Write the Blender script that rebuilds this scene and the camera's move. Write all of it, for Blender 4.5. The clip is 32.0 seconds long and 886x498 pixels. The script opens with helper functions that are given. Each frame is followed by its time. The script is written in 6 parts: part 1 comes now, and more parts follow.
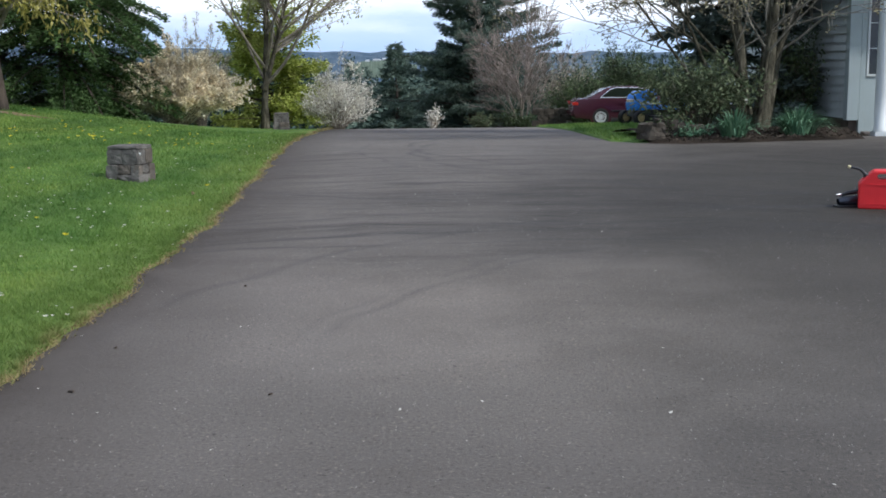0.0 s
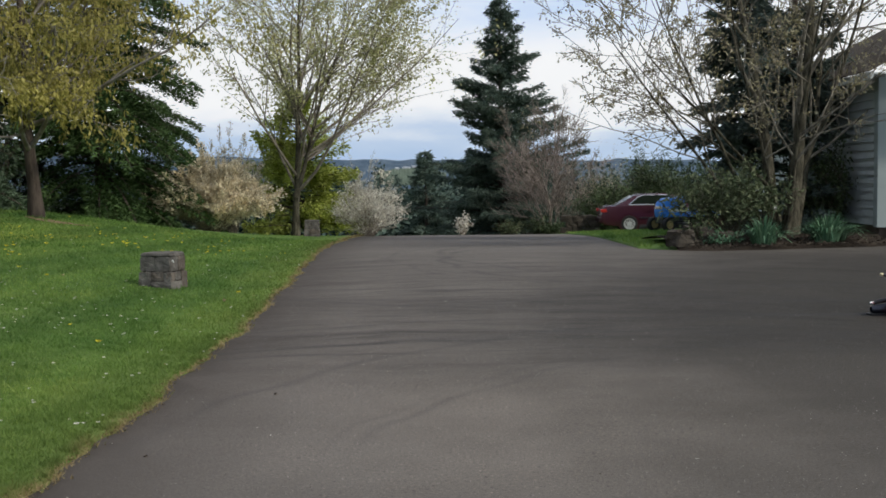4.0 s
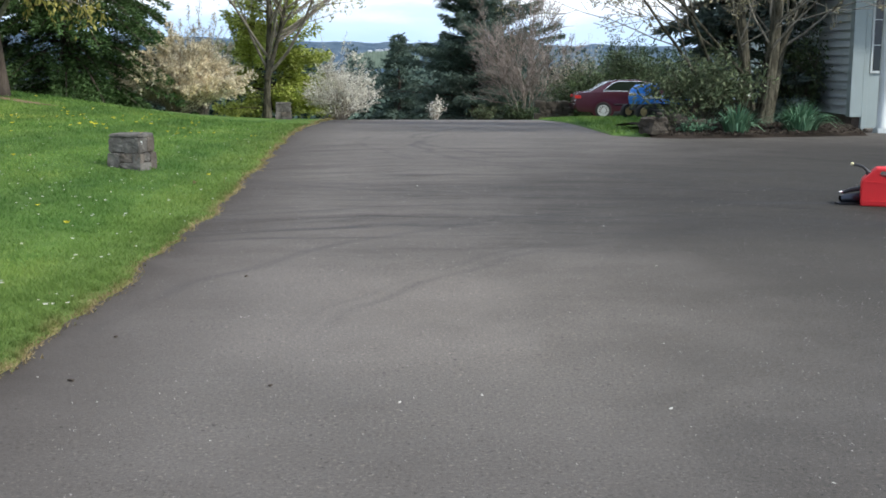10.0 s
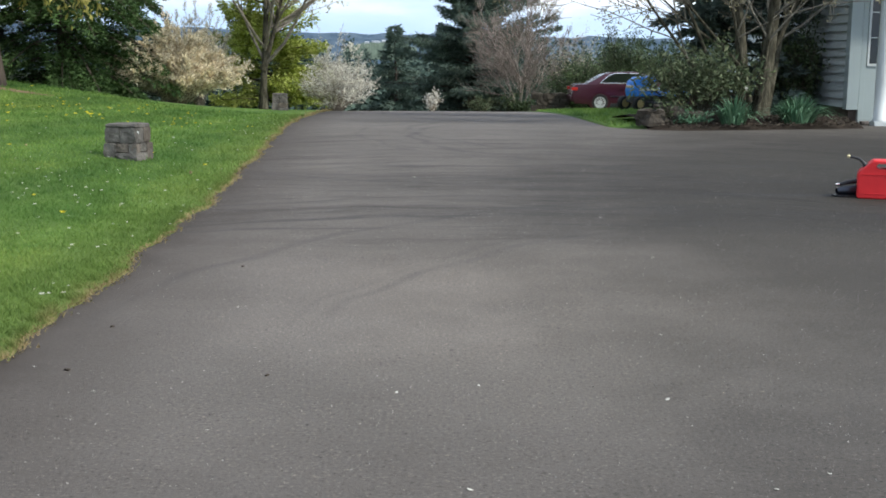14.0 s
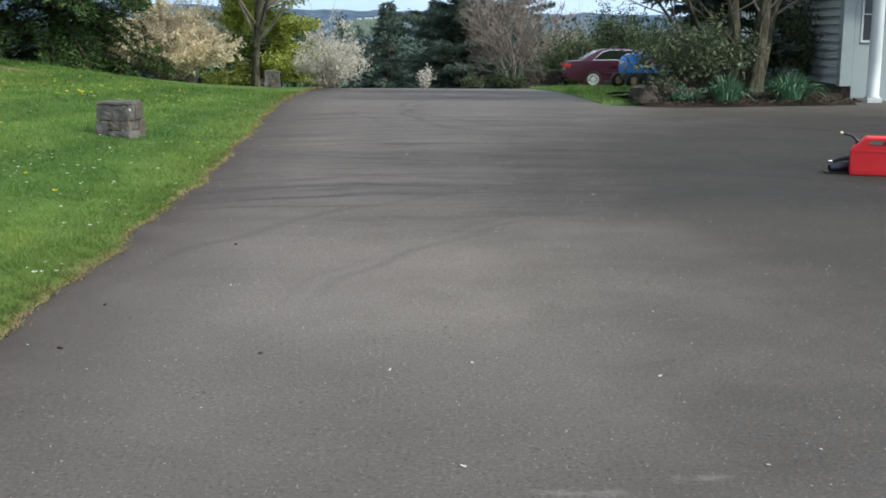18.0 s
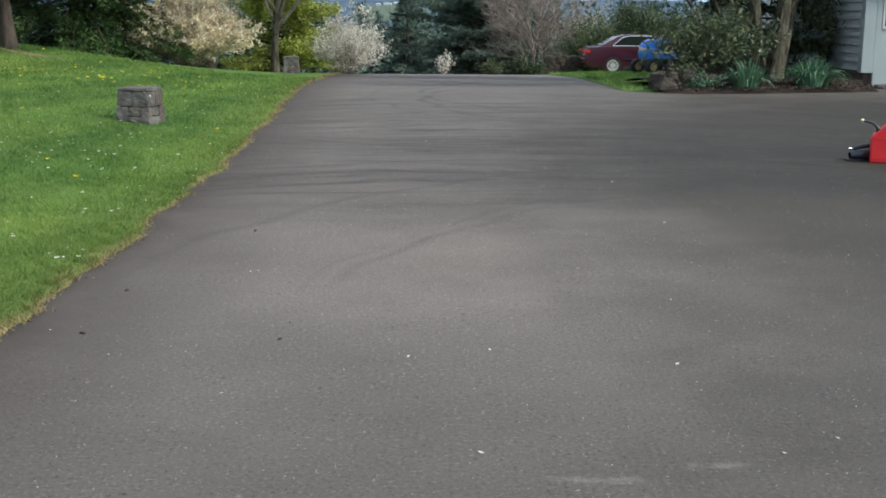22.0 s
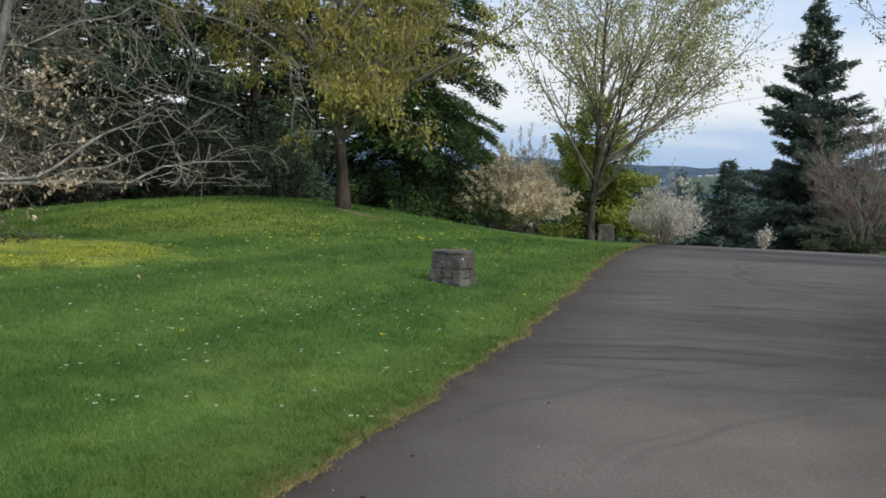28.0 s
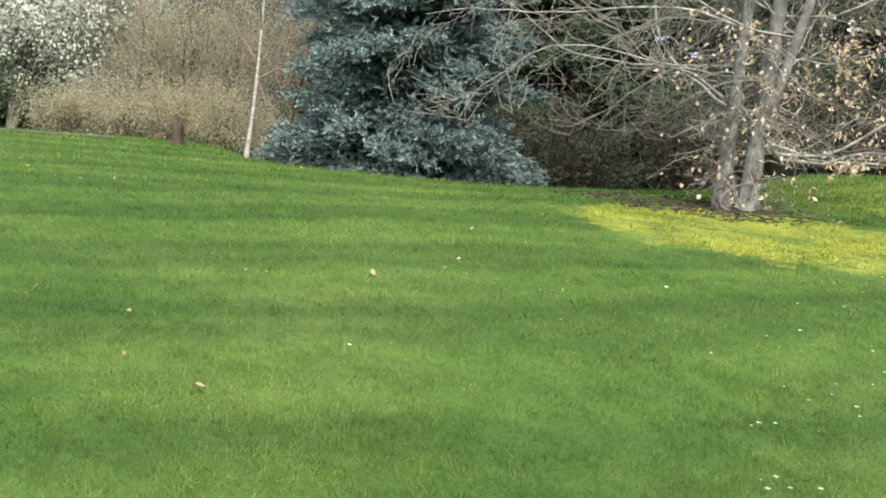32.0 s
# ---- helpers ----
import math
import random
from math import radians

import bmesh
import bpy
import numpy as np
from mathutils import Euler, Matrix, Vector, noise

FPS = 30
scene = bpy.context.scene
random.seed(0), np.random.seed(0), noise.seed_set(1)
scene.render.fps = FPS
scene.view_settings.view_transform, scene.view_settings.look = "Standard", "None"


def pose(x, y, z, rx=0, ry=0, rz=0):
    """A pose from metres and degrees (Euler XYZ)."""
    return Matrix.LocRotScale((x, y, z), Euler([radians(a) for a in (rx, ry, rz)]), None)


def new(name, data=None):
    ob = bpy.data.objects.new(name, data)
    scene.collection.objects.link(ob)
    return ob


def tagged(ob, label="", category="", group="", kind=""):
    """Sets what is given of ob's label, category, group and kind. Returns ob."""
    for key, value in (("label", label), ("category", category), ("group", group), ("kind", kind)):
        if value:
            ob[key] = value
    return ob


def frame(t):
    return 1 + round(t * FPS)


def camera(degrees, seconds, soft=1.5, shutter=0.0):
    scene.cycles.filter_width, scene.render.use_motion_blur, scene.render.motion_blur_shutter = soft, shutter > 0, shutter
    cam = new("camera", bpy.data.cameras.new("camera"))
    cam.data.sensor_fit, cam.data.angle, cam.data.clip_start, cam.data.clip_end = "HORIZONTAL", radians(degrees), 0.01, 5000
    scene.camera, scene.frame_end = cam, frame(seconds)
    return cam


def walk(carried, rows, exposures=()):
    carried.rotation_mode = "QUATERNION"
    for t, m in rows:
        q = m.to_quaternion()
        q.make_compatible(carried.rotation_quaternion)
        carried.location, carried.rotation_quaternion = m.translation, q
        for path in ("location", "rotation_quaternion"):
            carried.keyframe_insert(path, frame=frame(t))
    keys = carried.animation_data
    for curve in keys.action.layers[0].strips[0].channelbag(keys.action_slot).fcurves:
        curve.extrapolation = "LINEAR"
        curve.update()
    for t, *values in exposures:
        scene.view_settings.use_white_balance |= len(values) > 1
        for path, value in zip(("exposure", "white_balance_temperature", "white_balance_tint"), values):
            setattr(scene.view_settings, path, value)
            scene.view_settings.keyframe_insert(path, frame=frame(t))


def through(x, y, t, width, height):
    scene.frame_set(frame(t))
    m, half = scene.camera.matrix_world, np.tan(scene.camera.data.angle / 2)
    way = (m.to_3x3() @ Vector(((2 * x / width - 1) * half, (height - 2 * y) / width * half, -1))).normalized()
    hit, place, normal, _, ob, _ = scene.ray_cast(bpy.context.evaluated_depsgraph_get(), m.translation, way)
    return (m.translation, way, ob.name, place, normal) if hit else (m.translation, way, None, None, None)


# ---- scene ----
cam = camera(42.24, 32.0, soft=1.75)
PATH = (
    (0.0, -0.001, -0.011, 1.394, 81.08, 0.57, -0.06),
    (0.5, -0.019, -0.009, 1.387, 79.52, -0.31, 0.03),
    (1.0, -0.008, -0.015, 1.395, 79.64, -0.22, 0.34),
    (1.5, -0.015, -0.015, 1.416, 83.86, 0.41, 0.40),
    (2.0, -0.004, -0.027, 1.410, 86.16, 0.38, 1.03),
    (2.5, -0.016, -0.026, 1.404, 86.41, 0.38, 1.33),
    (4.5, -0.011, -0.025, 1.408, 86.39, 0.67, 1.36),
    (5.0, -0.012, -0.026, 1.381, 85.26, 0.42, 1.56),
    (5.5, -0.010, -0.009, 1.399, 81.08, 0.06, 1.34),
    (6.0, -0.004, -0.006, 1.405, 80.90, -0.34, 1.27),
    (6.5, -0.014, -0.003, 1.399, 80.72, -0.19, 0.25),
    (7.0, -0.008, -0.001, 1.398, 80.44, -0.57, 0.43),
    (7.5, -0.016, -0.000, 1.401, 80.55, -0.60, 0.32),
    (8.0, -0.014, -0.001, 1.396, 80.27, -0.13, 0.03),
    (8.5, -0.001, -0.001, 1.396, 80.38, -0.20, 0.26),
    (9.0, 0.000, 0.000, 1.400, 80.26, -0.00, 0.00),
    (9.5, -0.007, 0.002, 1.397, 80.44, -0.06, -0.18),
    (10.0, -0.007, 0.001, 1.399, 80.66, -0.11, 0.07),
    (10.5, -0.001, 0.004, 1.398, 80.68, 0.04, -0.07),
    (11.0, -0.006, 0.001, 1.397, 80.75, -0.14, 0.12),
    (11.5, -0.010, 0.004, 1.405, 80.78, -0.19, -0.06),
    (12.0, -0.015, 0.006, 1.402, 80.38, -0.25, 0.11),
    (12.5, -0.013, 0.005, 1.403, 80.20, -0.15, 0.01),
    (13.0, -0.009, 0.002, 1.398, 80.10, -0.11, 0.12),
    (13.5, -0.014, 0.001, 1.394, 80.27, -0.17, -0.16),
    (14.0, -0.011, 0.003, 1.392, 80.25, -0.31, -0.09),
    (14.5, -0.007, 0.002, 1.393, 80.10, -0.20, 0.01),
    (16.5, -0.000, 0.003, 1.393, 79.77, -0.05, -0.49),
    (17.0, -0.006, 0.004, 1.393, 79.44, -0.10, -0.59),
    (17.5, -0.009, 0.000, 1.390, 79.23, -0.14, -0.43),
    (18.0, -0.010, 0.001, 1.392, 79.13, -0.26, -0.44),
    (18.5, -0.018, 0.003, 1.398, 79.30, -0.73, -0.28),
    (19.0, -0.017, 0.001, 1.403, 79.67, -0.71, -0.31),
    (19.5, -0.012, -0.007, 1.400, 78.86, -0.98, -0.21),
    (20.0, -0.010, -0.017, 1.393, 78.17, -1.58, 0.22),
    (20.5, -0.014, -0.016, 1.393, 77.81, -1.12, 0.30),
    (21.0, -0.015, -0.019, 1.393, 77.95, -0.88, 0.45),
    (21.5, -0.005, -0.018, 1.410, 78.08, -0.34, 0.26),
    (22.0, -0.010, -0.023, 1.404, 78.42, -0.28, 0.50),
    (22.5, -0.004, -0.024, 1.403, 78.54, -0.69, 0.76),
    (23.0, -0.004, -0.024, 1.403, 78.25, -0.72, 0.36),
    (23.5, -0.010, -0.023, 1.399, 78.19, -0.47, 0.49),
    (24.0, -0.010, -0.024, 1.397, 78.04, -0.63, 0.75),
    (24.5, -0.004, -0.017, 1.412, 80.44, -0.48, 1.70),
    (26.5, -0.014, 0.014, 1.366, 82.87, -2.42, 4.93),
    (27.0, -0.019, 0.101, 1.358, 84.42, -2.97, 7.59),
    (27.5, 0.017, 0.137, 1.385, 84.93, -2.80, 10.74),
    (28.0, 0.037, 0.194, 1.427, 86.40, -1.89, 16.25),
    (28.5, 0.035, 0.280, 1.491, 87.22, -1.67, 21.62),
    (29.0, 0.083, 0.334, 1.610, 87.46, -1.53, 28.81),
    (29.5, 0.125, 0.409, 1.699, 87.93, -2.01, 35.46),
    (30.0, 0.171, 0.511, 1.788, 88.21, -1.81, 41.04),
    (30.5, 0.260, 0.610, 1.839, 86.81, -2.55, 45.53),
    (31.0, 0.224, 0.800, 1.877, 85.92, -2.85, 46.40),
    (31.5, 0.101, 0.985, 1.921, 83.15, -3.45, 50.10),
    (32.0, -0.126, 1.244, 1.954, 80.80, -5.95, 56.07),
)
EXPOSURES = ((0.0, 0.12, 6150, 13), (1.0, 0.33, 6150, 11), (2.0, 0.16, 6500, 10), (5.0, -0.40, 6800, 12), (6.0, 0.02, 6250, 10), (7.0, 0.32, 6250, 10), (9.0, 0.42, 6200, 10), (11.0, 0.40, 6450, 11), (12.5, 0.37, 6450, 10),
             (24.5, 0.33, 6400, 9), (26.5, -0.1, 6400, 10), (28.0, -0.34, 6450, 10), (29.0, -0.15, 6700, 12), (30.0, 0.44, 6500, 13), (31.0, 0.64, 6650, 12), (32.0, 0.76, 6800, 12))
walk(cam, [(t, pose(x, y, z, rx, ry, rz)) for t, x, y, z, rx, ry, rz in PATH], exposures=EXPOSURES)

# ---- light ----
SUN_EL, SUN_AZ = 41.0, 115.0          # degrees; azimuth clockwise from the drive's direction (+y)
world = bpy.data.worlds.new("spring_sky")
scene.world = world
world.use_nodes = True
wn, wl = world.node_tree.nodes, world.node_tree.links
wn.clear()
w_out = wn.new("ShaderNodeOutputWorld")
w_bg = wn.new("ShaderNodeBackground")
w_sky = wn.new("ShaderNodeTexSky")
w_sky.sky_type, w_sky.sun_disc = "NISHITA", False
w_sky.sun_elevation, w_sky.sun_rotation = radians(SUN_EL), radians(SUN_AZ)
w_sky.air_density, w_sky.dust_density = 1.0, 1.5
w_co = wn.new("ShaderNodeTexCoord")
w_map = wn.new("ShaderNodeMapping")
w_map.inputs["Scale"].default_value = (1.0, 1.0, 3.6)
w_map.inputs["Location"].default_value = (0.35, 0.1, 0.25)
w_noise = wn.new("ShaderNodeTexNoise")
w_noise.inputs["Scale"].default_value = 3.2
w_noise.inputs["Detail"].default_value = 7.0
w_noise.inputs["Roughness"].default_value = 0.55
w_ramp = wn.new("ShaderNodeValToRGB")
w_ramp.color_ramp.elements[0].position, w_ramp.color_ramp.elements[1].position = 0.36, 0.58
w_cloud = wn.new("ShaderNodeTexNoise")
w_cloud.inputs["Scale"].default_value = 6.5
w_cloud.inputs["Detail"].default_value = 5.0
w_tone = wn.new("ShaderNodeValToRGB")
w_tone.color_ramp.elements[0].position, w_tone.color_ramp.elements[0].color = 0.36, (3.7, 5.1, 7.3, 1)
w_tone.color_ramp.elements[1].position, w_tone.color_ramp.elements[1].color = 0.6, (8.2, 8.4, 8.7, 1)
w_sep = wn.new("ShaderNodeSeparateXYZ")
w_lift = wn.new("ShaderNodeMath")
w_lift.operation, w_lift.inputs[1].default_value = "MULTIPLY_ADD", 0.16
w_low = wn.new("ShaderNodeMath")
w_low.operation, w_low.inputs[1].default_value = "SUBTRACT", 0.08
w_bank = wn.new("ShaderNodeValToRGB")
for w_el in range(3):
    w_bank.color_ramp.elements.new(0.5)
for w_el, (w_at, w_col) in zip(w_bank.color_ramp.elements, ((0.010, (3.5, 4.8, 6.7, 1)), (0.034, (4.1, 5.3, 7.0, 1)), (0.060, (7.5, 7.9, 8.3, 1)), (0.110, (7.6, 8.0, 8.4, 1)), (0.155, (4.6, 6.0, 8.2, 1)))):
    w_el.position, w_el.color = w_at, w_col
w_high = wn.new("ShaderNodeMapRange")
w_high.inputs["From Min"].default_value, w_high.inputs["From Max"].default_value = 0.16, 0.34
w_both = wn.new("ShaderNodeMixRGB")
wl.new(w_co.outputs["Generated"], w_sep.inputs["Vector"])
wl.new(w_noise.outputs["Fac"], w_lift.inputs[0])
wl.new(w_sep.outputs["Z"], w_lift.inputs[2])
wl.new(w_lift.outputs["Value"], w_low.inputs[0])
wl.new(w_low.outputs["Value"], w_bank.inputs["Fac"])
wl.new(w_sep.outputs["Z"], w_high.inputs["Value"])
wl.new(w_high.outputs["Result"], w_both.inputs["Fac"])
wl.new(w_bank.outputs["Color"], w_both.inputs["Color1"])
w_mix = wn.new("ShaderNodeMixRGB")
wl.new(w_co.outputs["Generated"], w_map.inputs["Vector"])
wl.new(w_map.outputs["Vector"], w_noise.inputs["Vector"])
wl.new(w_map.outputs["Vector"], w_cloud.inputs["Vector"])
wl.new(w_noise.outputs["Fac"], w_ramp.inputs["Fac"])
wl.new(w_cloud.outputs["Fac"], w_tone.inputs["Fac"])
wl.new(w_ramp.outputs["Color"], w_mix.inputs["Fac"])
wl.new(w_sky.outputs["Color"], w_mix.inputs["Color1"])
wl.new(w_tone.outputs["Color"], w_mix.inputs["Color2"])
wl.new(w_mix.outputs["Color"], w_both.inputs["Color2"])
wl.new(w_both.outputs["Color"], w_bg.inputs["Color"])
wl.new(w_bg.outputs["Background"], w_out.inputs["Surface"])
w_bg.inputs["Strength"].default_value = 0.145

sun_data = bpy.data.lights.new("sun", "SUN")
sun_data.energy, sun_data.angle, sun_data.color = 3.3, radians(4.0), (1.0, 0.955, 0.88)
sun = new("sun", sun_data)
_a, _e = radians(SUN_AZ), radians(SUN_EL)
_to = Vector((math.sin(_a) * math.cos(_e), math.cos(_a) * math.cos(_e), math.sin(_e)))
sun.matrix_world = Matrix.Translation((0, 0, 40)) @ _to.to_track_quat("Z", "Y").to_matrix().to_4x4()


# ---- materials ----
def material(name, rough=0.8, spec=0.3, metal=0.0):
    m = bpy.data.materials.new(name)
    m.use_nodes = True
    nt = m.node_tree
    b = nt.nodes["Principled BSDF"]
    b.inputs["Roughness"].default_value = rough
    b.inputs["Metallic"].default_value = metal
    b.inputs["Specular IOR Level"].default_value = spec
    return m, nt, b


def node(nt, kind, **inputs):
    n = nt.nodes.new(kind)
    for key, value in inputs.items():
        n.inputs[key.replace("_", " ")].default_value = value
    return n


def ramp(nt, fac, stops):
    r = nt.nodes.new("ShaderNodeValToRGB")
    el = r.color_ramp.elements
    while len(el) < len(stops):
        el.new(0.5)
    for e, (p, c) in zip(el, stops):
        e.position, e.color = p, (*c, 1) if len(c) == 3 else c
    nt.links.new(fac, r.inputs["Fac"])
    return r.outputs["Color"]


def mix(nt, fac, a, b, mode="MIX"):
    n = nt.nodes.new("ShaderNodeMixRGB")
    n.blend_type = mode
    for socket, v in zip(n.inputs, (fac, a, b)):
        if hasattr(v, "is_output"):
            nt.links.new(v, socket)
        elif isinstance(v, tuple):
            socket.default_value = (*v, 1)
        else:
            socket.default_value = v
    return n.outputs["Color"]


def noise_at(nt, scale, detail=4.0, rough=0.55, stretch=None, coord="Object"):
    tc = nt.nodes.new("ShaderNodeTexCoord")
    src = tc.outputs[coord]
    if stretch:
        mp = nt.nodes.new("ShaderNodeMapping")
        mp.inputs["Scale"].default_value = stretch
        nt.links.new(src, mp.inputs["Vector"])
        src = mp.outputs["Vector"]
    n = node(nt, "ShaderNodeTexNoise", Scale=scale, Detail=detail, Roughness=rough)
    nt.links.new(src, n.inputs["Vector"])
    return n.outputs["Fac"]


def bump(nt, b, height, strength=0.4, distance=0.01):
    n = node(nt, "ShaderNodeBump", Strength=strength, Distance=distance)
    nt.links.new(height, n.inputs["Height"])
    nt.links.new(n.outputs["Normal"], b.inputs["Normal"])


def mat_two(name, c1, c2, scale=6.0, rough=0.8, spec=0.3, fine=60.0, relief=0.3, stretch=None, metal=0.0, depth=0.01):
    """A surface that wanders between two colours, with fine grain and relief."""
    m, nt, b = material(name, rough, spec, metal)
    big = noise_at(nt, scale, 5.0, 0.6, stretch)
    small = noise_at(nt, fine, 3.0, 0.6, stretch)
    col = ramp(nt, big, [(0.33, c1), (0.67, c2)])
    grain = ramp(nt, small, [(0.3, (0.75, 0.75, 0.75)), (0.7, (1.12, 1.12, 1.12))])
    nt.links.new(mix(nt, 1.0, col, grain, "MULTIPLY"), b.inputs["Base Color"])
    bump(nt, b, small, relief, depth)
    return m


def mat_leaf(name, c1, c2, c3, rough=0.55, through=0.35, clump=0.8, dim=0.7, lit=1.2):
    """Foliage whose pieces differ one by one, and let some light through."""
    m, nt, b = material(name, max(rough, 0.5), 0.15)
    geo = nt.nodes.new("ShaderNodeNewGeometry")
    col = ramp(nt, geo.outputs["Random Per Island"], [(0.0, c1), (0.5, c2), (1.0, c3)])
    big = noise_at(nt, clump, 2.0)
    tone = ramp(nt, big, [(0.33, (dim, dim, dim)), (0.67, (lit, lit, lit))])
    col = mix(nt, 1.0, col, tone, "MULTIPLY")
    nt.links.new(col, b.inputs["Base Color"])
    if through:
        tr = nt.nodes.new("ShaderNodeBsdfTranslucent")
        nt.links.new(col, tr.inputs["Color"])
        mx = nt.nodes.new("ShaderNodeMixShader")
        mx.inputs["Fac"].default_value = through
        out = nt.nodes["Material Output"]
        nt.links.new(b.outputs["BSDF"], mx.inputs[1])
        nt.links.new(tr.outputs["BSDF"], mx.inputs[2])
        nt.links.new(mx.outputs["Shader"], out.inputs["Surface"])
    return m


def mat_plain(name, c, rough=0.4, spec=0.5, metal=0.0, wear=0.12, scale=9.0):
    m, nt, b = material(name, rough, spec, metal)
    f = noise_at(nt, scale, 5.0, 0.6)
    lo, hi = tuple(v * (1 - wear) for v in c), tuple(min(1.0, v * (1 + wear)) for v in c)
    nt.links.new(ramp(nt, f, [(0.35, lo), (0.65, hi)]), b.inputs["Base Color"])
    return m


def math_node(nt, op, a, b=0.0, clamp=False):
    n = nt.nodes.new("ShaderNodeMath")
    n.operation, n.use_clamp = op, clamp
    for socket, v in zip(n.inputs, (a, b)):
        if hasattr(v, "is_output"):
            nt.links.new(v, socket)
        else:
            socket.default_value = v
    return n.outputs["Value"]


EDGE = (-2.235, 0.08317, -0.0090038, 0.00016322)      # the border of drive and lawn: x as a cubic of y


def beside_edge(nt, x, y):
    """Distance from the drive's border, positive on the asphalt."""
    q = math_node(nt, "MINIMUM", math_node(nt, "MAXIMUM", y, 4.0), 30.0)
    e = math_node(nt, "ADD", math_node(nt, "MULTIPLY", q, EDGE[3]), EDGE[2])
    e = math_node(nt, "ADD", math_node(nt, "MULTIPLY", q, e), EDGE[1])
    e = math_node(nt, "ADD", math_node(nt, "MULTIPLY", q, e), EDGE[0])
    return math_node(nt, "SUBTRACT", x, e)


def make_asphalt():
    m, nt, b = material("asphalt", 0.82, 0.25)
    base = ramp(nt, noise_at(nt, 0.16, 5.0, 0.6, (0.6, 1.0, 1.0)), [(0.34, (0.105, 0.095, 0.085)), (0.64, (0.136, 0.124, 0.112))])
    streak = ramp(nt, noise_at(nt, 0.55, 6.0, 0.62, (0.3, 1.0, 1.0)), [(0.36, (0.95, 0.95, 0.95)), (0.52, (1.0, 1.0, 1.0)), (0.7, (1.03, 1.03, 1.03))])
    patch = ramp(nt, noise_at(nt, 2.3, 6.0, 0.7), [(0.3, (0.95, 0.94, 0.93)), (0.7, (1.05, 1.05, 1.05))])
    chips = ramp(nt, noise_at(nt, 60.0, 3.0, 0.7), [(0.30, (0.50, 0.50, 0.51)), (0.45, (0.95, 0.95, 0.95)), (0.58, (1.0, 1.0, 1.0)), (0.72, (1.9, 1.85, 1.78))])
    coarse = ramp(nt, noise_at(nt, 34.0, 2.0, 0.6), [(0.28, (0.32, 0.32, 0.33)), (0.37, (1.0, 1.0, 1.0)), (0.64, (1.0, 1.0, 1.0)), (0.74, (2.0, 1.9, 1.8))])
    worn = ramp(nt, noise_at(nt, 0.9, 4.0, 0.6), [(0.40, (0.25, 0.25, 0.25)), (0.60, (1, 1, 1))])
    col = mix(nt, 1.0, mix(nt, 1.0, mix(nt, 1.0, base, streak, "MULTIPLY"), patch, "MULTIPLY"), chips, "MULTIPLY")
    col = mix(nt, worn, col, mix(nt, 1.0, col, coarse, "MULTIPLY"))
    # ragged darker bands cross the drive; a wide ellipse paints shade before the house
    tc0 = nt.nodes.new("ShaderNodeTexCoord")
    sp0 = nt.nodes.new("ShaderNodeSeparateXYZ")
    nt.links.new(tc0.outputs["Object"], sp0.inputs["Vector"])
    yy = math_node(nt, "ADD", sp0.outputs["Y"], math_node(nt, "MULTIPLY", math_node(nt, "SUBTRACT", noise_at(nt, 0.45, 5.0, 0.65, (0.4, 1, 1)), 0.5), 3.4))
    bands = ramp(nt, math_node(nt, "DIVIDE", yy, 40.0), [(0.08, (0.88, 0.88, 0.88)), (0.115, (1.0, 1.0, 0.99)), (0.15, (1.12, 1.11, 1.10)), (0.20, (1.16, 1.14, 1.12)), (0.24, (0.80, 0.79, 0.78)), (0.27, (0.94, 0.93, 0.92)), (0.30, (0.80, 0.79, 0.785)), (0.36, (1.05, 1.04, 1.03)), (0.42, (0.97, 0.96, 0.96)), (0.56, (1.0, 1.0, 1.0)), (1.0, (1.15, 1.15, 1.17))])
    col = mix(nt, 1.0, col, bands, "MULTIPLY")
    bow = math_node(nt, "SUBTRACT", sp0.outputs["X"], 0.5)
    bow = math_node(nt, "MULTIPLY", math_node(nt, "MULTIPLY", bow, bow), 0.07)
    swirl = math_node(nt, "MULTIPLY", math_node(nt, "SUBTRACT", noise_at(nt, 0.28, 3.0, 0.5), 0.5), 2.2)
    smear = nt.nodes.new("ShaderNodeCombineXYZ")
    nt.links.new(math_node(nt, "MULTIPLY", sp0.outputs["X"], 0.10), smear.inputs["X"])
    nt.links.new(math_node(nt, "ADD", math_node(nt, "ADD", sp0.outputs["Y"], bow), swirl), smear.inputs["Y"])

    def along(scale):
        n = node(nt, "ShaderNodeTexNoise", Scale=scale, Detail=5.0, Roughness=0.62)
        nt.links.new(smear.outputs["Vector"], n.inputs["Vector"])
        return n.outputs["Fac"]

    wisps = ramp(nt, along(2.3), [(0.36, (0.66, 0.65, 0.65)), (0.47, (0.97, 0.97, 0.97)), (0.60, (1, 1, 1)), (0.72, (1.12, 1.11, 1.10))])
    thin = ramp(nt, along(8.0), [(0.41, (0.70, 0.72, 0.72)), (0.47, (1, 1, 1)), (0.64, (1, 1, 1)), (0.74, (1.14, 1.13, 1.10))])
    wisps = mix(nt, 1.0, wisps, thin, "MULTIPLY")
    reach = ramp(nt, math_node(nt, "DIVIDE", yy, 40.0), [(0.19, (0, 0, 0)), (0.26, (1, 1, 1)), (0.5, (1, 1, 1)), (0.65, (0.2, 0.2, 0.2))])
    col = mix(nt, reach, col, mix(nt, 1.0, col, wisps, "MULTIPLY"))
    # shade on the house side, painted into the asphalt as an uneven dark ellipse
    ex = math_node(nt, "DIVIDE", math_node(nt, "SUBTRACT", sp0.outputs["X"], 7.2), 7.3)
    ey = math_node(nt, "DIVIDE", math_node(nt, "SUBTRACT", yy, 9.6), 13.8)
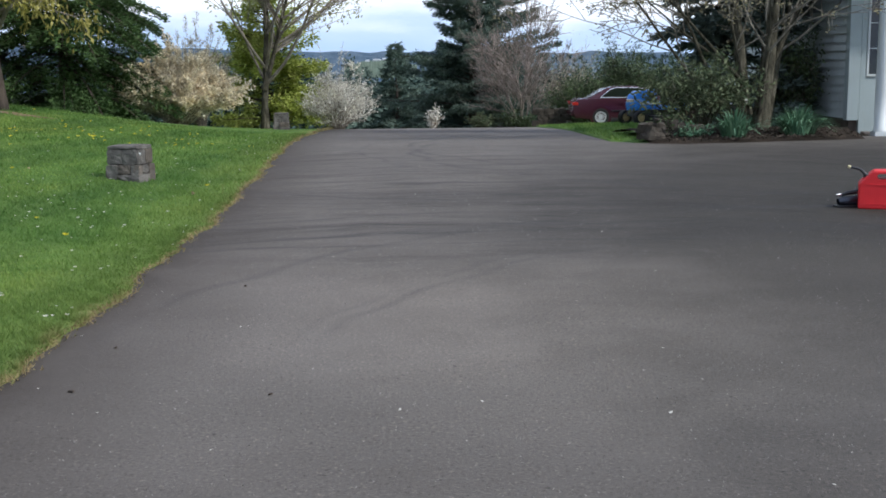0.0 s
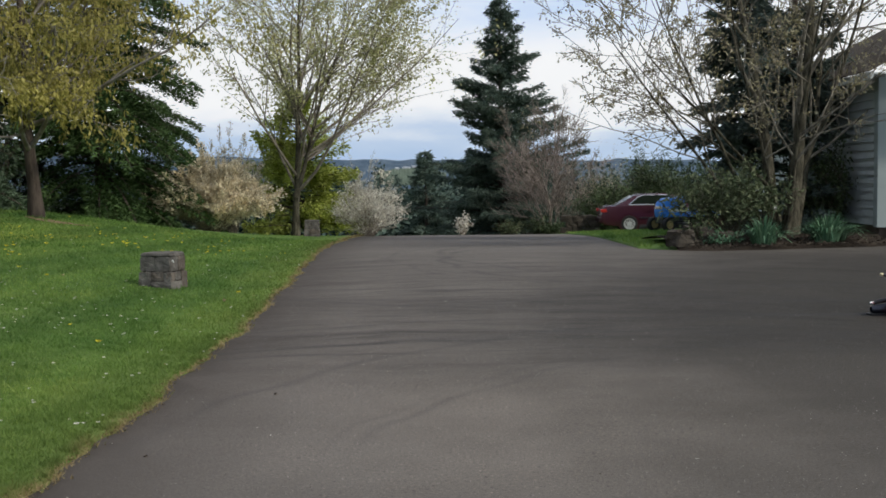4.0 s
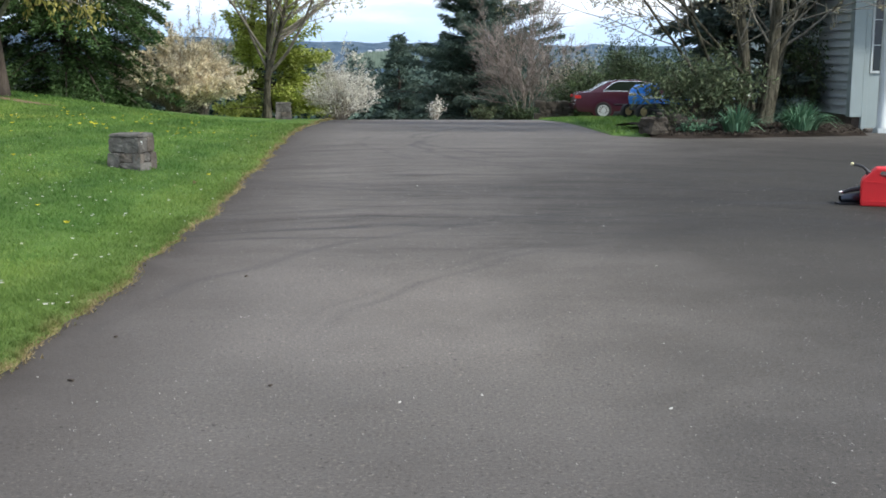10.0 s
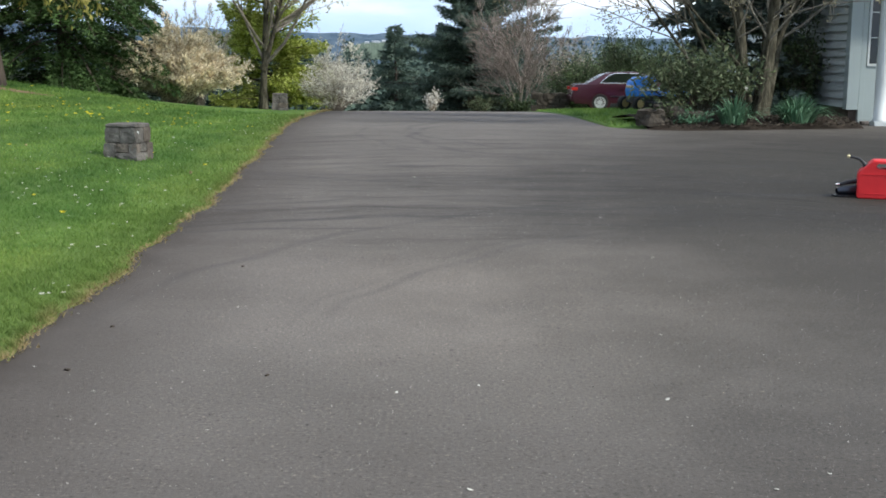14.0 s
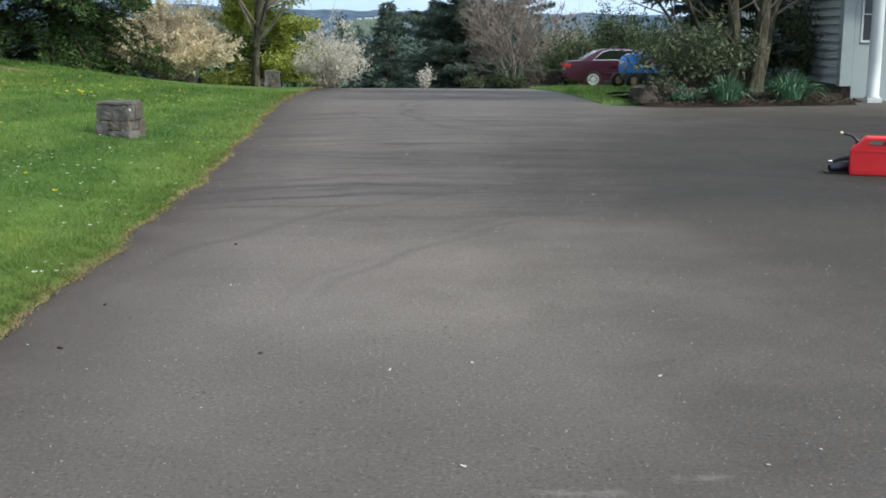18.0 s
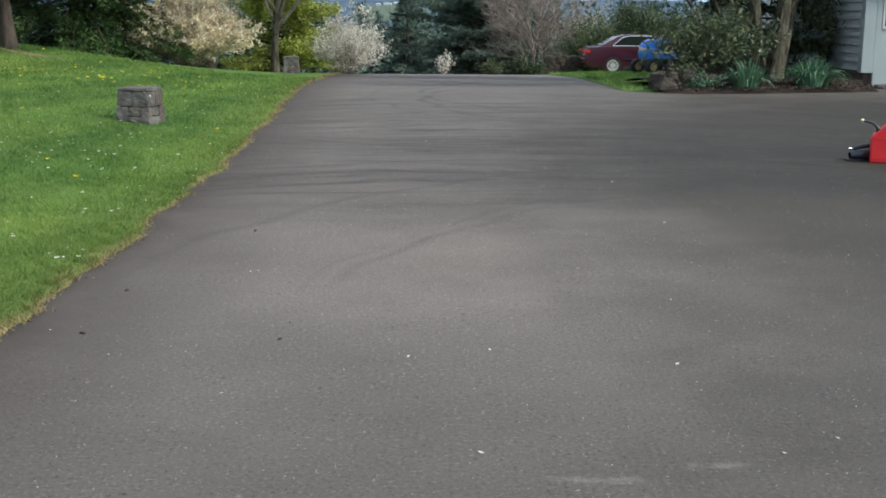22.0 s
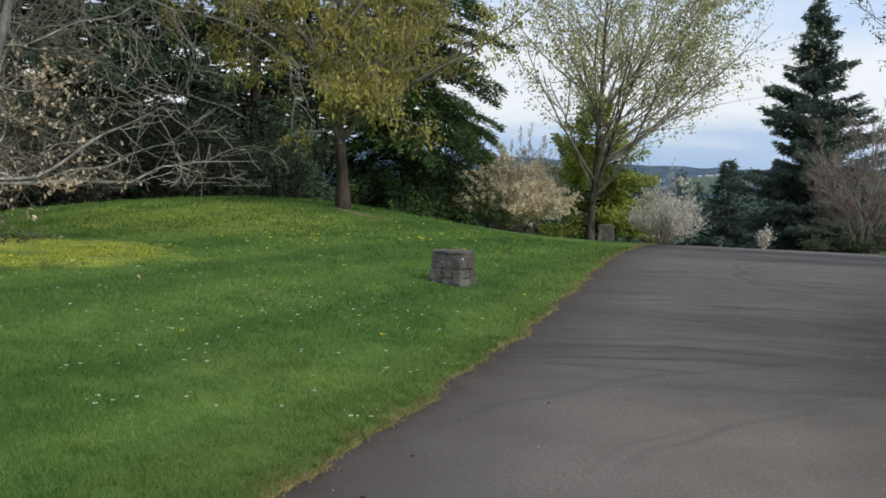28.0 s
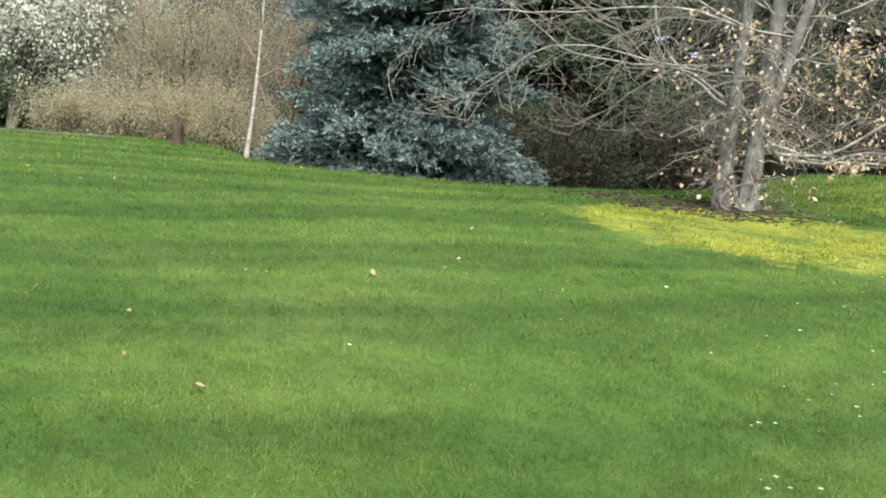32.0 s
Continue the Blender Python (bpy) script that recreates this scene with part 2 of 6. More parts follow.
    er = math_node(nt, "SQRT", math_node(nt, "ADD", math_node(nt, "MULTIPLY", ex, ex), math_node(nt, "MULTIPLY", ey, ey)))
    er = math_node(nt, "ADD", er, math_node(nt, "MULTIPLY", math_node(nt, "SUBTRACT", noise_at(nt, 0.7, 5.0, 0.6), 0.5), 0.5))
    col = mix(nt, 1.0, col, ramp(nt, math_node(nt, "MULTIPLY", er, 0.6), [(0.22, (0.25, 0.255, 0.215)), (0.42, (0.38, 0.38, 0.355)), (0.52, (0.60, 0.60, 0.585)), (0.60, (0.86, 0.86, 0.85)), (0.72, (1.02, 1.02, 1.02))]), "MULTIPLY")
    # two short pale scuffs
    for sx, sy, wx in ((0.86, 3.42, 0.12), (0.46, 3.30, 0.19)):
        hx = math_node(nt, "DIVIDE", math_node(nt, "SUBTRACT", sp0.outputs["X"], sx), wx)
        hy = math_node(nt, "DIVIDE", math_node(nt, "SUBTRACT", sp0.outputs["Y"], sy), 0.035)
        hr = math_node(nt, "ADD", math_node(nt, "SQRT", math_node(nt, "ADD", math_node(nt, "MULTIPLY", hx, hx), math_node(nt, "MULTIPLY", hy, hy))), math_node(nt, "MULTIPLY", math_node(nt, "SUBTRACT", noise_at(nt, 14.0, 4.0, 0.7), 0.5), 3.5))
        col = mix(nt, ramp(nt, hr, [(0.1, (0.32, 0.32, 0.32)), (1.0, (0, 0, 0))]), col, (0.25, 0.235, 0.205))
    # an uneven paler ellipse lies in the middle of the drive
    lx = math_node(nt, "DIVIDE", math_node(nt, "SUBTRACT", sp0.outputs["X"], 0.7), 2.0)
    ly = math_node(nt, "DIVIDE", math_node(nt, "SUBTRACT", sp0.outputs["Y"], 6.3), 2.3)
    lr = math_node(nt, "SQRT", math_node(nt, "ADD", math_node(nt, "MULTIPLY", lx, lx), math_node(nt, "MULTIPLY", ly, ly)))
    lr = math_node(nt, "ADD", lr, math_node(nt, "MULTIPLY", math_node(nt, "SUBTRACT", noise_at(nt, 0.8, 5.0, 0.6), 0.5), 0.7))
    col = mix(nt, 1.0, col, ramp(nt, lr, [(0.35, (1.23, 1.22, 1.20)), (1.05, (1.0, 1.0, 1.0))]), "MULTIPLY")
    # moss and washed-in soil darken the strip along the lawn
    yq = sp0.outputs["Y"]
    side = beside_edge(nt, sp0.outputs["X"], yq)
    side = math_node(nt, "ADD", side, math_node(nt, "MULTIPLY", math_node(nt, "SUBTRACT", noise_at(nt, 1.1, 6.0, 0.7), 0.5), 0.9))
    col = mix(nt, ramp(nt, side, [(0.0, (0.85, 0.85, 0.85)), (0.25, (0.55, 0.55, 0.55)), (1.0, (0, 0, 0))]), col, (0.044, 0.036, 0.030))
    # old tyre marks: arcs round points beside the drive
    tc = nt.nodes.new("ShaderNodeTexCoord")
    sep = nt.nodes.new("ShaderNodeSeparateXYZ")
    nt.links.new(tc.outputs["Object"], sep.inputs["Vector"])
    wob = math_node(nt, "MULTIPLY", math_node(nt, "SUBTRACT", noise_at(nt, 0.5, 2.0), 0.5), 0.7)
    for cx, cy, r, wide, dark in TYRE_ARCS:
        dx, dy = math_node(nt, "SUBTRACT", sep.outputs["X"], cx), math_node(nt, "SUBTRACT", sep.outputs["Y"], cy)
        d = math_node(nt, "SQRT", math_node(nt, "ADD", math_node(nt, "MULTIPLY", dx, dx), math_node(nt, "MULTIPLY", dy, dy)))
        off = math_node(nt, "ABSOLUTE", math_node(nt, "ADD", math_node(nt, "SUBTRACT", d, r), wob))
        band = math_node(nt, "SUBTRACT", 1.0, math_node(nt, "DIVIDE", off, wide), True)
        band = math_node(nt, "MULTIPLY", band, ramp(nt, noise_at(nt, 1.1, 4.0), [(0.30, (0, 0, 0)), (0.55, (dark, dark, dark))]))
        band = math_node(nt, "MULTIPLY", band, math_node(nt, "DIVIDE", math_node(nt, "SUBTRACT", sep.outputs["Y"], 5.4), 1.6, True))
        col = mix(nt, band, col, (0.03, 0.03, 0.031))
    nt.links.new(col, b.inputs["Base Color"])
    bump(nt, b, noise_at(nt, 90.0, 4.0, 0.7), 0.55, 0.008)
    return m


TYRE_ARCS = ((1.5, -2.0, 11.3, 0.05, 0.5), (2.2, -2.5, 12.5, 0.07, 0.5), (0.6, -6.0, 16.3, 0.06, 0.5), (3.0, 2.0, 8.6, 0.05, 0.45), (2.6, 0.5, 10.9, 0.06, 0.5), (3.2, 0.9, 9.6, 0.05, 0.5), (3.93, 5.17, 4.56, 0.07, 0.34), (3.93, 5.17, 4.72, 0.05, 0.2), (4.23, 5.37, 6.06, 0.09, 0.35), (9.0, 20.5, 9.5, 0.10, 0.45), (9.0, 22.5, 9.6, 0.10, 0.45), (8.0, 21.4, 9.5, 0.08, 0.4), (2.5, 28.0, 15.4, 0.14, 0.4), (1.0, 30.0, 15.8, 0.14, 0.4), (4.6, 25.0, 13.6, 0.10, 0.45))


def mow_lines(nt, lo, hi):
    """Soft lines that the mower left, along the drive, and a paler strip at the border."""
    tc = nt.nodes.new("ShaderNodeTexCoord")
    sp = nt.nodes.new("ShaderNodeSeparateXYZ")
    nt.links.new(tc.outputs["Object"], sp.inputs["Vector"])
    u = beside_edge(nt, sp.outputs["X"], sp.outputs["Y"])
    u = math_node(nt, "ADD", u, math_node(nt, "MULTIPLY", math_node(nt, "SUBTRACT", noise_at(nt, 0.22, 3.0, 0.5), 0.5), 1.6))
    u = math_node(nt, "ADD", u, math_node(nt, "MULTIPLY", sp.outputs["Y"], -0.10))
    wide = math_node(nt, "SINE", math_node(nt, "MULTIPLY", u, 2 * math.pi / 2.1))
    narrow = math_node(nt, "SINE", math_node(nt, "MULTIPLY", math_node(nt, "ADD", u, math_node(nt, "MULTIPLY", noise_at(nt, 0.8, 3.0), 0.6)), 2 * math.pi / 0.74))
    f = math_node(nt, "ADD", 0.5, math_node(nt, "ADD", math_node(nt, "MULTIPLY", wide, 0.28), math_node(nt, "MULTIPLY", narrow, 0.16)))
    f = math_node(nt, "ADD", f, math_node(nt, "MULTIPLY", math_node(nt, "SUBTRACT", noise_at(nt, 0.9, 5.0, 0.65), 0.5), 0.6))
    return ramp(nt, f, [(0.15, lo), (0.85, hi)])


def parched_border(nt, col):
    """Turf yellowed in a ragged strip along the drive."""
    tc = nt.nodes.new("ShaderNodeTexCoord")
    sp = nt.nodes.new("ShaderNodeSeparateXYZ")
    nt.links.new(tc.outputs["Object"], sp.inputs["Vector"])
    yq = sp.outputs["Y"]
    off = beside_edge(nt, sp.outputs["X"], yq)
    off = math_node(nt, "ADD", math_node(nt, "SUBTRACT", 0.2, off), math_node(nt, "MULTIPLY", math_node(nt, "SUBTRACT", noise_at(nt, 2.2, 6.0, 0.75), 0.5), 0.6))
    col = mix(nt, ramp(nt, off, [(0.0, (0, 0, 0)), (0.08, (0.4, 0.4, 0.4)), (0.5, (0.28, 0.28, 0.28)), (0.85, (0.15, 0.15, 0.15)), (1.5, (0, 0, 0))]), col, (0.17, 0.215, 0.052))
    return mix(nt, ramp(nt, off, [(0.0, (0, 0, 0)), (0.06, (0.75, 0.75, 0.75)), (0.14, (0.6, 0.6, 0.6)), (0.20, (0.2, 0.2, 0.2)), (0.30, (0, 0, 0))]), col, (0.235, 0.185, 0.082))


def make_lawn():
    m, nt, b = material("lawn_turf", 0.9, 0.15)
    big = ramp(nt, noise_at(nt, 0.35, 5.0, 0.6), [(0.32, (0.056, 0.120, 0.024)), (0.52, (0.086, 0.162, 0.034)), (0.72, (0.134, 0.192, 0.050))])
    tc = nt.nodes.new("ShaderNodeTexCoord")
    lines = mow_lines(nt, (0.76, 0.81, 0.82), (1.18, 1.13, 1.11))
    fine = ramp(nt, noise_at(nt, 28.0, 4.0, 0.7), [(0.3, (0.76, 0.78, 0.76)), (0.7, (1.22, 1.2, 1.16))])
    mottle = ramp(nt, noise_at(nt, 2.4, 5.0, 0.7), [(0.32, (0.84, 0.88, 0.86)), (0.68, (1.15, 1.12, 1.12))])
    big = mix(nt, 1.0, big, mottle, "MULTIPLY")
    col = mix(nt, 1.0, mix(nt, 1.0, big, lines, "MULTIPLY"), fine, "MULTIPLY")
    col = parched_border(nt, col)
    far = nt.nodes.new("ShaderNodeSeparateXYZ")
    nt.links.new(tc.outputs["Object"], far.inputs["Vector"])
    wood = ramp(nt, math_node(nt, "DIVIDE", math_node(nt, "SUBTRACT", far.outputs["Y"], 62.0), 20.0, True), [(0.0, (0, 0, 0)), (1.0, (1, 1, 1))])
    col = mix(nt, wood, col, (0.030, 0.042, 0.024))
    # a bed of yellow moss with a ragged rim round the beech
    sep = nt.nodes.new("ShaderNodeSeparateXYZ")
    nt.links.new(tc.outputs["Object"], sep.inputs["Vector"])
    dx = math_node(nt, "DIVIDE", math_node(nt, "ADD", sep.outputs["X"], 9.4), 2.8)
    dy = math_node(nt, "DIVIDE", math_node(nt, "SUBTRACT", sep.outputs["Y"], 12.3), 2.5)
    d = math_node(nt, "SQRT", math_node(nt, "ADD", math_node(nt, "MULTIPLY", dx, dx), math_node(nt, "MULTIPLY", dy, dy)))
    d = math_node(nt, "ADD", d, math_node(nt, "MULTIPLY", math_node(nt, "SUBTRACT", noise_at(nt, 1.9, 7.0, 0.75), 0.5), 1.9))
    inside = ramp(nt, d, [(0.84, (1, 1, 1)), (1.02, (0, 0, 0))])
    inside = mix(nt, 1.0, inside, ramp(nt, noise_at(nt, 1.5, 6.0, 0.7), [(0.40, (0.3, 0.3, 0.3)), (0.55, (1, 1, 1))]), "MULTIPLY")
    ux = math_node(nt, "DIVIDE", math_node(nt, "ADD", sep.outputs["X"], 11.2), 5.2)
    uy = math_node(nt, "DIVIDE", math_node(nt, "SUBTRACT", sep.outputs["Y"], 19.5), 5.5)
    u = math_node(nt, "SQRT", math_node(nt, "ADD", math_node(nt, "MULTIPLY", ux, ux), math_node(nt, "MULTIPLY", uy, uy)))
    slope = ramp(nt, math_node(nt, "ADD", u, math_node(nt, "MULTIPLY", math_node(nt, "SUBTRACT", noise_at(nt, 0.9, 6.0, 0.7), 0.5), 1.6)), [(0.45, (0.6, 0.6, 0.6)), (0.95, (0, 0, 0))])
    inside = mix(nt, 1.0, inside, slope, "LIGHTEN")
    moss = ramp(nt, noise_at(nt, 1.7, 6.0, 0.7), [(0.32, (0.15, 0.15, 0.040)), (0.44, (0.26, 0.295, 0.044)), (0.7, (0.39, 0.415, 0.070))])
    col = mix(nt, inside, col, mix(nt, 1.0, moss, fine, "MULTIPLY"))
    gx = math_node(nt, "DIVIDE", math_node(nt, "ADD", sep.outputs["X"], 12.2), 1.5)
    gy = math_node(nt, "DIVIDE", math_node(nt, "SUBTRACT", sep.outputs["Y"], 13.2), 0.9)
    g = math_node(nt, "ADD", math_node(nt, "SQRT", math_node(nt, "ADD", math_node(nt, "MULTIPLY", gx, gx), math_node(nt, "MULTIPLY", gy, gy))), math_node(nt, "MULTIPLY", math_node(nt, "SUBTRACT", noise_at(nt, 3.0, 6.0, 0.7), 0.5), 2.0))
    col = mix(nt, ramp(nt, g, [(0.40, (0.6, 0.6, 0.6)), (0.95, (0, 0, 0))]), col, mix(nt, 1.0, (0.11, 0.078, 0.038), fine, "MULTIPLY"))
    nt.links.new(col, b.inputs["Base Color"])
    bump(nt, b, noise_at(nt, 45.0, 4.0, 0.7), 0.8, 0.03)
    return m


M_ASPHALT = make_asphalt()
M_LAWN = make_lawn()
def make_grass():
    m, nt, b = material("grass_blades", 0.6, 0.2)
    geo = nt.nodes.new("ShaderNodeNewGeometry")
    col = ramp(nt, geo.outputs["Random Per Island"], [(0.0, (0.108, 0.206, 0.044)), (0.6, (0.140, 0.243, 0.057)), (1.0, (0.194, 0.290, 0.090))])
    col = mix(nt, 1.0, col, mow_lines(nt, (0.74, 0.80, 0.80), (1.22, 1.16, 1.14)), "MULTIPLY")
    col = mix(nt, 1.0, col, ramp(nt, noise_at(nt, 0.5, 5.0, 0.65), [(0.34, (0.66, 0.78, 0.72)), (0.5, (1, 1, 1)), (0.68, (1.38, 1.17, 1.2))]), "MULTIPLY")
    col = mix(nt, 1.0, col, ramp(nt, noise_at(nt, 2.4, 5.0, 0.7), [(0.32, (0.82, 0.87, 0.84)), (0.68, (1.18, 1.14, 1.15))]), "MULTIPLY")
    col = mix(nt, 1.0, col, ramp(nt, noise_at(nt, 10.0, 3.0, 0.6), [(0.33, (0.80, 0.85, 0.80)), (0.67, (1.22, 1.16, 1.2))]), "MULTIPLY")
    col = parched_border(nt, col)
    nt.links.new(col, b.inputs["Base Color"])
    tr = nt.nodes.new("ShaderNodeBsdfTranslucent")
    nt.links.new(col, tr.inputs["Color"])
    mx = nt.nodes.new("ShaderNodeMixShader")
    mx.inputs["Fac"].default_value = 0.48
    nt.links.new(b.outputs["BSDF"], mx.inputs[1])
    nt.links.new(tr.outputs["BSDF"], mx.inputs[2])
    nt.links.new(mx.outputs["Shader"], nt.nodes["Material Output"].inputs["Surface"])
    return m


M_GRASS = make_grass()
M_MOSS = mat_leaf("moss_tufts", (0.20, 0.24, 0.037), (0.31, 0.335, 0.046), (0.43, 0.44, 0.085), 0.9, 0.15)
M_DRYGRASS = mat_leaf("dry_grass", (0.22, 0.165, 0.080), (0.35, 0.275, 0.145), (0.16, 0.17, 0.060), 0.8, 0.2)
M_SOIL = mat_two("bare_soil", (0.022, 0.018, 0.014), (0.050, 0.039, 0.030), 3.0, 0.95, 0.1, 40.0, 0.9, depth=0.03)
M_ROCK = mat_two("field_stone", (0.105, 0.094, 0.088), (0.25, 0.225, 0.20), 5.0, 0.9, 0.2, 38.0, 0.8, depth=0.02)
M_ROCK_DARK = mat_two("dark_stone", (0.040, 0.035, 0.028), (0.078, 0.068, 0.054), 9.0, 0.9, 0.2, 30.0, 0.8, depth=0.02)
M_MORTAR = mat_two("old_mortar", (0.045, 0.040, 0.036), (0.12, 0.11, 0.10), 14.0, 0.95, 0.1, 60.0, 0.6)
M_BARK_GREY = mat_two("grey_bark", (0.14, 0.125, 0.105), (0.34, 0.315, 0.28), 4.0, 0.9, 0.15, 22.0, 0.9, (1, 1, 0.35), depth=0.02)
M_BARK_DARK = mat_two("dark_bark", (0.040, 0.032, 0.026), (0.105, 0.086, 0.070), 5.0, 0.95, 0.1, 26.0, 1.0, (1, 1, 0.25), depth=0.02)
M_BARK_MOSSY = mat_two("mossy_bark", (0.020, 0.019, 0.012), (0.125, 0.118, 0.086), 11.0, 0.95, 0.1, 26.0, 1.0, (1, 1, 0.3), depth=0.04)
M_BARK_WHITE = mat_two("white_birch_bark", (0.28, 0.25, 0.21), (0.52, 0.49, 0.44), 5.0, 0.75, 0.2, 26.0, 0.5, (1, 1, 4.0))
M_TWIG = mat_two("pale_twigs", (0.16, 0.135, 0.105), (0.36, 0.32, 0.265), 3.0, 0.9, 0.1, 12.0, 0.2)
M_TWIG_BROWN = mat_two("brown_twigs", (0.20, 0.160, 0.118), (0.33, 0.275, 0.205), 2.0, 0.9, 0.1, 12.0, 0.2)
M_NEEDLE = mat_leaf("dark_needles", (0.045, 0.076, 0.046), (0.076, 0.118, 0.070), (0.115, 0.168, 0.104), 0.6, 0.15)
M_FIR = mat_leaf("fir_needles", (0.056, 0.088, 0.070), (0.088, 0.128, 0.100), (0.130, 0.176, 0.136), 0.6, 0.15)
M_BLUE = mat_leaf("blue_needles", (0.115, 0.165, 0.155), (0.18, 0.245, 0.235), (0.30, 0.38, 0.36), 0.6, 0.1, 2.4, 0.45, 1.3)
# darker copy for the crown's inside, its shade put into the colour
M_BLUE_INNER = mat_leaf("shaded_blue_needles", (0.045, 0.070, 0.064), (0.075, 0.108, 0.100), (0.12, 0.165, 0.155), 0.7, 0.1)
M_DEAD = mat_leaf("dead_needles", (0.070, 0.060, 0.045), (0.112, 0.098, 0.074), (0.066, 0.086, 0.052), 0.8, 0.1)
M_FIRGREEN = mat_leaf("green_needles", (0.036, 0.072, 0.024), (0.060, 0.110, 0.036), (0.095, 0.160, 0.055), 0.6, 0.15)
M_RHODO_OLIVE = mat_leaf("olive_leathery_leaves", (0.050, 0.075, 0.036), (0.090, 0.120, 0.060), (0.16, 0.185, 0.10), 0.4, 0.15)
M_MAPLE = mat_leaf("maple_flowers", (0.24, 0.225, 0.060), (0.36, 0.335, 0.095), (0.50, 0.45, 0.16), 0.6, 0.42)
M_SPRING = mat_leaf("new_leaves", (0.36, 0.38, 0.16), (0.48, 0.49, 0.24), (0.62, 0.60, 0.36), 0.6, 0.35)
M_BUD = mat_leaf("opening_buds", (0.22, 0.20, 0.11), (0.33, 0.31, 0.18), (0.46, 0.42, 0.28), 0.7, 0.3)
M_BRIGHT = mat_leaf("bright_leaves", (0.25, 0.31, 0.055), (0.37, 0.43, 0.090), (0.50, 0.55, 0.17), 0.55, 0.35)
M_CREAM = mat_leaf("cream_blossom", (0.66, 0.56, 0.38), (0.80, 0.72, 0.53), (0.90, 0.85, 0.69), 0.8, 0.42)
M_WHITE = mat_leaf("white_blossom", (0.58, 0.55, 0.46), (0.75, 0.73, 0.63), (0.88, 0.87, 0.80), 0.8, 0.3)
M_CHERRY = mat_leaf("greyed_white_blossom", (0.46, 0.49, 0.40), (0.60, 0.62, 0.54), (0.76, 0.77, 0.70), 0.8, 0.3)
M_BEECH = mat_leaf("dry_beech_leaves", (0.50, 0.36, 0.22), (0.64, 0.52, 0.37), (0.78, 0.69, 0.55), 0.7, 0.3)
M_RHODO = mat_leaf("evergreen_leaves", (0.038, 0.060, 0.028), (0.066, 0.098, 0.044), (0.110, 0.145, 0.068), 0.45, 0.12, 1.3, 0.5, 1.35)
M_OLIVE = mat_leaf("brown_green_buds", (0.46, 0.43, 0.29), (0.54, 0.51, 0.35), (0.61, 0.58, 0.42), 0.8, 0.6, 0.8, 0.85, 1.1)
M_BLADE = mat_leaf("daffodil_leaves", (0.048, 0.118, 0.066), (0.088, 0.190, 0.108), (0.16, 0.28, 0.17), 0.45, 0.25)
M_YELLOW = mat_leaf("yellow_petals", (0.66, 0.54, 0.03), (0.76, 0.65, 0.05), (0.82, 0.74, 0.14), 0.7, 0.2)
M_PETAL = mat_leaf("white_petals", (0.42, 0.42, 0.37), (0.58, 0.58, 0.53), (0.50, 0.43, 0.31), 0.7, 0.2)
M_DAISY = mat_leaf("daisy_petals", (0.60, 0.60, 0.52), (0.74, 0.74, 0.68), (0.66, 0.62, 0.42), 0.7, 0.2)
M_LITTER = mat_leaf("fallen_leaves", (0.30, 0.19, 0.09), (0.42, 0.31, 0.18), (0.50, 0.42, 0.30), 0.8, 0.1)


# ---- geometry helpers ----
RNG = np.random.default_rng(11)


def mesh_of(name, verts, faces, mat, smooth=False):
    """A mesh from an array of vertices and an array of faces that all have one number of corners."""
    verts, faces = np.asarray(verts, np.float32), np.asarray(faces, np.int32)
    me = bpy.data.meshes.new(name)
    n, k = faces.shape
    me.vertices.add(len(verts))
    me.vertices.foreach_set("co", verts.ravel())
    me.loops.add(n * k)
    me.loops.foreach_set("vertex_index", faces.ravel())
    me.polygons.add(n)
    me.polygons.foreach_set("loop_start", np.arange(n, dtype=np.int32) * k)
    me.polygons.foreach_set("use_smooth", np.full(n, smooth))
    me.materials.append(mat)
    me.update(calc_edges=True)
    me.validate()
    return me


def thing(name, place=(0, 0, 0), label="", category="", group="", kind="", turn=0.0):
    ob = new(name)
    ob.empty_display_size = 0.2
    ob.matrix_basis = pose(*place, 0, 0, turn)
    return tagged(ob, label, category, group, kind)


def part(name, data, mat=None, parent=None, label="", kind=""):
    """Links a bmesh or mesh as one object under a thing or part."""
    if isinstance(data, bmesh.types.BMesh):
        me = bpy.data.meshes.new(name)
        data.to_mesh(me)
        data.free()
        me.materials.append(mat)
    else:
        me = data
    ob = new(name, me)
    ob.parent = parent
    return tagged(ob, label, kind=kind)


def unit(v):
    return v / np.maximum(np.linalg.norm(v, axis=-1, keepdims=True), 1e-9)


def tubes(paths, sides=5):
    """Vertices and quads of tapered tubes along paths of (points, radii)."""
    V, F, o = [], [], 0
    ang = np.linspace(0, 2 * np.pi, sides, endpoint=False)
    ca, sa = np.cos(ang), np.sin(ang)
    k = np.arange(sides)
    for pts, rad in paths:
        t = unit(np.gradient(pts, axis=0))
        ref = np.array((0.0, 0.0, 1.0)) if abs(t[0, 2]) < 0.8 else np.array((1.0, 0.0, 0.0))
        u = unit(np.cross(t, ref))
        w = np.cross(t, u)
        ring = pts[:, None] + rad[:, None, None] * (u[:, None] * ca[:, None] + w[:, None] * sa[:, None])
        V.append(ring.reshape(-1, 3))
        n = len(pts)
        a = (np.arange(n - 1)[:, None] * sides + k).ravel()
        b = (np.arange(n - 1)[:, None] * sides + (k + 1) % sides).ravel()
        F.append(np.stack([a, b, b + sides, a + sides], 1) + o)
        o += n * sides
    return np.concatenate(V), np.concatenate(F)


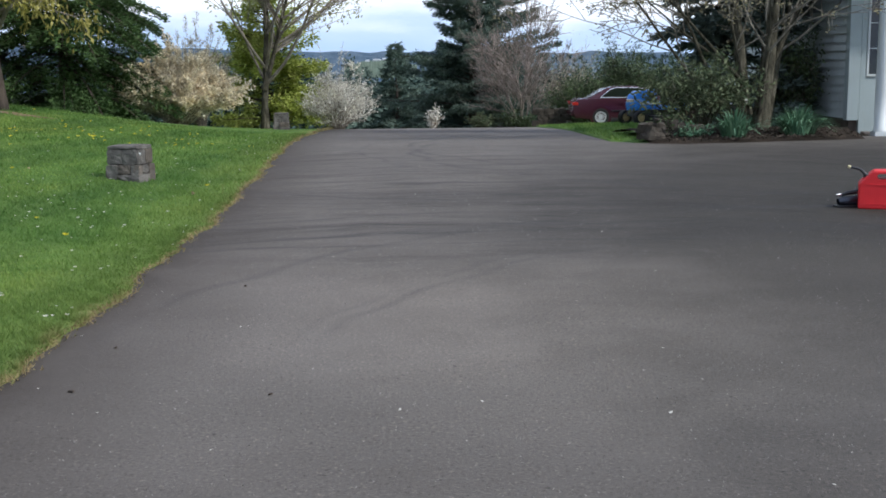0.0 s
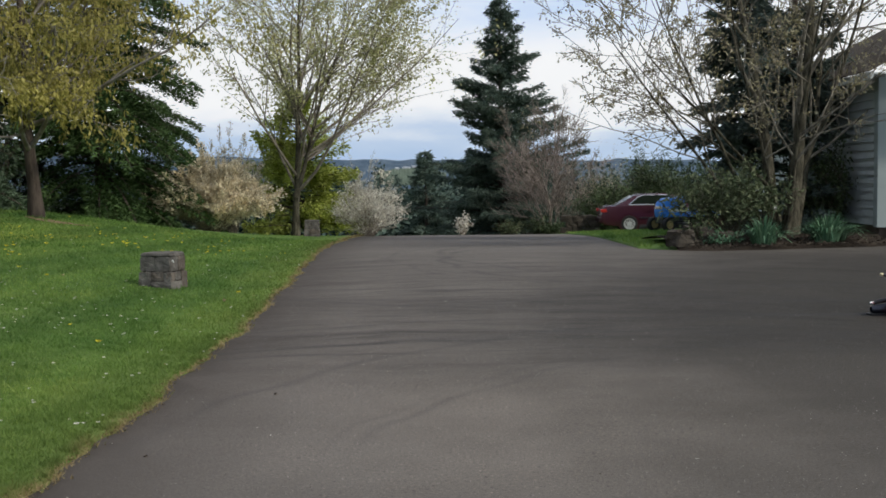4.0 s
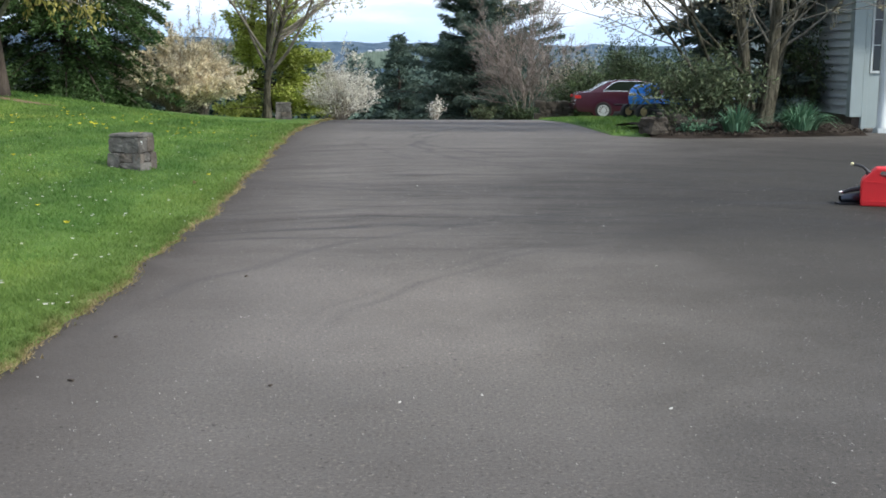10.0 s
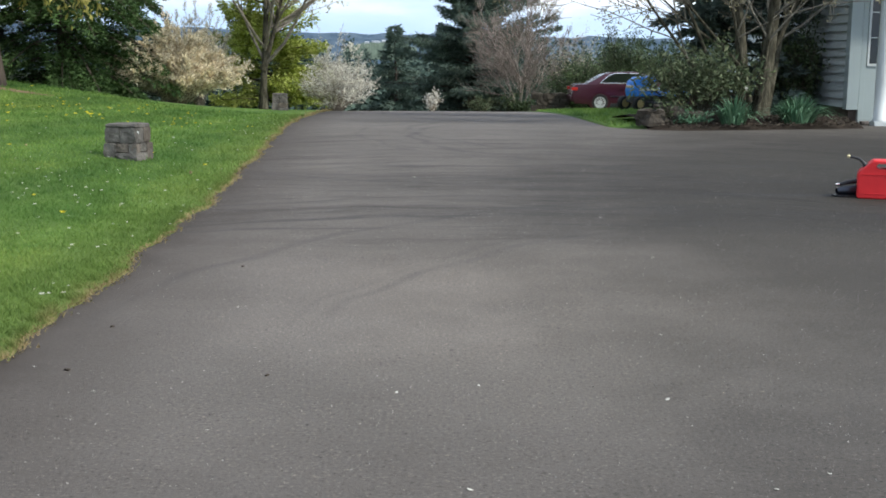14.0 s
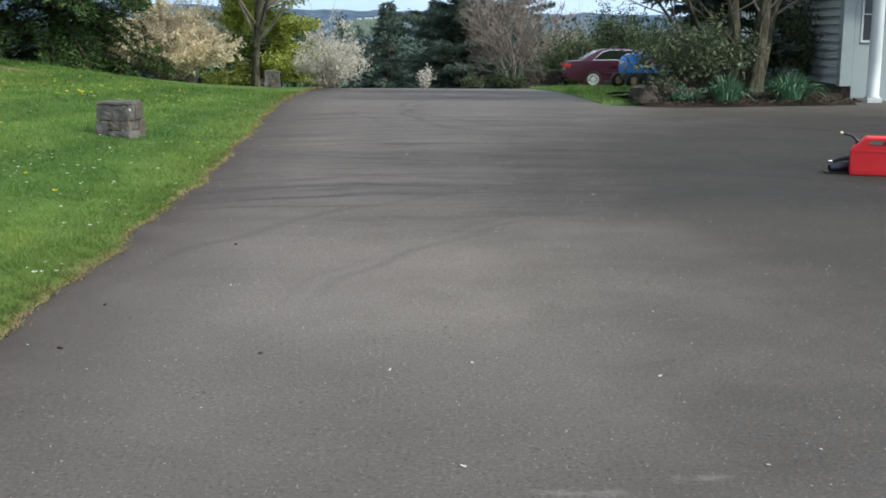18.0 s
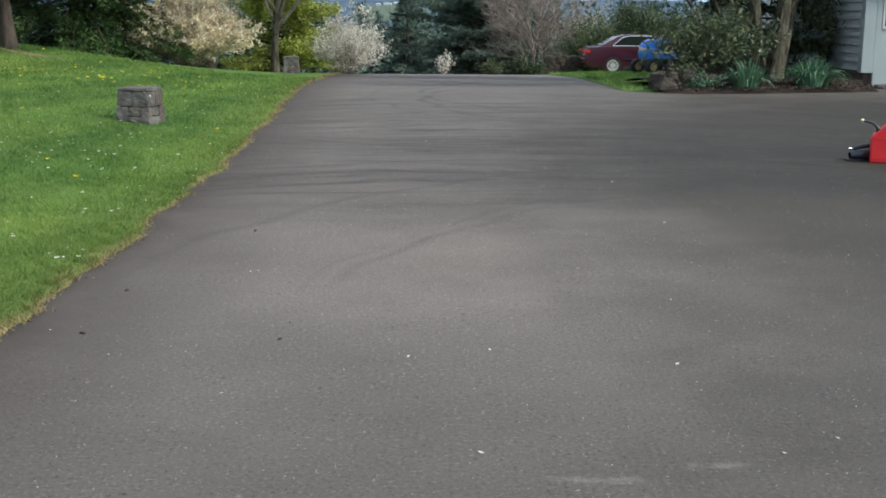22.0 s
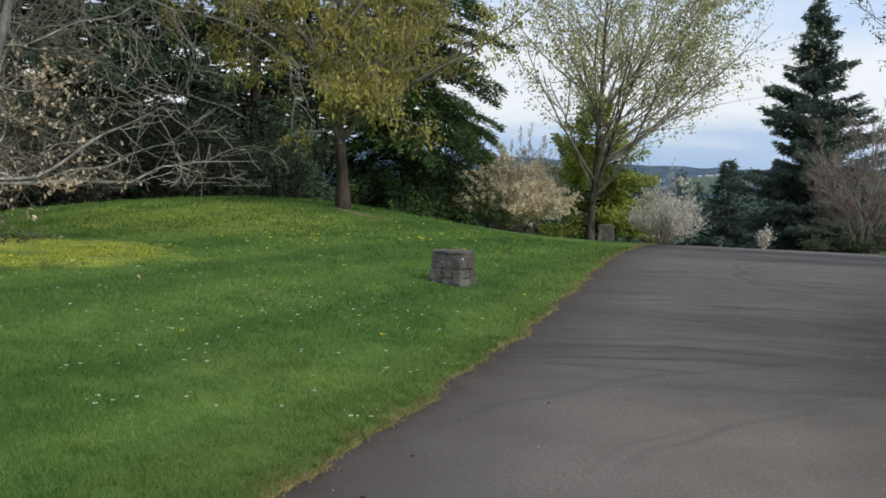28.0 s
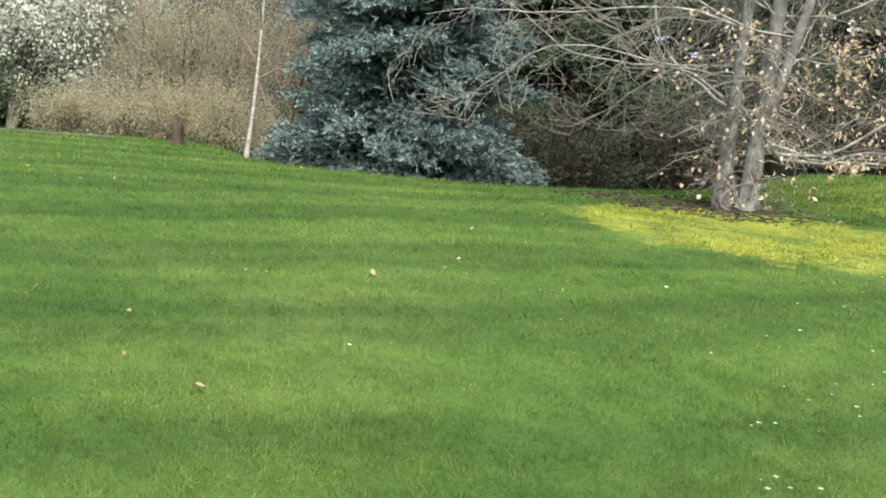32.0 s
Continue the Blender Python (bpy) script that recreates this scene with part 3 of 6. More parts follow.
def blades(P, D, length, width, rng, curl=0.25):
    """Lozenge leaves at P along D, each a folded quad."""
    n = len(P)
    D = unit(D)
    side = unit(np.cross(D, rng.normal(size=(n, 3))))
    up = np.cross(side, D)
    L, W = np.broadcast_to(length, (n,))[:, None], np.broadcast_to(width, (n,))[:, None]
    mid = P + D * L * 0.45 + up * L * curl * rng.uniform(-1, 1, (n, 1))
    V = np.stack([P, mid + side * W * 0.5, P + D * L, mid - side * W * 0.5], 1).reshape(-1, 3)
    return V, np.arange(4 * n).reshape(-1, 4)


FINEST = [0.0045]      # least radius of a twig


def grow(rng, start, way, length, radius, level, spec, out, tips, low=0.25, thin=0.55, shun=None, skew=1.0, longest=99.0):
    """A limb with its side limbs. spec: per level (children, length ratio, angle, bend up, wander, points)."""
    kids, ratio, angle, lift, wander, n = spec[level]
    pts, d, p = [start], np.array(way, float), np.array(start, float)
    step = length / (n - 1)
    for i in range(n - 1):
        d = d + rng.normal(size=3) * wander + np.array((0, 0, lift))
        d /= np.linalg.norm(d)
        if level and p[2] < 0.9:
            d[2] = max(d[2], 0.25 * (0.9 - p[2]))
        p = p + d * step
        pts.append(p)
    pts = np.array(pts)
    rad = radius * (1 - 0.85 * np.linspace(0, 1, n) ** 0.9)
    out[level].append((pts, np.maximum(rad, FINEST[0])))
    if level + 1 >= len(spec):
        tips.append(pts)
        return
    for c in range(kids):
        f = rng.uniform(0.18, 0.97) if level else low + (0.98 - low) * rng.uniform() ** skew
        i = min(int(f * (n - 1)), n - 2)
        q = pts[i] + (pts[i + 1] - pts[i]) * (f * (n - 1) - i)
        t = unit(pts[i + 1] - pts[i])
        s = unit(np.cross(t, rng.normal(size=3)))
        if shun is not None and f < 0.42 and float(s @ shun) > 0.35:
            s = s - 2 * float(s @ shun) * shun
        a = radians(angle * rng.uniform(0.6, 1.3))
        grow(rng, q, t * math.cos(a) + s * math.sin(a), min(longest, length * ratio * rng.uniform(0.6, 1.25) * (1.1 - 0.6 * f)), max(rad[i] * (thin if level == 0 else 0.55), 0.004), level + 1, spec, out, tips)


# ---- ground ----
def smooth01(v):
    v = np.clip(v, 0.0, 1.0)
    return v * v * (3 - 2 * v)


def drive_z(y):
    y = np.asarray(y, float)
    z = -0.00082 * np.maximum(0, np.minimum(y, 60) - 12) ** 2
    return z - 0.0787 * np.maximum(0, np.minimum(y, 210) - 60)


def drive_edge(y):
    """The drive's left border, a gentle curve."""
    q = np.clip(y, 4.0, 30.0)
    return EDGE[0] + q * (EDGE[1] + q * (EDGE[2] + q * EDGE[3])) - 0.045 * np.clip(np.asarray(y, float) - 30.0, 0, 30)


def lawn_z(x, y):
    """The turf's height: a low bank beside the drive, a mound round the maple, and a fall beyond."""
    x, y = np.asarray(x, float), np.asarray(y, float)
    off = drive_edge(y) - x
    z = drive_z(y) + 0.025 + 0.29 * smooth01(off / (4.0 + 3.0 * smooth01((y - 18) / 14))) * smooth01((50 - y) / 26)
    z = z + 0.62 * np.exp(-0.5 * ((x + 11.9) / np.where(x < -11.9, 4.2, 2.9)) ** 2 - 0.5 * ((y - 26) / 6.6) ** 2) * smooth01(off / 3.0)
    z = z - 0.36 * np.exp(-0.5 * ((x + 17.6) / 4.2) ** 2 - 0.5 * ((y - 14.3) / 4.6) ** 2)
    r, az = np.hypot(x, y), np.degrees(np.arctan2(-x, np.maximum(y, 0.01)))
    brow = smooth01((az - 36) / 9) * (1 - smooth01((az - 59) / 6))          # the lawn falls away behind the beech
    z = z - 0.032 * brow * np.clip(r - 20.6, 0, 5) ** 2
    s = np.clip(-x - 10.5, 0, 22)
    z = z - 0.0031 * s ** 2 - 0.1 * np.clip(-x - 32.5, 0, 150)
    return z


def ground_z(x, y):
    z = lawn_z(x, y)
    r = np.hypot(x, y)
    return np.where(r > 420, z + (np.maximum(r, 420) - 420) * 0.004, z)


def on_lawn(az, d, dz=0.0):
    x, y = -math.sin(radians(az)) * d, math.cos(radians(az)) * d
    return x, y, float(lawn_z(x, y)) + dz


def grid_faces(nu, nv):
    i = (np.arange(nu - 1)[:, None] * nv + np.arange(nv - 1)).ravel()
    return np.stack([i, i + nv, i + nv + 1, i + 1], 1)


def spaced(*runs):
    out = [np.arange(a, b, s) for a, b, s in runs]
    return np.unique(np.concatenate(out).round(4))


us = spaced((-3200, -400, 200), (-400, -80, 20), (-80, -30, 2), (-30, -4, 0.4), (-4, -0.3, 0.1), (-0.3, 0.011, 0.04), (0.06, 7, 1.5), (7, 60, 4), (60, 400, 30), (400, 3300, 200))
vs = spaced((-600, -60, 60), (-60, -10, 5), (-10, 3, 1), (3, 24, 0.12), (24, 62, 0.5), (62, 220, 6), (220, 500, 35), (500, 3400, 200))
U, Y = np.meshgrid(us, vs, indexing="ij")
def edge_wander(y):
    """How far the turf creeps over the asphalt or draws back."""
    return 0.025 * np.sin(y * 1.3) + 0.028 * np.sin(y * 3.1 + 1.4 * np.sin(y * 0.7)) + 0.018 * np.sin(y * 8.0 + 2 * np.sin(y * 2.1)) + 0.012 * np.sin(y * 19.0 + 3 * np.sin(y * 3.3))


ragged = np.where(np.abs(U) < 0.6, edge_wander(Y), 0.0)
X = U + drive_edge(Y) + ragged
Z = np.where(U > 0.03, drive_z(Y) - 0.10, ground_z(X, Y))
ground = part("ground", mesh_of("ground", np.stack([X, Y, Z], 2).reshape(-1, 3), grid_faces(len(us), len(vs)), M_LAWN, True))
tagged(ground, "mown green spring lawn rising to a low mound", "lawn", kind="structure")

# the drive, with its apron towards the house
ys = spaced((-14, 76, 0.5))
xs = np.linspace(0, 1, 24)
S, Y = np.meshgrid(xs, ys, indexing="ij")
X = (drive_edge(Y) - 0.16) * (1 - S) + 3.9 * S
va = np.stack([X, Y, drive_z(Y)], 2).reshape(-1, 3)
fa = grid_faces(len(xs), len(ys))
ys2 = spaced((-14, 29, 0.5))
X, Y = np.meshgrid(np.linspace(3.9, 34, 20), ys2, indexing="ij")
vb = np.stack([X, Y, drive_z(Y)], 2).reshape(-1, 3)
fb = grid_faces(20, len(ys2)) + len(va)
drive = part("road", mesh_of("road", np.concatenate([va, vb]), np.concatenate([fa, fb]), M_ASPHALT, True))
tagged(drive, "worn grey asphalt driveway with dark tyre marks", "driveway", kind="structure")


def verge_front(x):
    return np.interp(x, (3.4, 3.9, 4.7, 6.0, 8.0, 9.1, 40), (23.3, 22.6, 22.2, 22.6, 23.4, 23.8, 24.4))


def verge_z(x, y):
    return drive_z(y) + 0.03 + 0.02 * smooth01((np.asarray(x) - 3.5) / 1.0) + 0.04 * smooth01((np.asarray(y) - 26) / 14) * smooth01((np.asarray(x) - 3.4) / 2.5)


xs = np.concatenate([[3.42, 3.45], np.linspace(3.55, 8.72, 18)])
ts = np.linspace(0, 1, 60)
Xv, T = np.meshgrid(xs, ts, indexing="ij")
Yv = verge_front(Xv) * (1 - T) + 62 * T
Zv = verge_z(Xv, Yv)
Xv = Xv + 0.25 * np.sin(Yv * 0.45) * (Xv < 3.6) * T
Zv = np.where((np.arange(len(xs)) == 0)[:, None] | (T < 1e-6), drive_z(Yv) - 0.02, Zv)
verge = part("lawn_verge", mesh_of("lawn_verge", np.stack([Xv, Yv, Zv], 2).reshape(-1, 3), grid_faces(len(xs), len(ts)), M_LAWN, True))
tagged(verge, "strip of short green grass beside the drive", "grass", kind="structure")

xs = np.linspace(4.06, 8.7, 30)
ts = np.linspace(0, 1, 22)
Xv, T = np.meshgrid(xs, ts, indexing="ij")
Yv = (verge_front(Xv) - 0.12) * (1 - T) + 27.6 * T
Zv = verge_z(Xv, Yv) + 0.03 + 0.12 * np.sin(np.pi * np.clip(T, 0, 1)) + 0.02 * np.sin(Xv * 7) * np.sin(Yv * 6)
Zv = drive_z(Yv) - 0.012 + (Zv - drive_z(Yv) + 0.012) * smooth01(T / 0.16)
bed = part("planting_bed", mesh_of("planting_bed", np.stack([Xv, Yv, Zv], 2).reshape(-1, 3), grid_faces(30, 22), M_SOIL, True))
tagged(bed, "dark bare soil of a planting bed beside the house", "flower bed", kind="structure")


def bed_z(x, y):
    f = float(verge_front(x)) - 0.12
    t = min(max((y - f) / (27.6 - f), 0), 1)
    return float(verge_z(x, y)) + 0.03 + 0.12 * math.sin(math.pi * t)


# ---- trees ----
def tree_from(name, place, label, trunk_mat, twig_mat, stems, spec, rng, leaf=None, group="", fine_mat=None, low=0.25, thin=0.55, shun=None, skew=1.0, longest=99.0, bunch=0):
    """A broadleaf tree: trunk, limbs, twigs and, where it has them, leaves. stems: (way, length, radius, dx, dy)."""
    ob = thing(name, place, label, "tree", group)
    out, tips = [[] for _ in spec], []
    for way, length, radius, dx, dy, z0 in [(*st, -0.1)[:6] for st in stems]:
        grow(rng, np.array((dx, dy, z0)), unit(np.array(way, float)), length, radius, 0, spec, out, tips, low, thin, shun, skew, longest)
    flare = [(p, r * np.array([1.4, 1.06] + [1.0] * (len(r) - 2))) for p, r in out[0]]
    for path in flare:
        part("trunk", mesh_of("trunk", *tubes([path], 12), trunk_mat, True), parent=ob)
    for path in out[1]:
        part("limb", mesh_of("limb", *tubes([path], 6), twig_mat, True), parent=ob)
    fine = [p for lv in out[2:] for p in lv]
    part("branchwork", mesh_of("branchwork", *tubes(fine, 3), fine_mat or twig_mat), parent=ob, kind="stuff")
    if leaf:
        mat, count, L, W, spread, pick = leaf
        tp = [t for t in tips if pick is None or pick(t[-1])]
        ends = np.concatenate([t[1:] for t in tp])
        P = ends[rng.integers(0, len(ends), count)] + rng.normal(size=(count, 3)) * spread
        D = rng.normal(size=(count, 3)) + np.array((0, 0, -0.5))
        if bunch:
            # the leaves hang in loose tassels
            P = np.repeat(P, bunch, 0) + rng.normal(size=(count * bunch, 3)) * (0.065, 0.065, 0.10) - np.array((0, 0, 0.08))
            D = rng.normal(size=(count * bunch, 3)) * 0.6 + np.array((0, 0, -1.0))
            count *= bunch
        V, F = blades(P, D, L * rng.uniform(0.6, 1.3, count), W * rng.uniform(0.6, 1.3, count), rng)
        part("crown", mesh_of("crown", V, F, mat), parent=ob, kind="stuff")
    return ob


def unit_rows(v):
    return v / np.linalg.norm(v, axis=1, keepdims=True)


def conifer(name, place, label, height, radius, needle, rng, count=26000, clear=0.3, droop=0.22, size=0.26, power=0.85, gaps=0.0, trunk_r=0.22, group="", per_m=16, fingers=0, wide=0.22, whorl=0.0, reach=(0.62, 1.12), lift=0.0, fluff=0.05, coarse=99.0):
    """A conifer: trunk, boughs in loose whorls, and sprays of needles along each bough."""
    ob = thing(name, place, label, "tree", group)
    trunk = np.stack([0.05 * np.sin(np.linspace(0, 5, 14)), 0.05 * np.cos(np.linspace(0, 4, 14)), np.linspace(-0.2, height * 0.985, 14)], 1)
    part("trunk", mesh_of("trunk", *tubes([(trunk, trunk_r * (1 - 0.95 * np.linspace(0, 1, 14)))], 8), M_BARK_DARK, True), parent=ob)
    nb = int(height * per_m)
    h = clear + (height - clear) * np.sort(rng.uniform(0, 1, nb) ** 1.15)
    if whorl:
        h = np.clip(np.round(h / whorl) * whorl + rng.normal(size=nb) * 0.07, clear, height * 0.98)
    L = radius * (1 - h / height) ** power * rng.uniform(*reach, nb) + 0.12
    L *= np.where(rng.uniform(size=nb) < gaps, 0.55, 1.0)
    az = rng.uniform(0, 2 * np.pi, nb)
    out = np.stack([np.cos(az), np.sin(az), np.zeros(nb)], 1)
    rise = lift + rng.uniform(0.05, 0.35, nb) * (0.4 + h / height) * 1.2

    def bough(i, f):
        l = L[i] * f
        z = h[i] + rise[i] * l - droop * (1.2 - h[i] / height) * l * f * 1.4 + 0.10 * L[i] * np.maximum(0, f - 0.7) * 2
        return out[i] * l[:, None] + np.stack([np.zeros_like(l), np.zeros_like(l), z], 1)

    fr = np.linspace(0, 1, 5)
    paths = [(bough(np.full(5, i), fr), np.maximum(0.012 + 0.012 * L[i] * (1 - fr), 0.006)) for i in range(nb)]
    part("branchwork", mesh_of("branchwork", *tubes(paths, 3), M_BARK_DARK), parent=ob, kind="stuff")
    w = L * np.where(h > coarse, 0.35, 1.0)          # fewer, larger sprays in the top
    i = rng.choice(nb, count, p=w / w.sum())
    size = size * np.where(h[i] > coarse, 1.7, 1.0)
    f = (0.42 if fingers else 0.16) + (0.60 if fingers else 0.86) * rng.uniform(0, 1, count) ** 0.75
    base = bough(i, f)
    side = np.stack([-out[i, 1], out[i, 0], np.zeros(count)], 1)
    sgn = rng.uniform(-1, 1, count)
    half = 0.09 + 0.30 * L[i] * np.clip(1.05 - f, 0.05, 1) * (0.4 + f)
    P = base + side * (sgn * half)[:, None] + rng.normal(size=(count, 3)) * (0.05, 0.05, fluff)
    P[:, 2] -= 0.25 * np.abs(sgn) * half
    D = out[i] * 0.9 + side * (np.sign(sgn) * 0.7)[:, None] + rng.normal(size=(count, 3)) * 0.45 + np.array((0, 0, -0.15))
    if fingers:
        # stubby shoots clothed all round in short needles
        D = unit_rows(out[i] * 0.9 + side * (np.sign(sgn) * 0.5)[:, None] + rng.normal(size=(count, 3)) * 0.35 + np.array((0, 0, 0.12)))
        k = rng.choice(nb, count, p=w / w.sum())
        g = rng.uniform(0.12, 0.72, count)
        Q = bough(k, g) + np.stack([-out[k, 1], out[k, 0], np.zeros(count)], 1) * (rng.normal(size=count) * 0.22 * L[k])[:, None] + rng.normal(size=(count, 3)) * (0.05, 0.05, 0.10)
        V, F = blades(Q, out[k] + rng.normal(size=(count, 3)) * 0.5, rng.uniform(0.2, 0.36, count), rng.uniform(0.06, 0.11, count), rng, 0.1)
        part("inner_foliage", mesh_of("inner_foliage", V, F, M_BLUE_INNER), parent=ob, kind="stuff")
        size = np.repeat(size, fingers)
        P, D = np.repeat(P, fingers, 0), np.repeat(D, fingers, 0)
        shoot = np.repeat(rng.uniform(0.16, 0.36, count), fingers)
        P = P + D * (shoot * rng.uniform(0, 1, len(P)))[:, None]
        D = D * 0.75 + unit_rows(rng.normal(size=D.shape)) * 0.6
        V, F = blades(P, D, size * rng.uniform(0.7, 1.2, len(P)), size * 0.36 * rng.uniform(0.8, 1.2, len(P)), rng, 0.1)
    else:
        V, F = blades(P, D, size * rng.uniform(0.6, 1.3, count), size * wide * rng.uniform(0.7, 1.3, count), rng, 0.15)
    part("crown", mesh_of("crown", V, F, needle), parent=ob, kind="stuff")
    return ob


def shrub(name, place, label, size, leaf_mat, stem_mat, rng, stems=60, count=5000, L=0.08, W=0.05, upright=1.0, spread=0.09,  low=0.1, category="shrub", arch=0.0):
    """A bush of many stems from the ground, leafy towards their ends."""
    ob = thing(name, place, label, category)
    sx, sy, sz = size
    paths = []
    for _ in range(stems):
        a, r = rng.uniform(0, 2 * np.pi), rng.uniform(0.1, 1) ** 0.6
        tip = np.array((math.cos(a) * r * sx / 2, math.sin(a) * r * sy / 2, sz * rng.uniform(0.45, 1.0) * (1 - 0.45 * r ** 2 * (1 - arch))))
        root = tip * (0.22, 0.22, 0) + np.array((0, 0, -0.05))
        f = np.linspace(0, 1, 7)[:, None]
        bend = np.array((tip[0], tip[1], 0)) * (f ** (1 + upright) - f) * 0.8
        pts = root * (1 - f) + tip * f + bend + rng.normal(size=(7, 3)) * 0.03 * f
        paths.append((pts, np.maximum(0.016 * (1 - f[:, 0]), 0.004)))
    twigs = []
    for pts, rad in paths:
        for _ in range(5):
            k = rng.integers(2, 6)
            e = pts[k] + unit(rng.normal(size=3) + np.array((0, 0, 0.5 * upright))) * rng.uniform(0.1, 0.28) * sz * 0.7
            twigs.append((np.stack([pts[k], (pts[k] + e) / 2 + rng.normal(size=3) * 0.02, e]), np.array((0.006, 0.005, 0.0035))))
    part("branchwork", mesh_of("branchwork", *tubes(paths + twigs, 3), stem_mat), parent=ob, kind="stuff")
    nodes = np.concatenate([p[2:] for p, _ in paths] + [p[1:] for p, _ in twigs])
    nodes = nodes[nodes[:, 2] > low * sz]
    P = nodes[rng.integers(0, len(nodes), count)] + rng.normal(size=(count, 3)) * spread
    P[:, 2] = np.maximum(P[:, 2], 0.02)
    D = rng.normal(size=(count, 3)) + np.array((0, 0, 0.3 * upright))
    V, F = blades(P, D, L * rng.uniform(0.6, 1.4, count), W * rng.uniform(0.6, 1.4, count), rng)
    part("foliage", mesh_of("foliage", V, F, leaf_mat), parent=ob, kind="stuff")
    return ob


def plumes(name, place, label, size, leaf_mat, stem_mat, rng, stems, count, L):
    """A fountain of arching wands, each sleeved in small blossom to a pointed tip."""
    ob = thing(name, place, label, "shrub")
    sx, sy, sz = size
    paths = []
    f = np.linspace(0, 1, 9)
    for _ in range(stems):
        a, r = rng.uniform(0, 2 * np.pi), rng.uniform(0, 1) ** 0.5
        way = np.array((math.cos(a) * sx / 2, math.sin(a) * sy / 2)) * r
        top = sz * rng.uniform(0.55, 1.0) * (1 - 0.62 * r ** 2)
        wave = np.cumsum(rng.normal(size=(9, 2)) * 0.03, 0)
        xy = way * (0.12 + 0.88 * f ** 1.5)[:, None] + wave
        z = -0.05 + top * (f * 1.25 - 0.25 * f ** 3)
        paths.append((np.column_stack([xy, z]), np.maximum(0.015 * (1 - f), 0.005)))
        for _ in range(3):
            k = rng.integers(3, 8)
            q = np.array((xy[k, 0], xy[k, 1], z[k]))
            e = q + unit(np.array((way[0], way[1], 0.0)) * 0.6 + rng.normal(size=3) * 0.5 + np.array((0, 0, 0.75))) * rng.uniform(0.3, 0.75)
            paths.append((np.linspace(q, e, 5), np.linspace(0.007, 0.004, 5)))
    part("branchwork", mesh_of("branchwork", *tubes(paths, 3), stem_mat), parent=ob, kind="stuff")
    k = rng.integers(0, len(paths), count)
    t = rng.uniform(0.12, 1.0, count)
    allp = [np.column_stack([np.interp(np.linspace(0, 1, 9), np.linspace(0, 1, len(p)), p[:, c]) for c in range(3)]) for p, _ in paths]
    allp = np.stack(allp)[k]
    i = np.minimum((t * 8).astype(int), 7)
    w = (t * 8 - i)[:, None]
    n = np.arange(count)
    P = allp[n, i] * (1 - w) + allp[n, i + 1] * w + rng.normal(size=(count, 3)) * 0.035
    P[:, 2] = np.maximum(P[:, 2], 0.03)
    D = unit(allp[n, i + 1] - allp[n, i]) * 0.6 + rng.normal(size=(count, 3)) * 0.7
    V, F = blades(P, D, L * rng.uniform(0.6, 1.4, count), L * 0.55 * rng.uniform(0.6, 1.4, count), rng)
    part("foliage", mesh_of("foliage", V, F, leaf_mat), parent=ob, kind="stuff")
    return ob


M_BARK_BEECH = mat_two("blotched_grey_bark", (0.088, 0.085, 0.076), (0.26, 0.252, 0.232), 6.0, 0.9, 0.15, 30.0, 1.0, (1, 1, 0.5), depth=0.03)
M_TWIG_PALE = mat_two("lichen_pale_limbs", (0.155, 0.150, 0.128), (0.42, 0.41, 0.365), 5.0, 0.9, 0.1, 18.0, 0.3)
M_TWIG_BEECH = mat_two("beech_twigs", (0.125, 0.112, 0.090), (0.33, 0.31, 0.27), 1.2, 0.9, 0.1, 9.0, 0.2)

# the grey-barked beech with its two stems
BEECH = on_lawn(38.75, 17.9)
rb = np.random.default_rng(6)
beech_spec = ((34, 0.60, 84, 0.008, 0.010, 16), (10, 0.46, 52, -0.014, 0.20, 18), (6, 0.52, 48, -0.03, 0.28, 9), (1, 0.55, 42, -0.04, 0.28, 4))
beech = tree_from("beech_tree", BEECH, "two-stemmed grey beech with bare spreading branches and a few dry leaves", M_BARK_BEECH, M_TWIG_PALE,
          [((-0.03, -0.03, 1), 9.0, 0.118, -0.15, -0.12), ((0.012, 0.01, 1), 9.5, 0.145, 0.12, 0.10), ((0.17, 0.14, 1), 8.0, 0.09, 0.17, 0.14, 1.2)],
          beech_spec, rb, leaf=(M_BEECH, 850, 0.09, 0.05, 0.05, lambda p: p[2] < 2.8 and math.hypot(p[0] - 0.5, p[1] - 0.4) < 1.7), low=0.10, thin=0.24, skew=1.3, longest=5.3, shun=unit(np.array((0.64, -0.77, 0.0))), fine_mat=M_TWIG_BEECH)

# short leafy shoots low on the beech's stems
paths, tips = [], []
for k in range(95):
    a, z = rb.uniform(0, 2 * np.pi), rb.uniform(0.15, 2.3)
    L = rb.uniform(0.4, 1.3)
    f = np.linspace(0, 1, 7)
    foot = np.array((-0.13, -0.11)) if rb.uniform() < 0.5 else np.array((0.13, 0.11)) + 0.035 * z
    bend = rb.normal(size=7).cumsum() * 0.05
    px, py = foot[0] + np.cos(a + bend) * L * f, foot[1] + np.sin(a + bend) * L * f
    pz = np.maximum(z + 0.35 * L * f - 0.62 * L * f ** 2 + rb.normal(size=7) * 0.02, 0.08)
    pts = np.stack([px, py, pz], 1)
    paths.append((pts, np.linspace(0.011, 0.0045, 7)))
    for j in (2, 3, 4, 5, 6):
        e = pts[j] + rb.normal(size=3) * (0.16, 0.16, 0.12)
        e[2] = max(e[2], 0.06)
        paths.append((np.stack([pts[j], (pts[j] + e) / 2, e]), np.array((0.006, 0.005, 0.0045))))
        tips += [e, pts[j]]
part("branchwork", mesh_of("branchwork", *tubes(paths, 3), M_TWIG_BEECH), parent=beech, kind="stuff")
tips = np.array(tips)
n = 380
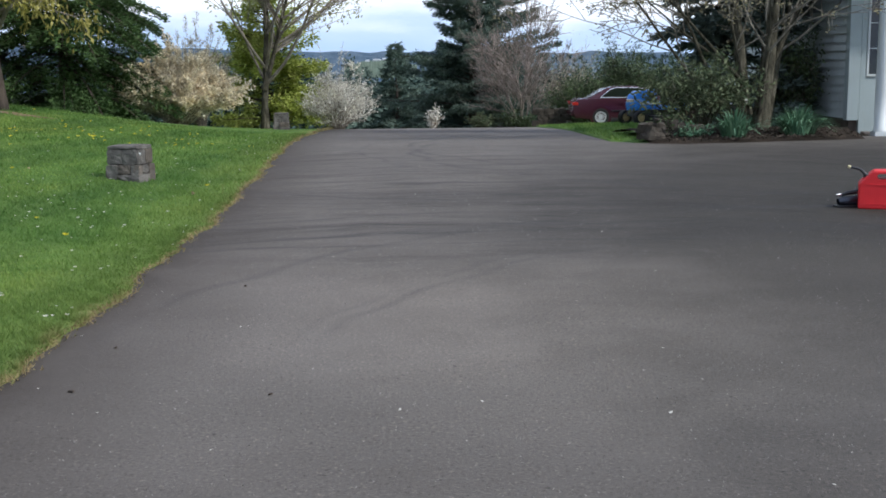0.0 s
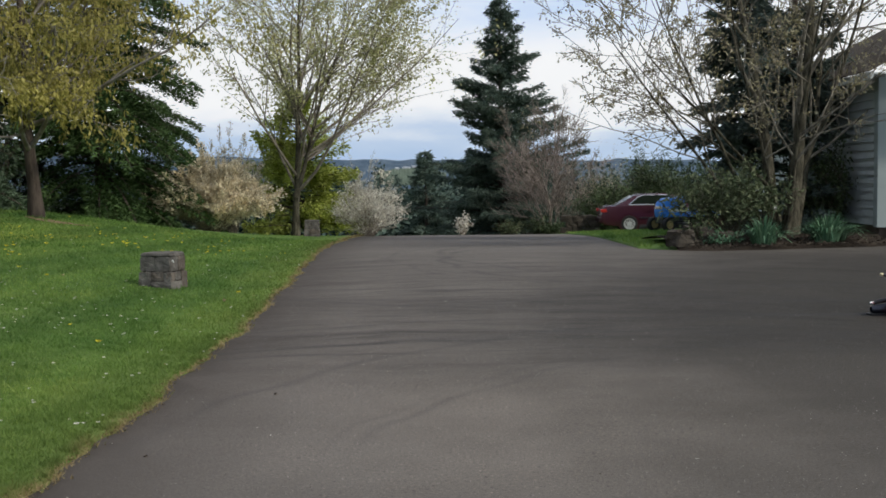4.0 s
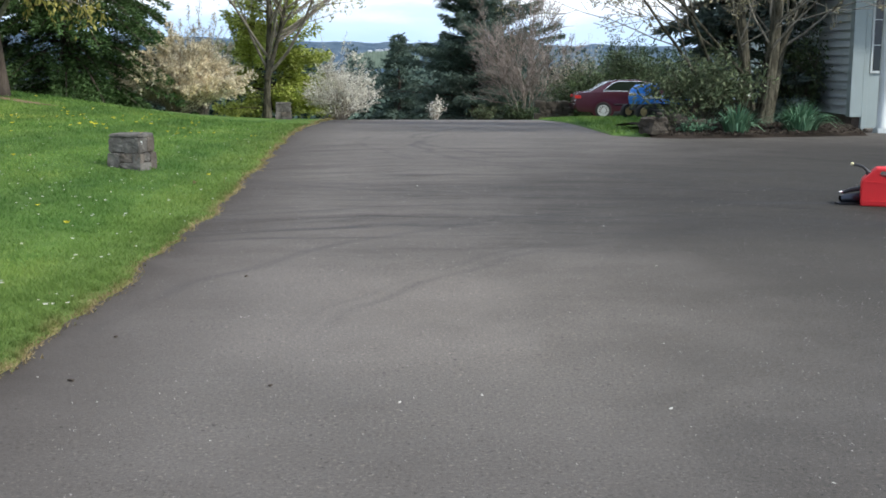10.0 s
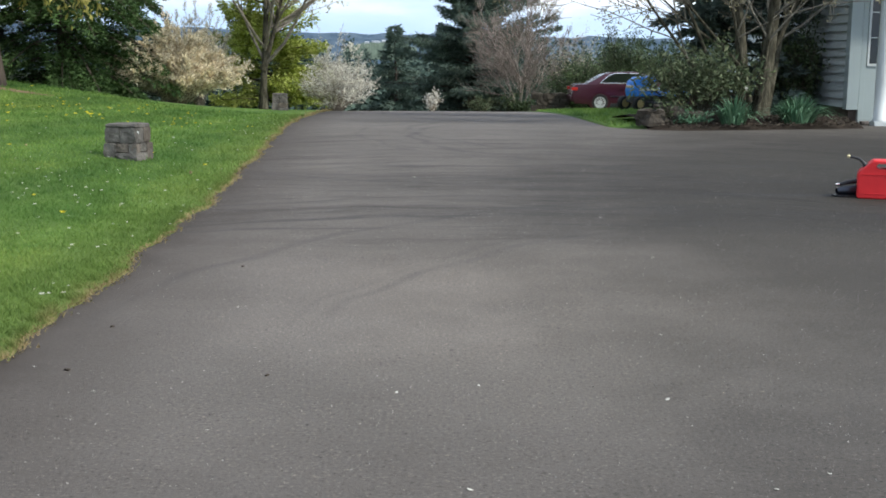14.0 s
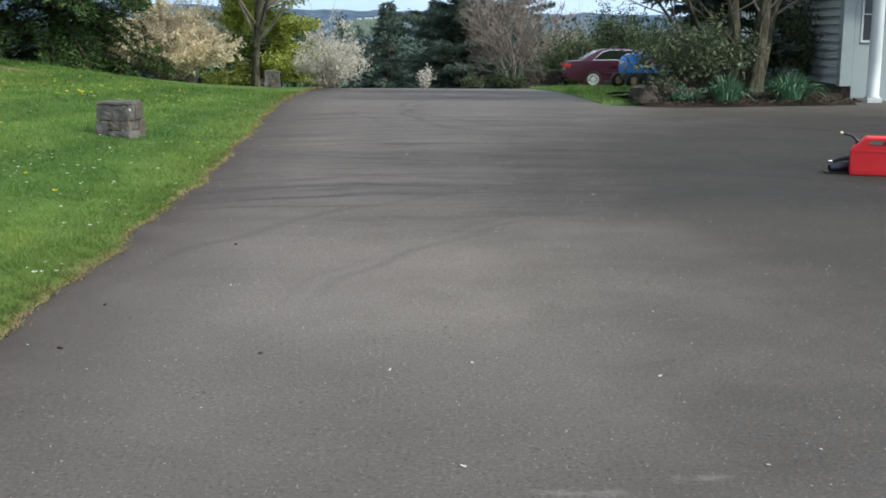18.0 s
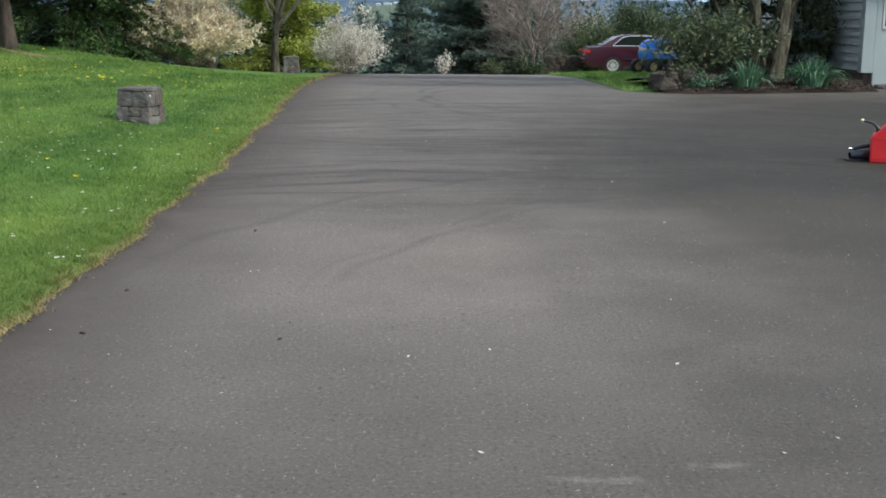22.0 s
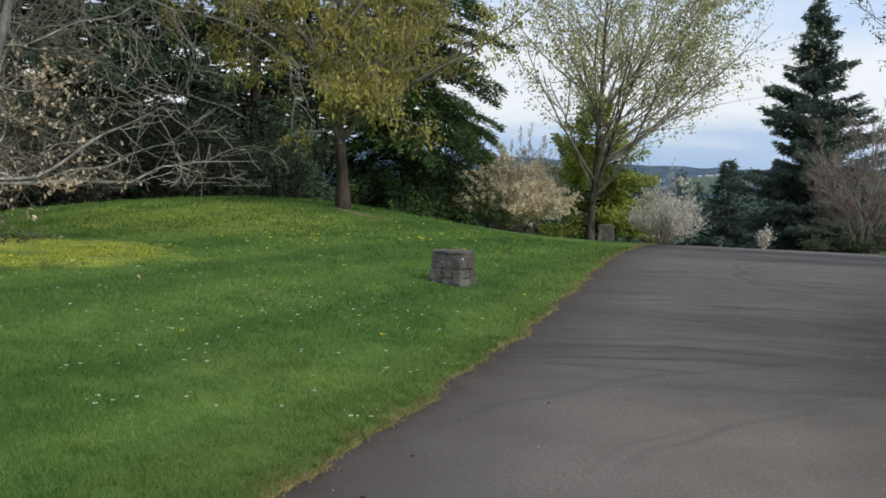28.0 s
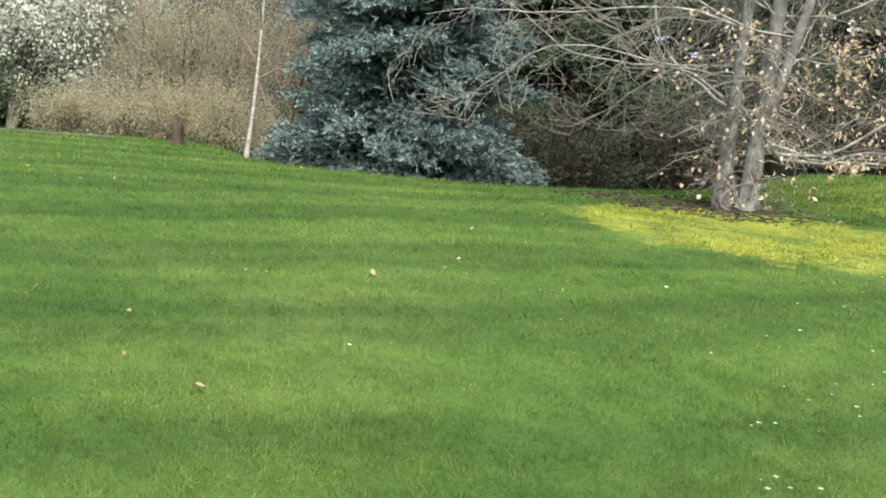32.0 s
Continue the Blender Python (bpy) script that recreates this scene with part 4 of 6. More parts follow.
P = tips[rb.integers(0, len(tips), n)] + rb.normal(size=(n, 3)) * 0.05
P[:, 2] = np.maximum(P[:, 2], 0.08)
V, F = blades(P, rb.normal(size=(n, 3)) + np.array((0, 0, -0.8)), rb.uniform(0.06, 0.12, n), rb.uniform(0.04, 0.065, n), rb)
part("foliage", mesh_of("foliage", V, F, M_BEECH), parent=beech, kind="stuff")

# the maple on the mound
MAPLE = on_lawn(20.95, 27.0)
rm = np.random.default_rng(8)
maple_spec = ((40, 0.60, 54, 0.015, 0.03, 12), (9, 0.45, 44, 0.01, 0.09, 8), (7, 0.5, 38, 0.02, 0.12, 5), (2, 0.5, 40, 0.0, 0.14, 4))
tree_from("maple_tree", MAPLE, "maple in yellow-green spring flower on a grassy mound", M_BARK_DARK, M_BARK_GREY,
          [((0.02, 0, 1), 8.0, 0.15, 0, 0)], maple_spec, rm, leaf=(M_MAPLE, 4300, 0.14, 0.055, 0.10, lambda p: p[2] > 1.2), low=0.17, bunch=8)

# the young tree by the far stone post
YOUNG = on_lawn(8.75, 38.0)
ry = np.random.default_rng(21)
FINEST[0] = 0.006
young_spec = ((34, 0.72, 46, 0.03, 0.03, 12), (9, 0.5, 36, 0.05, 0.06, 8), (6, 0.5, 34, 0.04, 0.10, 5))
tree_from("young_tree", YOUNG, "slender tree with upswept branches coming into pale leaf", M_BARK_MOSSY, M_TWIG,
          [((0.0, 0, 1), 8.8, 0.12, 0, 0), ((0.32, 0.05, 1), 7.2, 0.08, 0.02, 0, 1.25)], young_spec, ry, leaf=(M_SPRING, 24000, 0.12, 0.06, 0.12, lambda p: p[2] > 2.2), low=0.16)

FINEST[0] = 0.0045
# the tree in the bed beside the house
M_TWIG_GARDEN = mat_two("lichened_twigs", (0.095, 0.088, 0.068), (0.28, 0.26, 0.21), 4.0, 0.9, 0.1, 14.0, 0.3)
GARDEN = (6.82, 25.3, bed_z(6.82, 25.3))
FINEST[0] = 0.0075
rg = np.random.default_rng(14)
garden_spec = ((8, 0.60, 46, 0.02, 0.04, 12), (5, 0.5, 42, 0.04, 0.11, 8), (4, 0.5, 42, 0.03, 0.16, 5), (1, 0.45, 40, 0.02, 0.14, 4))
tree_from("garden_tree", GARDEN, "old many-stemmed tree with mossy bark and opening buds", M_BARK_MOSSY, M_TWIG_GARDEN,
          [((-0.01, 0.1, 1), 7.5, 0.16, -0.20, 0.1), ((0.10, 0.0, 1), 7.5, 0.18, 0.15, 0.0), ((-0.62, -0.05, 1), 6.5, 0.055, -0.25, 0.0), ((-0.95, 0.1, 1.0), 6.2, 0.05, -0.3, 0.1), ((-0.8, -0.3, 0.8), 5.2, 0.04, -0.2, -0.1, 0.9), ((-1.1, 0.2, 0.7), 4.8, 0.036, -0.2, 0.1, 1.1), ((-0.4, -0.4, 1), 5.6, 0.045, -0.1, -0.1, 0.3), ((0.3, 0.3, 1), 6.5, 0.09, 0.3, 0.2), ((0.45, 0.12, 1), 6.5, 0.06, 0.3, 0.1, 1.2), ((0.05, -0.3, 1), 6.0, 0.07, 0.0, -0.2)],
          garden_spec, rg, leaf=(M_BUD, 8000, 0.085, 0.045, 0.05, lambda p: p[2] > 1.2))
FINEST[0] = 0.0045

# conifers
rc = np.random.default_rng(31)
conifer("blue_spruce", on_lawn(55.2, 23.8), "dense silvery blue spruce with boughs down to the lawn", 13.5, 2.5, M_BLUE, rc, 19000, 0.12, 0.20, 0.10, 0.52, 0.05, 0.2, per_m=30, fingers=13, whorl=0.46, fluff=0.06, coarse=7.5)
conifer("dark_conifer", on_lawn(18.0, 38.5), "tall green conifer with wide boughs behind the maple", 22.0, 3.7, M_FIRGREEN, rc, 120000, 0.3, 0.36, 0.18, 0.5, 0.2, 0.24, "conifers behind the mound", per_m=22, fluff=0.08, wide=0.28, coarse=9.5)
for az, d, hh, rr, n in ((25.5, 37.0, 15.5, 3.6, 42000), (31.0, 36.0, 14.0, 3.6, 40000), (36.5, 34.5, 15.0, 3.6, 40000), (42.0, 33.0, 14.0, 3.5, 40000), (48.0, 32.0, 15.0, 3.4, 40000)):
    conifer("dark_conifer", on_lawn(az, d), "tall dark green conifer in a close row behind the mound", hh, rr, M_NEEDLE, rc, int(n * 0.85), 0.3, 0.34, 0.28, 0.6, 0.1, 0.24, "conifers behind the mound", coarse=11.0)
for az, d, hh, rr, n in ((23.0, 42.0, 15.5, 3.8, 16000), (28.5, 41.0, 13.0, 3.8, 16000), (34.0, 39.5, 15.5, 3.8, 16000), (39.5, 38.0, 13.5, 3.8, 16000), (45.0, 37.0, 15.5, 3.7, 16000), (51.0, 35.0, 13.5, 3.4, 16000)):
    conifer("dark_conifer", on_lawn(az, d), "conifer with browned inner boughs in the back row", hh, rr, M_DEAD, rc, n, 0.3, 0.34, 0.42, 0.55, 0.2, 0.24, "conifers behind the mound")
conifer("fir_tree", (1.65, 62.0, float(drive_z(62.0)) - 0.3), "tall fir with ragged layered boughs beyond the crest", 13.7, 5.6, M_FIR, rc, 100000, 0.4, 0.14, 0.25, 0.98, 0.3, 0.3, per_m=26, reach=(0.30, 1.15), lift=0.10, fluff=0.07)
conifer("fir_tree", (-3.3, 84.0, float(drive_z(84.0)) - 0.2), "young green fir standing below the crest", 7.2, 2.6, M_FIR, rc, 12000, 0.3, 0.25, 0.45, 0.85, 0.2, 0.2)
M_CEDAR = mat_leaf("cedar_sprays", (0.060, 0.085, 0.075), (0.100, 0.135, 0.118), (0.160, 0.200, 0.170), 0.6, 0.1)
conifer("dark_cedar", (7.75, 27.9, float(verge_z(7.75, 27.9))), "narrow dark evergreen beside the house wall", 10.5, 1.1, M_CEDAR, rc, 24000, 0.2, 0.1, 0.26, 0.35, 0.1, 0.14)
conifer("dark_cedar", (7.2, 30.2, float(verge_z(7.2, 30.2))), "dark evergreen behind the garden tree", 10.5, 1.7, M_CEDAR, rc, 22000, 1.9, 0.3, 0.26, 0.55, 0.4, 0.16, per_m=13)

# bare tree and shrubs along the far side
rs = np.random.default_rng(44)
M_TWIG_GREY = mat_two("grey_brown_twigs", (0.165, 0.135, 0.118), (0.36, 0.31, 0.27), 3.0, 0.9, 0.1, 12.0, 0.2)
bare_spec = ((30, 0.46, 50, 0.03, 0.05, 10), (14, 0.5, 34, 0.06, 0.08, 7), (9, 0.5, 32, 0.05, 0.1, 5))
FINEST[0] = 0.0075
x, y = 3.55, 52.0
tree_from("bare_tree", (x, y, float(drive_z(y)) + 0.1), "leafless grey tree with close upright branches", M_TWIG_GREY, M_TWIG_GREY,
          [((0, 0, 1), 5.6, 0.05, 0, 0), ((-0.30, 0, 1), 5.3, 0.04, -0.1, 0), ((0.30, 0.1, 1), 5.1, 0.04, 0.1, 0), ((-0.6, 0.2, 1), 4.3, 0.035, -0.1, 0), ((0.62, -0.1, 1), 4.0, 0.035, 0.1, 0), ((-0.05, -0.4, 1), 4.6, 0.05, 0, -0.1)], bare_spec, rs, low=0.10)
FINEST[0] = 0.0045
green = conifer("green_shrub", on_lawn(8.6, 42.5), "broad shrub with tiers of bright new yellow-green leaf", 5.0, 2.5, M_BRIGHT, rs, 26000, 0.15, 0.16, 0.14, 0.6, 0.2, 0.06, per_m=22, wide=0.5, reach=(0.5, 1.12), lift=0.1, fluff=0.12)
tagged(green, category="shrub")
plumes("blossom_shrub", on_lawn(12.9, 37.4), "wide shrub covered in cream blossom", (4.6, 2.4, 2.7), M_CREAM, M_TWIG_BROWN, rs, 170, 36000, 0.085)
plumes("blossom_shrub", on_lawn(11.9, 40.5), "tall pale shrub in thin cream blossom", (3.6, 2.0, 4.6), M_CREAM, M_TWIG, rs, 60, 12000, 0.065)
plumes("white_shrub", on_lawn(5.1, 40.5), "arching shrub covered in white blossom sprays", (3.0, 2.0, 2.2), M_WHITE, M_TWIG, rs, 60, 13000, 0.055)
plumes("white_shrub", on_lawn(5.5, 43.0), "tall open shrub with long white blossom sprays", (3.2, 1.8, 3.6), M_WHITE, M_TWIG, rs, 26, 5200, 0.06)
shrub("white_shrub", (-0.35, 47.5, float(drive_z(47.5))), "small straggling white-flowered bush at the crest", (0.9, 0.8, 1.15), M_WHITE, M_TWIG_BROWN, rs, 16, 500, 0.08, 0.05, 0.8, 0.06, 0.1)
shrub("green_shrub", (1.65, 49.0, float(drive_z(49.0))), "low olive-green bush beyond the crest", (1.4, 1.0, 0.75), M_RHODO_OLIVE, M_BARK_DARK, rs, 30, 900, 0.12, 0.04, 0.9, 0.08)
shrub("green_shrub", (3.3, 49.5, float(drive_z(49.5))), "low dark green bush beyond the crest", (2.4, 1.2, 0.85), M_RHODO, M_BARK_DARK, rs, 30, 1500, 0.12, 0.06, 0.6, 0.08)
for x, y, size, n in ((5.7, 47.4, (3.0, 2.4, 2.5), 11000), (7.6, 48.6, (3.3, 2.6, 4.1), 17000), (10.2, 48.8, (4.4, 3.0, 3.2), 16000)):
    shrub("evergreen_shrub", (x, y, float(verge_z(x, y))), "rounded dark evergreen bush behind the parked car", size, M_RHODO, M_BARK_DARK, rs, 110, n, 0.11, 0.045, 0.6, 0.12, 0.03)
shrub("budding_shrub", (6.3, 54.0, float(verge_z(6.3, 50.0)) - 0.3), "tall brown twiggy shrub behind the evergreens", (4.0, 2.6, 4.6), M_OLIVE, M_TWIG_GREY, rs, 60, 5000, 0.06, 0.03, 0.7, 0.13, 0.0)
shrub("rhododendron", (5.42, 24.6, bed_z(5.42, 24.6)), "leggy rhododendron with glossy olive-green leaves", (3.1, 1.8, 1.85), M_RHODO_OLIVE, M_BARK_MOSSY, rs, 60, 3000, 0.15, 0.045, 0.5, 0.11, 0.26)

for az, d, hh in ((15.0, 43.5, 3.4), (18.5, 43.0, 4.0), (22.0, 40.0, 3.8), (24.0, 32.5, 3.4), (29.0, 31.5, 3.8), (33.5, 30.0, 3.8), (38.0, 29.0, 4.0), (42.5, 28.5, 3.8), (47.0, 28.0, 3.6), (51.0, 27.5, 3.2)):
    shrub("undergrowth", on_lawn(az, d), "dark tangled undergrowth beneath the conifers", (4.4, 2.6, hh), M_DEAD if az > 26 else M_NEEDLE, M_BARK_DARK, rs, 60, 3000, 0.16, 0.035, 0.5, 0.2, 0.03)

# beyond the lawn
birch_spec = ((20, 0.22, 50, 0.03, 0.02, 12), (7, 0.5, 40, 0.0, 0.08, 7), (5, 0.5, 40, -0.02, 0.1, 4))
tree_from("birch_tree", on_lawn(62.7, 23.8), "slim birch with a white trunk and bare twigs", M_BARK_WHITE, M_TWIG_BROWN, [((0.03, 0.02, 1), 5.4, 0.048, 0, 0)], birch_spec, rs)
brown_spec = ((24, 0.6, 40, 0.03, 0.04, 10), (9, 0.5, 36, 0.03, 0.08, 7), (7, 0.5, 36, 0.02, 0.1, 4))
for az, d, hh in ((61.6, 28.0, 4.2), (64.4, 29.0, 3.5), (66.4, 30.0, 3.7), (68.4, 30.0, 3.2)):
    tree_from("budding_tree", on_lawn(az, d), "small tree hazy with brown-green buds", M_BARK_DARK, M_TWIG_BROWN, [((0, 0, 1), hh, 0.09, 0, 0), ((0.3, 0.1, 1), hh * 0.8, 0.06, 0.1, 0), ((-0.3, 0.1, 1), hh * 0.85, 0.06, -0.1, 0)], brown_spec, rs, leaf=(M_OLIVE, 19000, 0.036, 0.022, 0.34, None), low=0.06, group="budding trees beyond the lawn")
for az, d, w, hh in ((61.8, 26.0, 2.6, 1.9), (64.3, 26.5, 2.6, 1.7), (66.8, 27.0, 2.8, 2.0), (69.3, 27.5, 2.8, 1.8), (71.8, 28.0, 2.6, 1.6)):
    shrub("budding_shrub", on_lawn(az, d), "low twiggy shrub hazy with brown buds", (w, w, hh), M_OLIVE, M_TWIG_BROWN, rs, 60, 8000, 0.05, 0.028, 0.7, 0.15, 0.0)
for az, d, hh in ((71.0, 32.5, 6.2), (74.2, 32.5, 6.0), (77.4, 33.0, 6.0)):
    tree_from("cherry_tree", on_lawn(az, d), "cherry tree in full white blossom beyond the lawn", M_TWIG, M_TWIG, [((0, 0, 1), hh, 0.11, 0, 0), ((0.4, 0.1, 1), hh * 0.8, 0.07, 0.1, 0), ((-0.4, 0.1, 1), hh * 0.8, 0.07, -0.1, 0)], brown_spec, rs, leaf=(M_CHERRY, 30000, 0.12, 0.065, 0.24, None), low=0.12, group="cherry trees beyond the lawn")


conifer("dark_conifer", on_lawn(75.5, 39.0), "green conifer showing behind the blossoming cherries", 11.0, 3.2, M_FIRGREEN, rc, 16000, 0.3, 0.3, 0.32, 0.6, 0.2, 0.2)

# a weathered stump by the birch
x, y, z = on_lawn(66.0, 24.3)
stump = thing("tree_stump", (x, y, z), "dark weathered stump standing at the lawn's edge", "stump")
f = np.linspace(0, 1, 7)
part("stem", mesh_of("stem", *tubes([(np.stack([0.02 * np.sin(f * 4), 0.02 * np.cos(f * 5), -0.1 + 0.62 * f], 1), np.array((0.17, 0.14, 0.12, 0.115, 0.12, 0.11, 0.02)))], 9), M_BARK_DARK, True), parent=stump)
for a in (0.4, 2.3, 4.5):
    p = np.stack([np.cos(a) * 0.35 * f, np.sin(a) * 0.35 * f, 0.12 * (1 - f) ** 2 - 0.03], 1)
    part("root", mesh_of("root", *tubes([(p, np.linspace(0.07, 0.015, 7))], 6), M_BARK_DARK, True), parent=stump)


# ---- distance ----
# far hills take a paler blue, so haze is part of their colour
M_HILL_HAZE = mat_two("hazed_wooded_hill", (0.050, 0.085, 0.125), (0.105, 0.145, 0.185), 0.03, 0.95, 0.05, 0.2, 0.2)
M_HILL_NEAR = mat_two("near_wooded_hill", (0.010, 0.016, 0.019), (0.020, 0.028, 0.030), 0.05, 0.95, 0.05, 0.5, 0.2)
M_FIR_FAR = mat_leaf("far_needles", (0.032, 0.056, 0.047), (0.050, 0.078, 0.063), (0.072, 0.106, 0.082), 0.8, 0.0)
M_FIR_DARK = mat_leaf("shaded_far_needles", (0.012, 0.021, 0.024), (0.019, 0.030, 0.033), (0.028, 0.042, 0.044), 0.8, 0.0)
M_SHED = mat_plain("white_sheeting", (0.52, 0.55, 0.58), 0.6)
M_FIELD = mat_two("far_field", (0.10, 0.14, 0.11), (0.15, 0.18, 0.14), 0.01, 0.95, 0.05, 0.2, 0.1)


def ridge(name, label, az0, az1, dist, low, tops, mat, depth=60.0, rough=0.15, seed=1):
    """A far wooded ridge: a solid with an uneven skyline."""
    r = np.random.default_rng(seed)
    n = 260
    az = np.radians(np.linspace(az0, az1, n))
    top = np.interp(np.linspace(0, 1, n), np.linspace(0, 1, len(tops)), tops)
    top = top + np.convolve(r.normal(size=n + 8), np.ones(3) / 3, "same")[4:-4] * rough
    V = []
    for f, k in ((0, 0.0), (0.35, 0.6), (0.7, 1.0), (1.2, 0.7)):
        d = dist + depth * f
        z = 1.4 + dist * np.tan(np.radians(low + (top - low) * k)) * (d / dist)
        V.append(np.stack([-np.sin(az) * d, np.cos(az) * d, z], 1))
    ob = part(name, mesh_of(name, np.concatenate(V), grid_faces(4, n), mat, True))
    return tagged(ob, label, "hill", kind="structure")


ridge("backdrop", "far wooded hills across the valley, coloured blue-green for haze", -40, 40, 1500, -3.0, (0.3, 0.4, 0.6, 0.75, 0.9, 1.2, 1.35, 1.0), M_HILL_HAZE, 500, 0.05, 3)
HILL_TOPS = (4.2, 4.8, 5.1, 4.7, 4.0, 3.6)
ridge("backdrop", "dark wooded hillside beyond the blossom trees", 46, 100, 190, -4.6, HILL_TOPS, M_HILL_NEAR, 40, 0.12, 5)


ridge("backdrop", "pale green fields on the far hillside", 1.2, 4.8, 1440, -0.4, (0.2, 0.42, 0.47, 0.40, 0.2), M_FIELD, 20, 0.02, 8)


def forest(name, label, spots, mat, rng, each=90, wide=0.24, spray=0.13):
    """Far conifers, one joined mass: pointed crowns of drooping sprays."""
    P, D, S = [], [], []
    for x, y, z, h in spots:
        f = rng.uniform(0, 1, each) ** 0.8
        a = rng.uniform(0, 2 * np.pi, each)
        r = wide * h * (1 - f) * rng.uniform(0.3, 1.0, each)
        P.append(np.stack([x + np.cos(a) * r, y + np.sin(a) * r, z + f * h * 0.97], 1))
        D.append(np.stack([np.cos(a), np.sin(a), np.full(each, -0.35) + 1.6 * (f > 0.9)], 1))
        S.append(h * spray * (1.15 - f))
    P, D, S = np.concatenate(P), np.concatenate(D), np.concatenate(S)
    V, F = blades(P, D + rng.normal(size=D.shape) * 0.25, S * 1.3, S * 0.8, rng, 0.1)
    ob = part(name, mesh_of(name, V, F, mat))
    return tagged(ob, label, "forest", kind="stuff")


rf = np.random.default_rng(77)
spots = []
for _ in range(760):
    az, d = rf.uniform(-16, 15), rf.uniform(92, 240)
    top = 1.4 + d * math.tan(radians(rf.uniform(-1.0, 0.95 if abs(az - 3) > 1.2 else 0.38)))
    x, y = -math.sin(radians(az)) * d, math.cos(radians(az)) * d
    g = float(drive_z(y))
    if top - g > 3:
        spots.append((x, y, g - 1, top - g + 1))
forest("valley_forest", "dark conifer wood filling the valley below the crest", spots, M_FIR_FAR, rf)
spots = []
for _ in range(420):
    az, d = rf.uniform(47, 98), rf.uniform(206, 232)
    el = float(np.interp((az - 46) / 54, np.linspace(0, 1, len(HILL_TOPS)), HILL_TOPS))
    spots.append((-math.sin(radians(az)) * d, math.cos(radians(az)) * d, d * math.tan(radians(el)) - rf.uniform(0, 2.5), rf.uniform(4.5, 8.5)))
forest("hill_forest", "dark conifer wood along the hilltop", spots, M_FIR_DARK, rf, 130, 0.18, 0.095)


def far_shed(x, y, z, w, dep, h):
    ob = thing("farm_shed", (x, y, z), "long white farm shed on the far hillside", "shed", "far farm sheds", turn=RNG.uniform(-10, 10))
    bm = bmesh.new()
    bmesh.ops.create_cube(bm, size=1, matrix=Matrix.Translation((0, 0, h / 2)) @ Matrix.Diagonal((w, dep, h, 1)))
    part("wall", bm, M_SHED, ob)
    bm = bmesh.new()
    pts = [bm.verts.new((sx * w * 0.52, yy, zz)) for sx in (-1, 1) for yy, zz in ((-dep * 0.55, h), (0, h * 1.5), (dep * 0.55, h))]
    for f in ((0, 1, 4, 3), (1, 2, 5, 4), (0, 2, 1), (3, 4, 5), (0, 3, 5, 2)):
        bm.faces.new([pts[k] for k in f])
    part("roof", bm, M_SHED, ob)


for az, el, w in ((3.2, 0.43, 9), (2.75, 0.47, 8), (3.65, 0.40, 5), (2.35, 0.45, 4)):
    d = 1425.0
    far_shed(-math.sin(radians(az)) * d, math.cos(radians(az)) * d, 1.4 + d * math.tan(radians(el)), w, 6, 1.5)


# ---- built things ----
ASPHALT_BITS = ((-1.93, 7.49), (-1.94, 5.99), (-1.81, 4.95), (-1.44, 4.58), (-1.12, 6.16), (-0.89, 5.3), (-0.88, 4.09), (-0.19, 4.57), (1.93, 6.51), (0.16, 4.68), (1.1, 5.59), (1.09, 3.53), (1.45, 7.79), (0.1, 3.51), (0.91, 4.49), (1.31, 3.67), (-1.1, 16.99), (-0.35, 16.86), (-0.38, 12.03), (-0.31, 12.86), (2.68, 11.14), (1.36, 9.71), (2.39, 11.94))
DARK_BITS = ((-1.68, 5.7), (-1.95, 7.04), (-1.3, 7.37), (-0.76, 4.82), (-1.65, 4.89), (-1.96, 5.09))
M_GRIT = mat_leaf("pale_grit", (0.20, 0.19, 0.175), (0.30, 0.28, 0.26), (0.42, 0.40, 0.36), 0.9, 0.0)
M_BED_LITTER = mat_leaf("brown_litter", (0.030, 0.025, 0.020), (0.052, 0.042, 0.032), (0.100, 0.085, 0.066), 0.9, 0.05)
M_GRAVEL = mat_two("grey_gravel", (0.12, 0.118, 0.105), (0.20, 0.195, 0.175), 3.0, 0.95, 0.1, 40.0, 0.7, depth=0.02)
M_WORN = mat_two("worn_tan_soil", (0.17, 0.12, 0.075), (0.28, 0.20, 0.13), 3.0, 0.95, 0.1, 40.0, 0.7, depth=0.02)
M_STONE_A = mat_two("grey_rubble_stone", (0.066, 0.062, 0.056), (0.185, 0.174, 0.158), 7.0, 0.92, 0.15, 45.0, 0.9, depth=0.015)
M_STONE_B = mat_two("brown_rubble_stone", (0.074, 0.063, 0.053), (0.185, 0.160, 0.136), 7.0, 0.92, 0.15, 45.0, 0.9, depth=0.015)
M_SIDING = mat_plain("painted_siding", (0.47, 0.52, 0.52), 0.6, 0.3, 0.0, 0.07, 1.6)
M_TRIM = mat_plain("white_trim_paint", (0.52, 0.565, 0.555), 0.5, 0.35, 0.0, 0.05, 1.2)
# darker copy of the trim paint: porch shade put into the colour
M_TRIM_SHADED = mat_plain("shaded_trim_paint", (0.33, 0.39, 0.385), 0.5, 0.3, 0.0, 0.05, 1.2)
M_CONCRETE = mat_two("brown_foundation", (0.070, 0.055, 0.045), (0.13, 0.105, 0.088), 4.0, 0.9, 0.15, 50.0, 0.5)
M_SHINGLE = mat_two("brown_roof_shingle", (0.050, 0.042, 0.033), (0.105, 0.088, 0.070), 6.0, 0.95, 0.1, 40.0, 0.8)
M_GLASS_DARK = mat_plain("window_glass", (0.030, 0.034, 0.040), 0.12, 0.5, 0.0, 0.05)
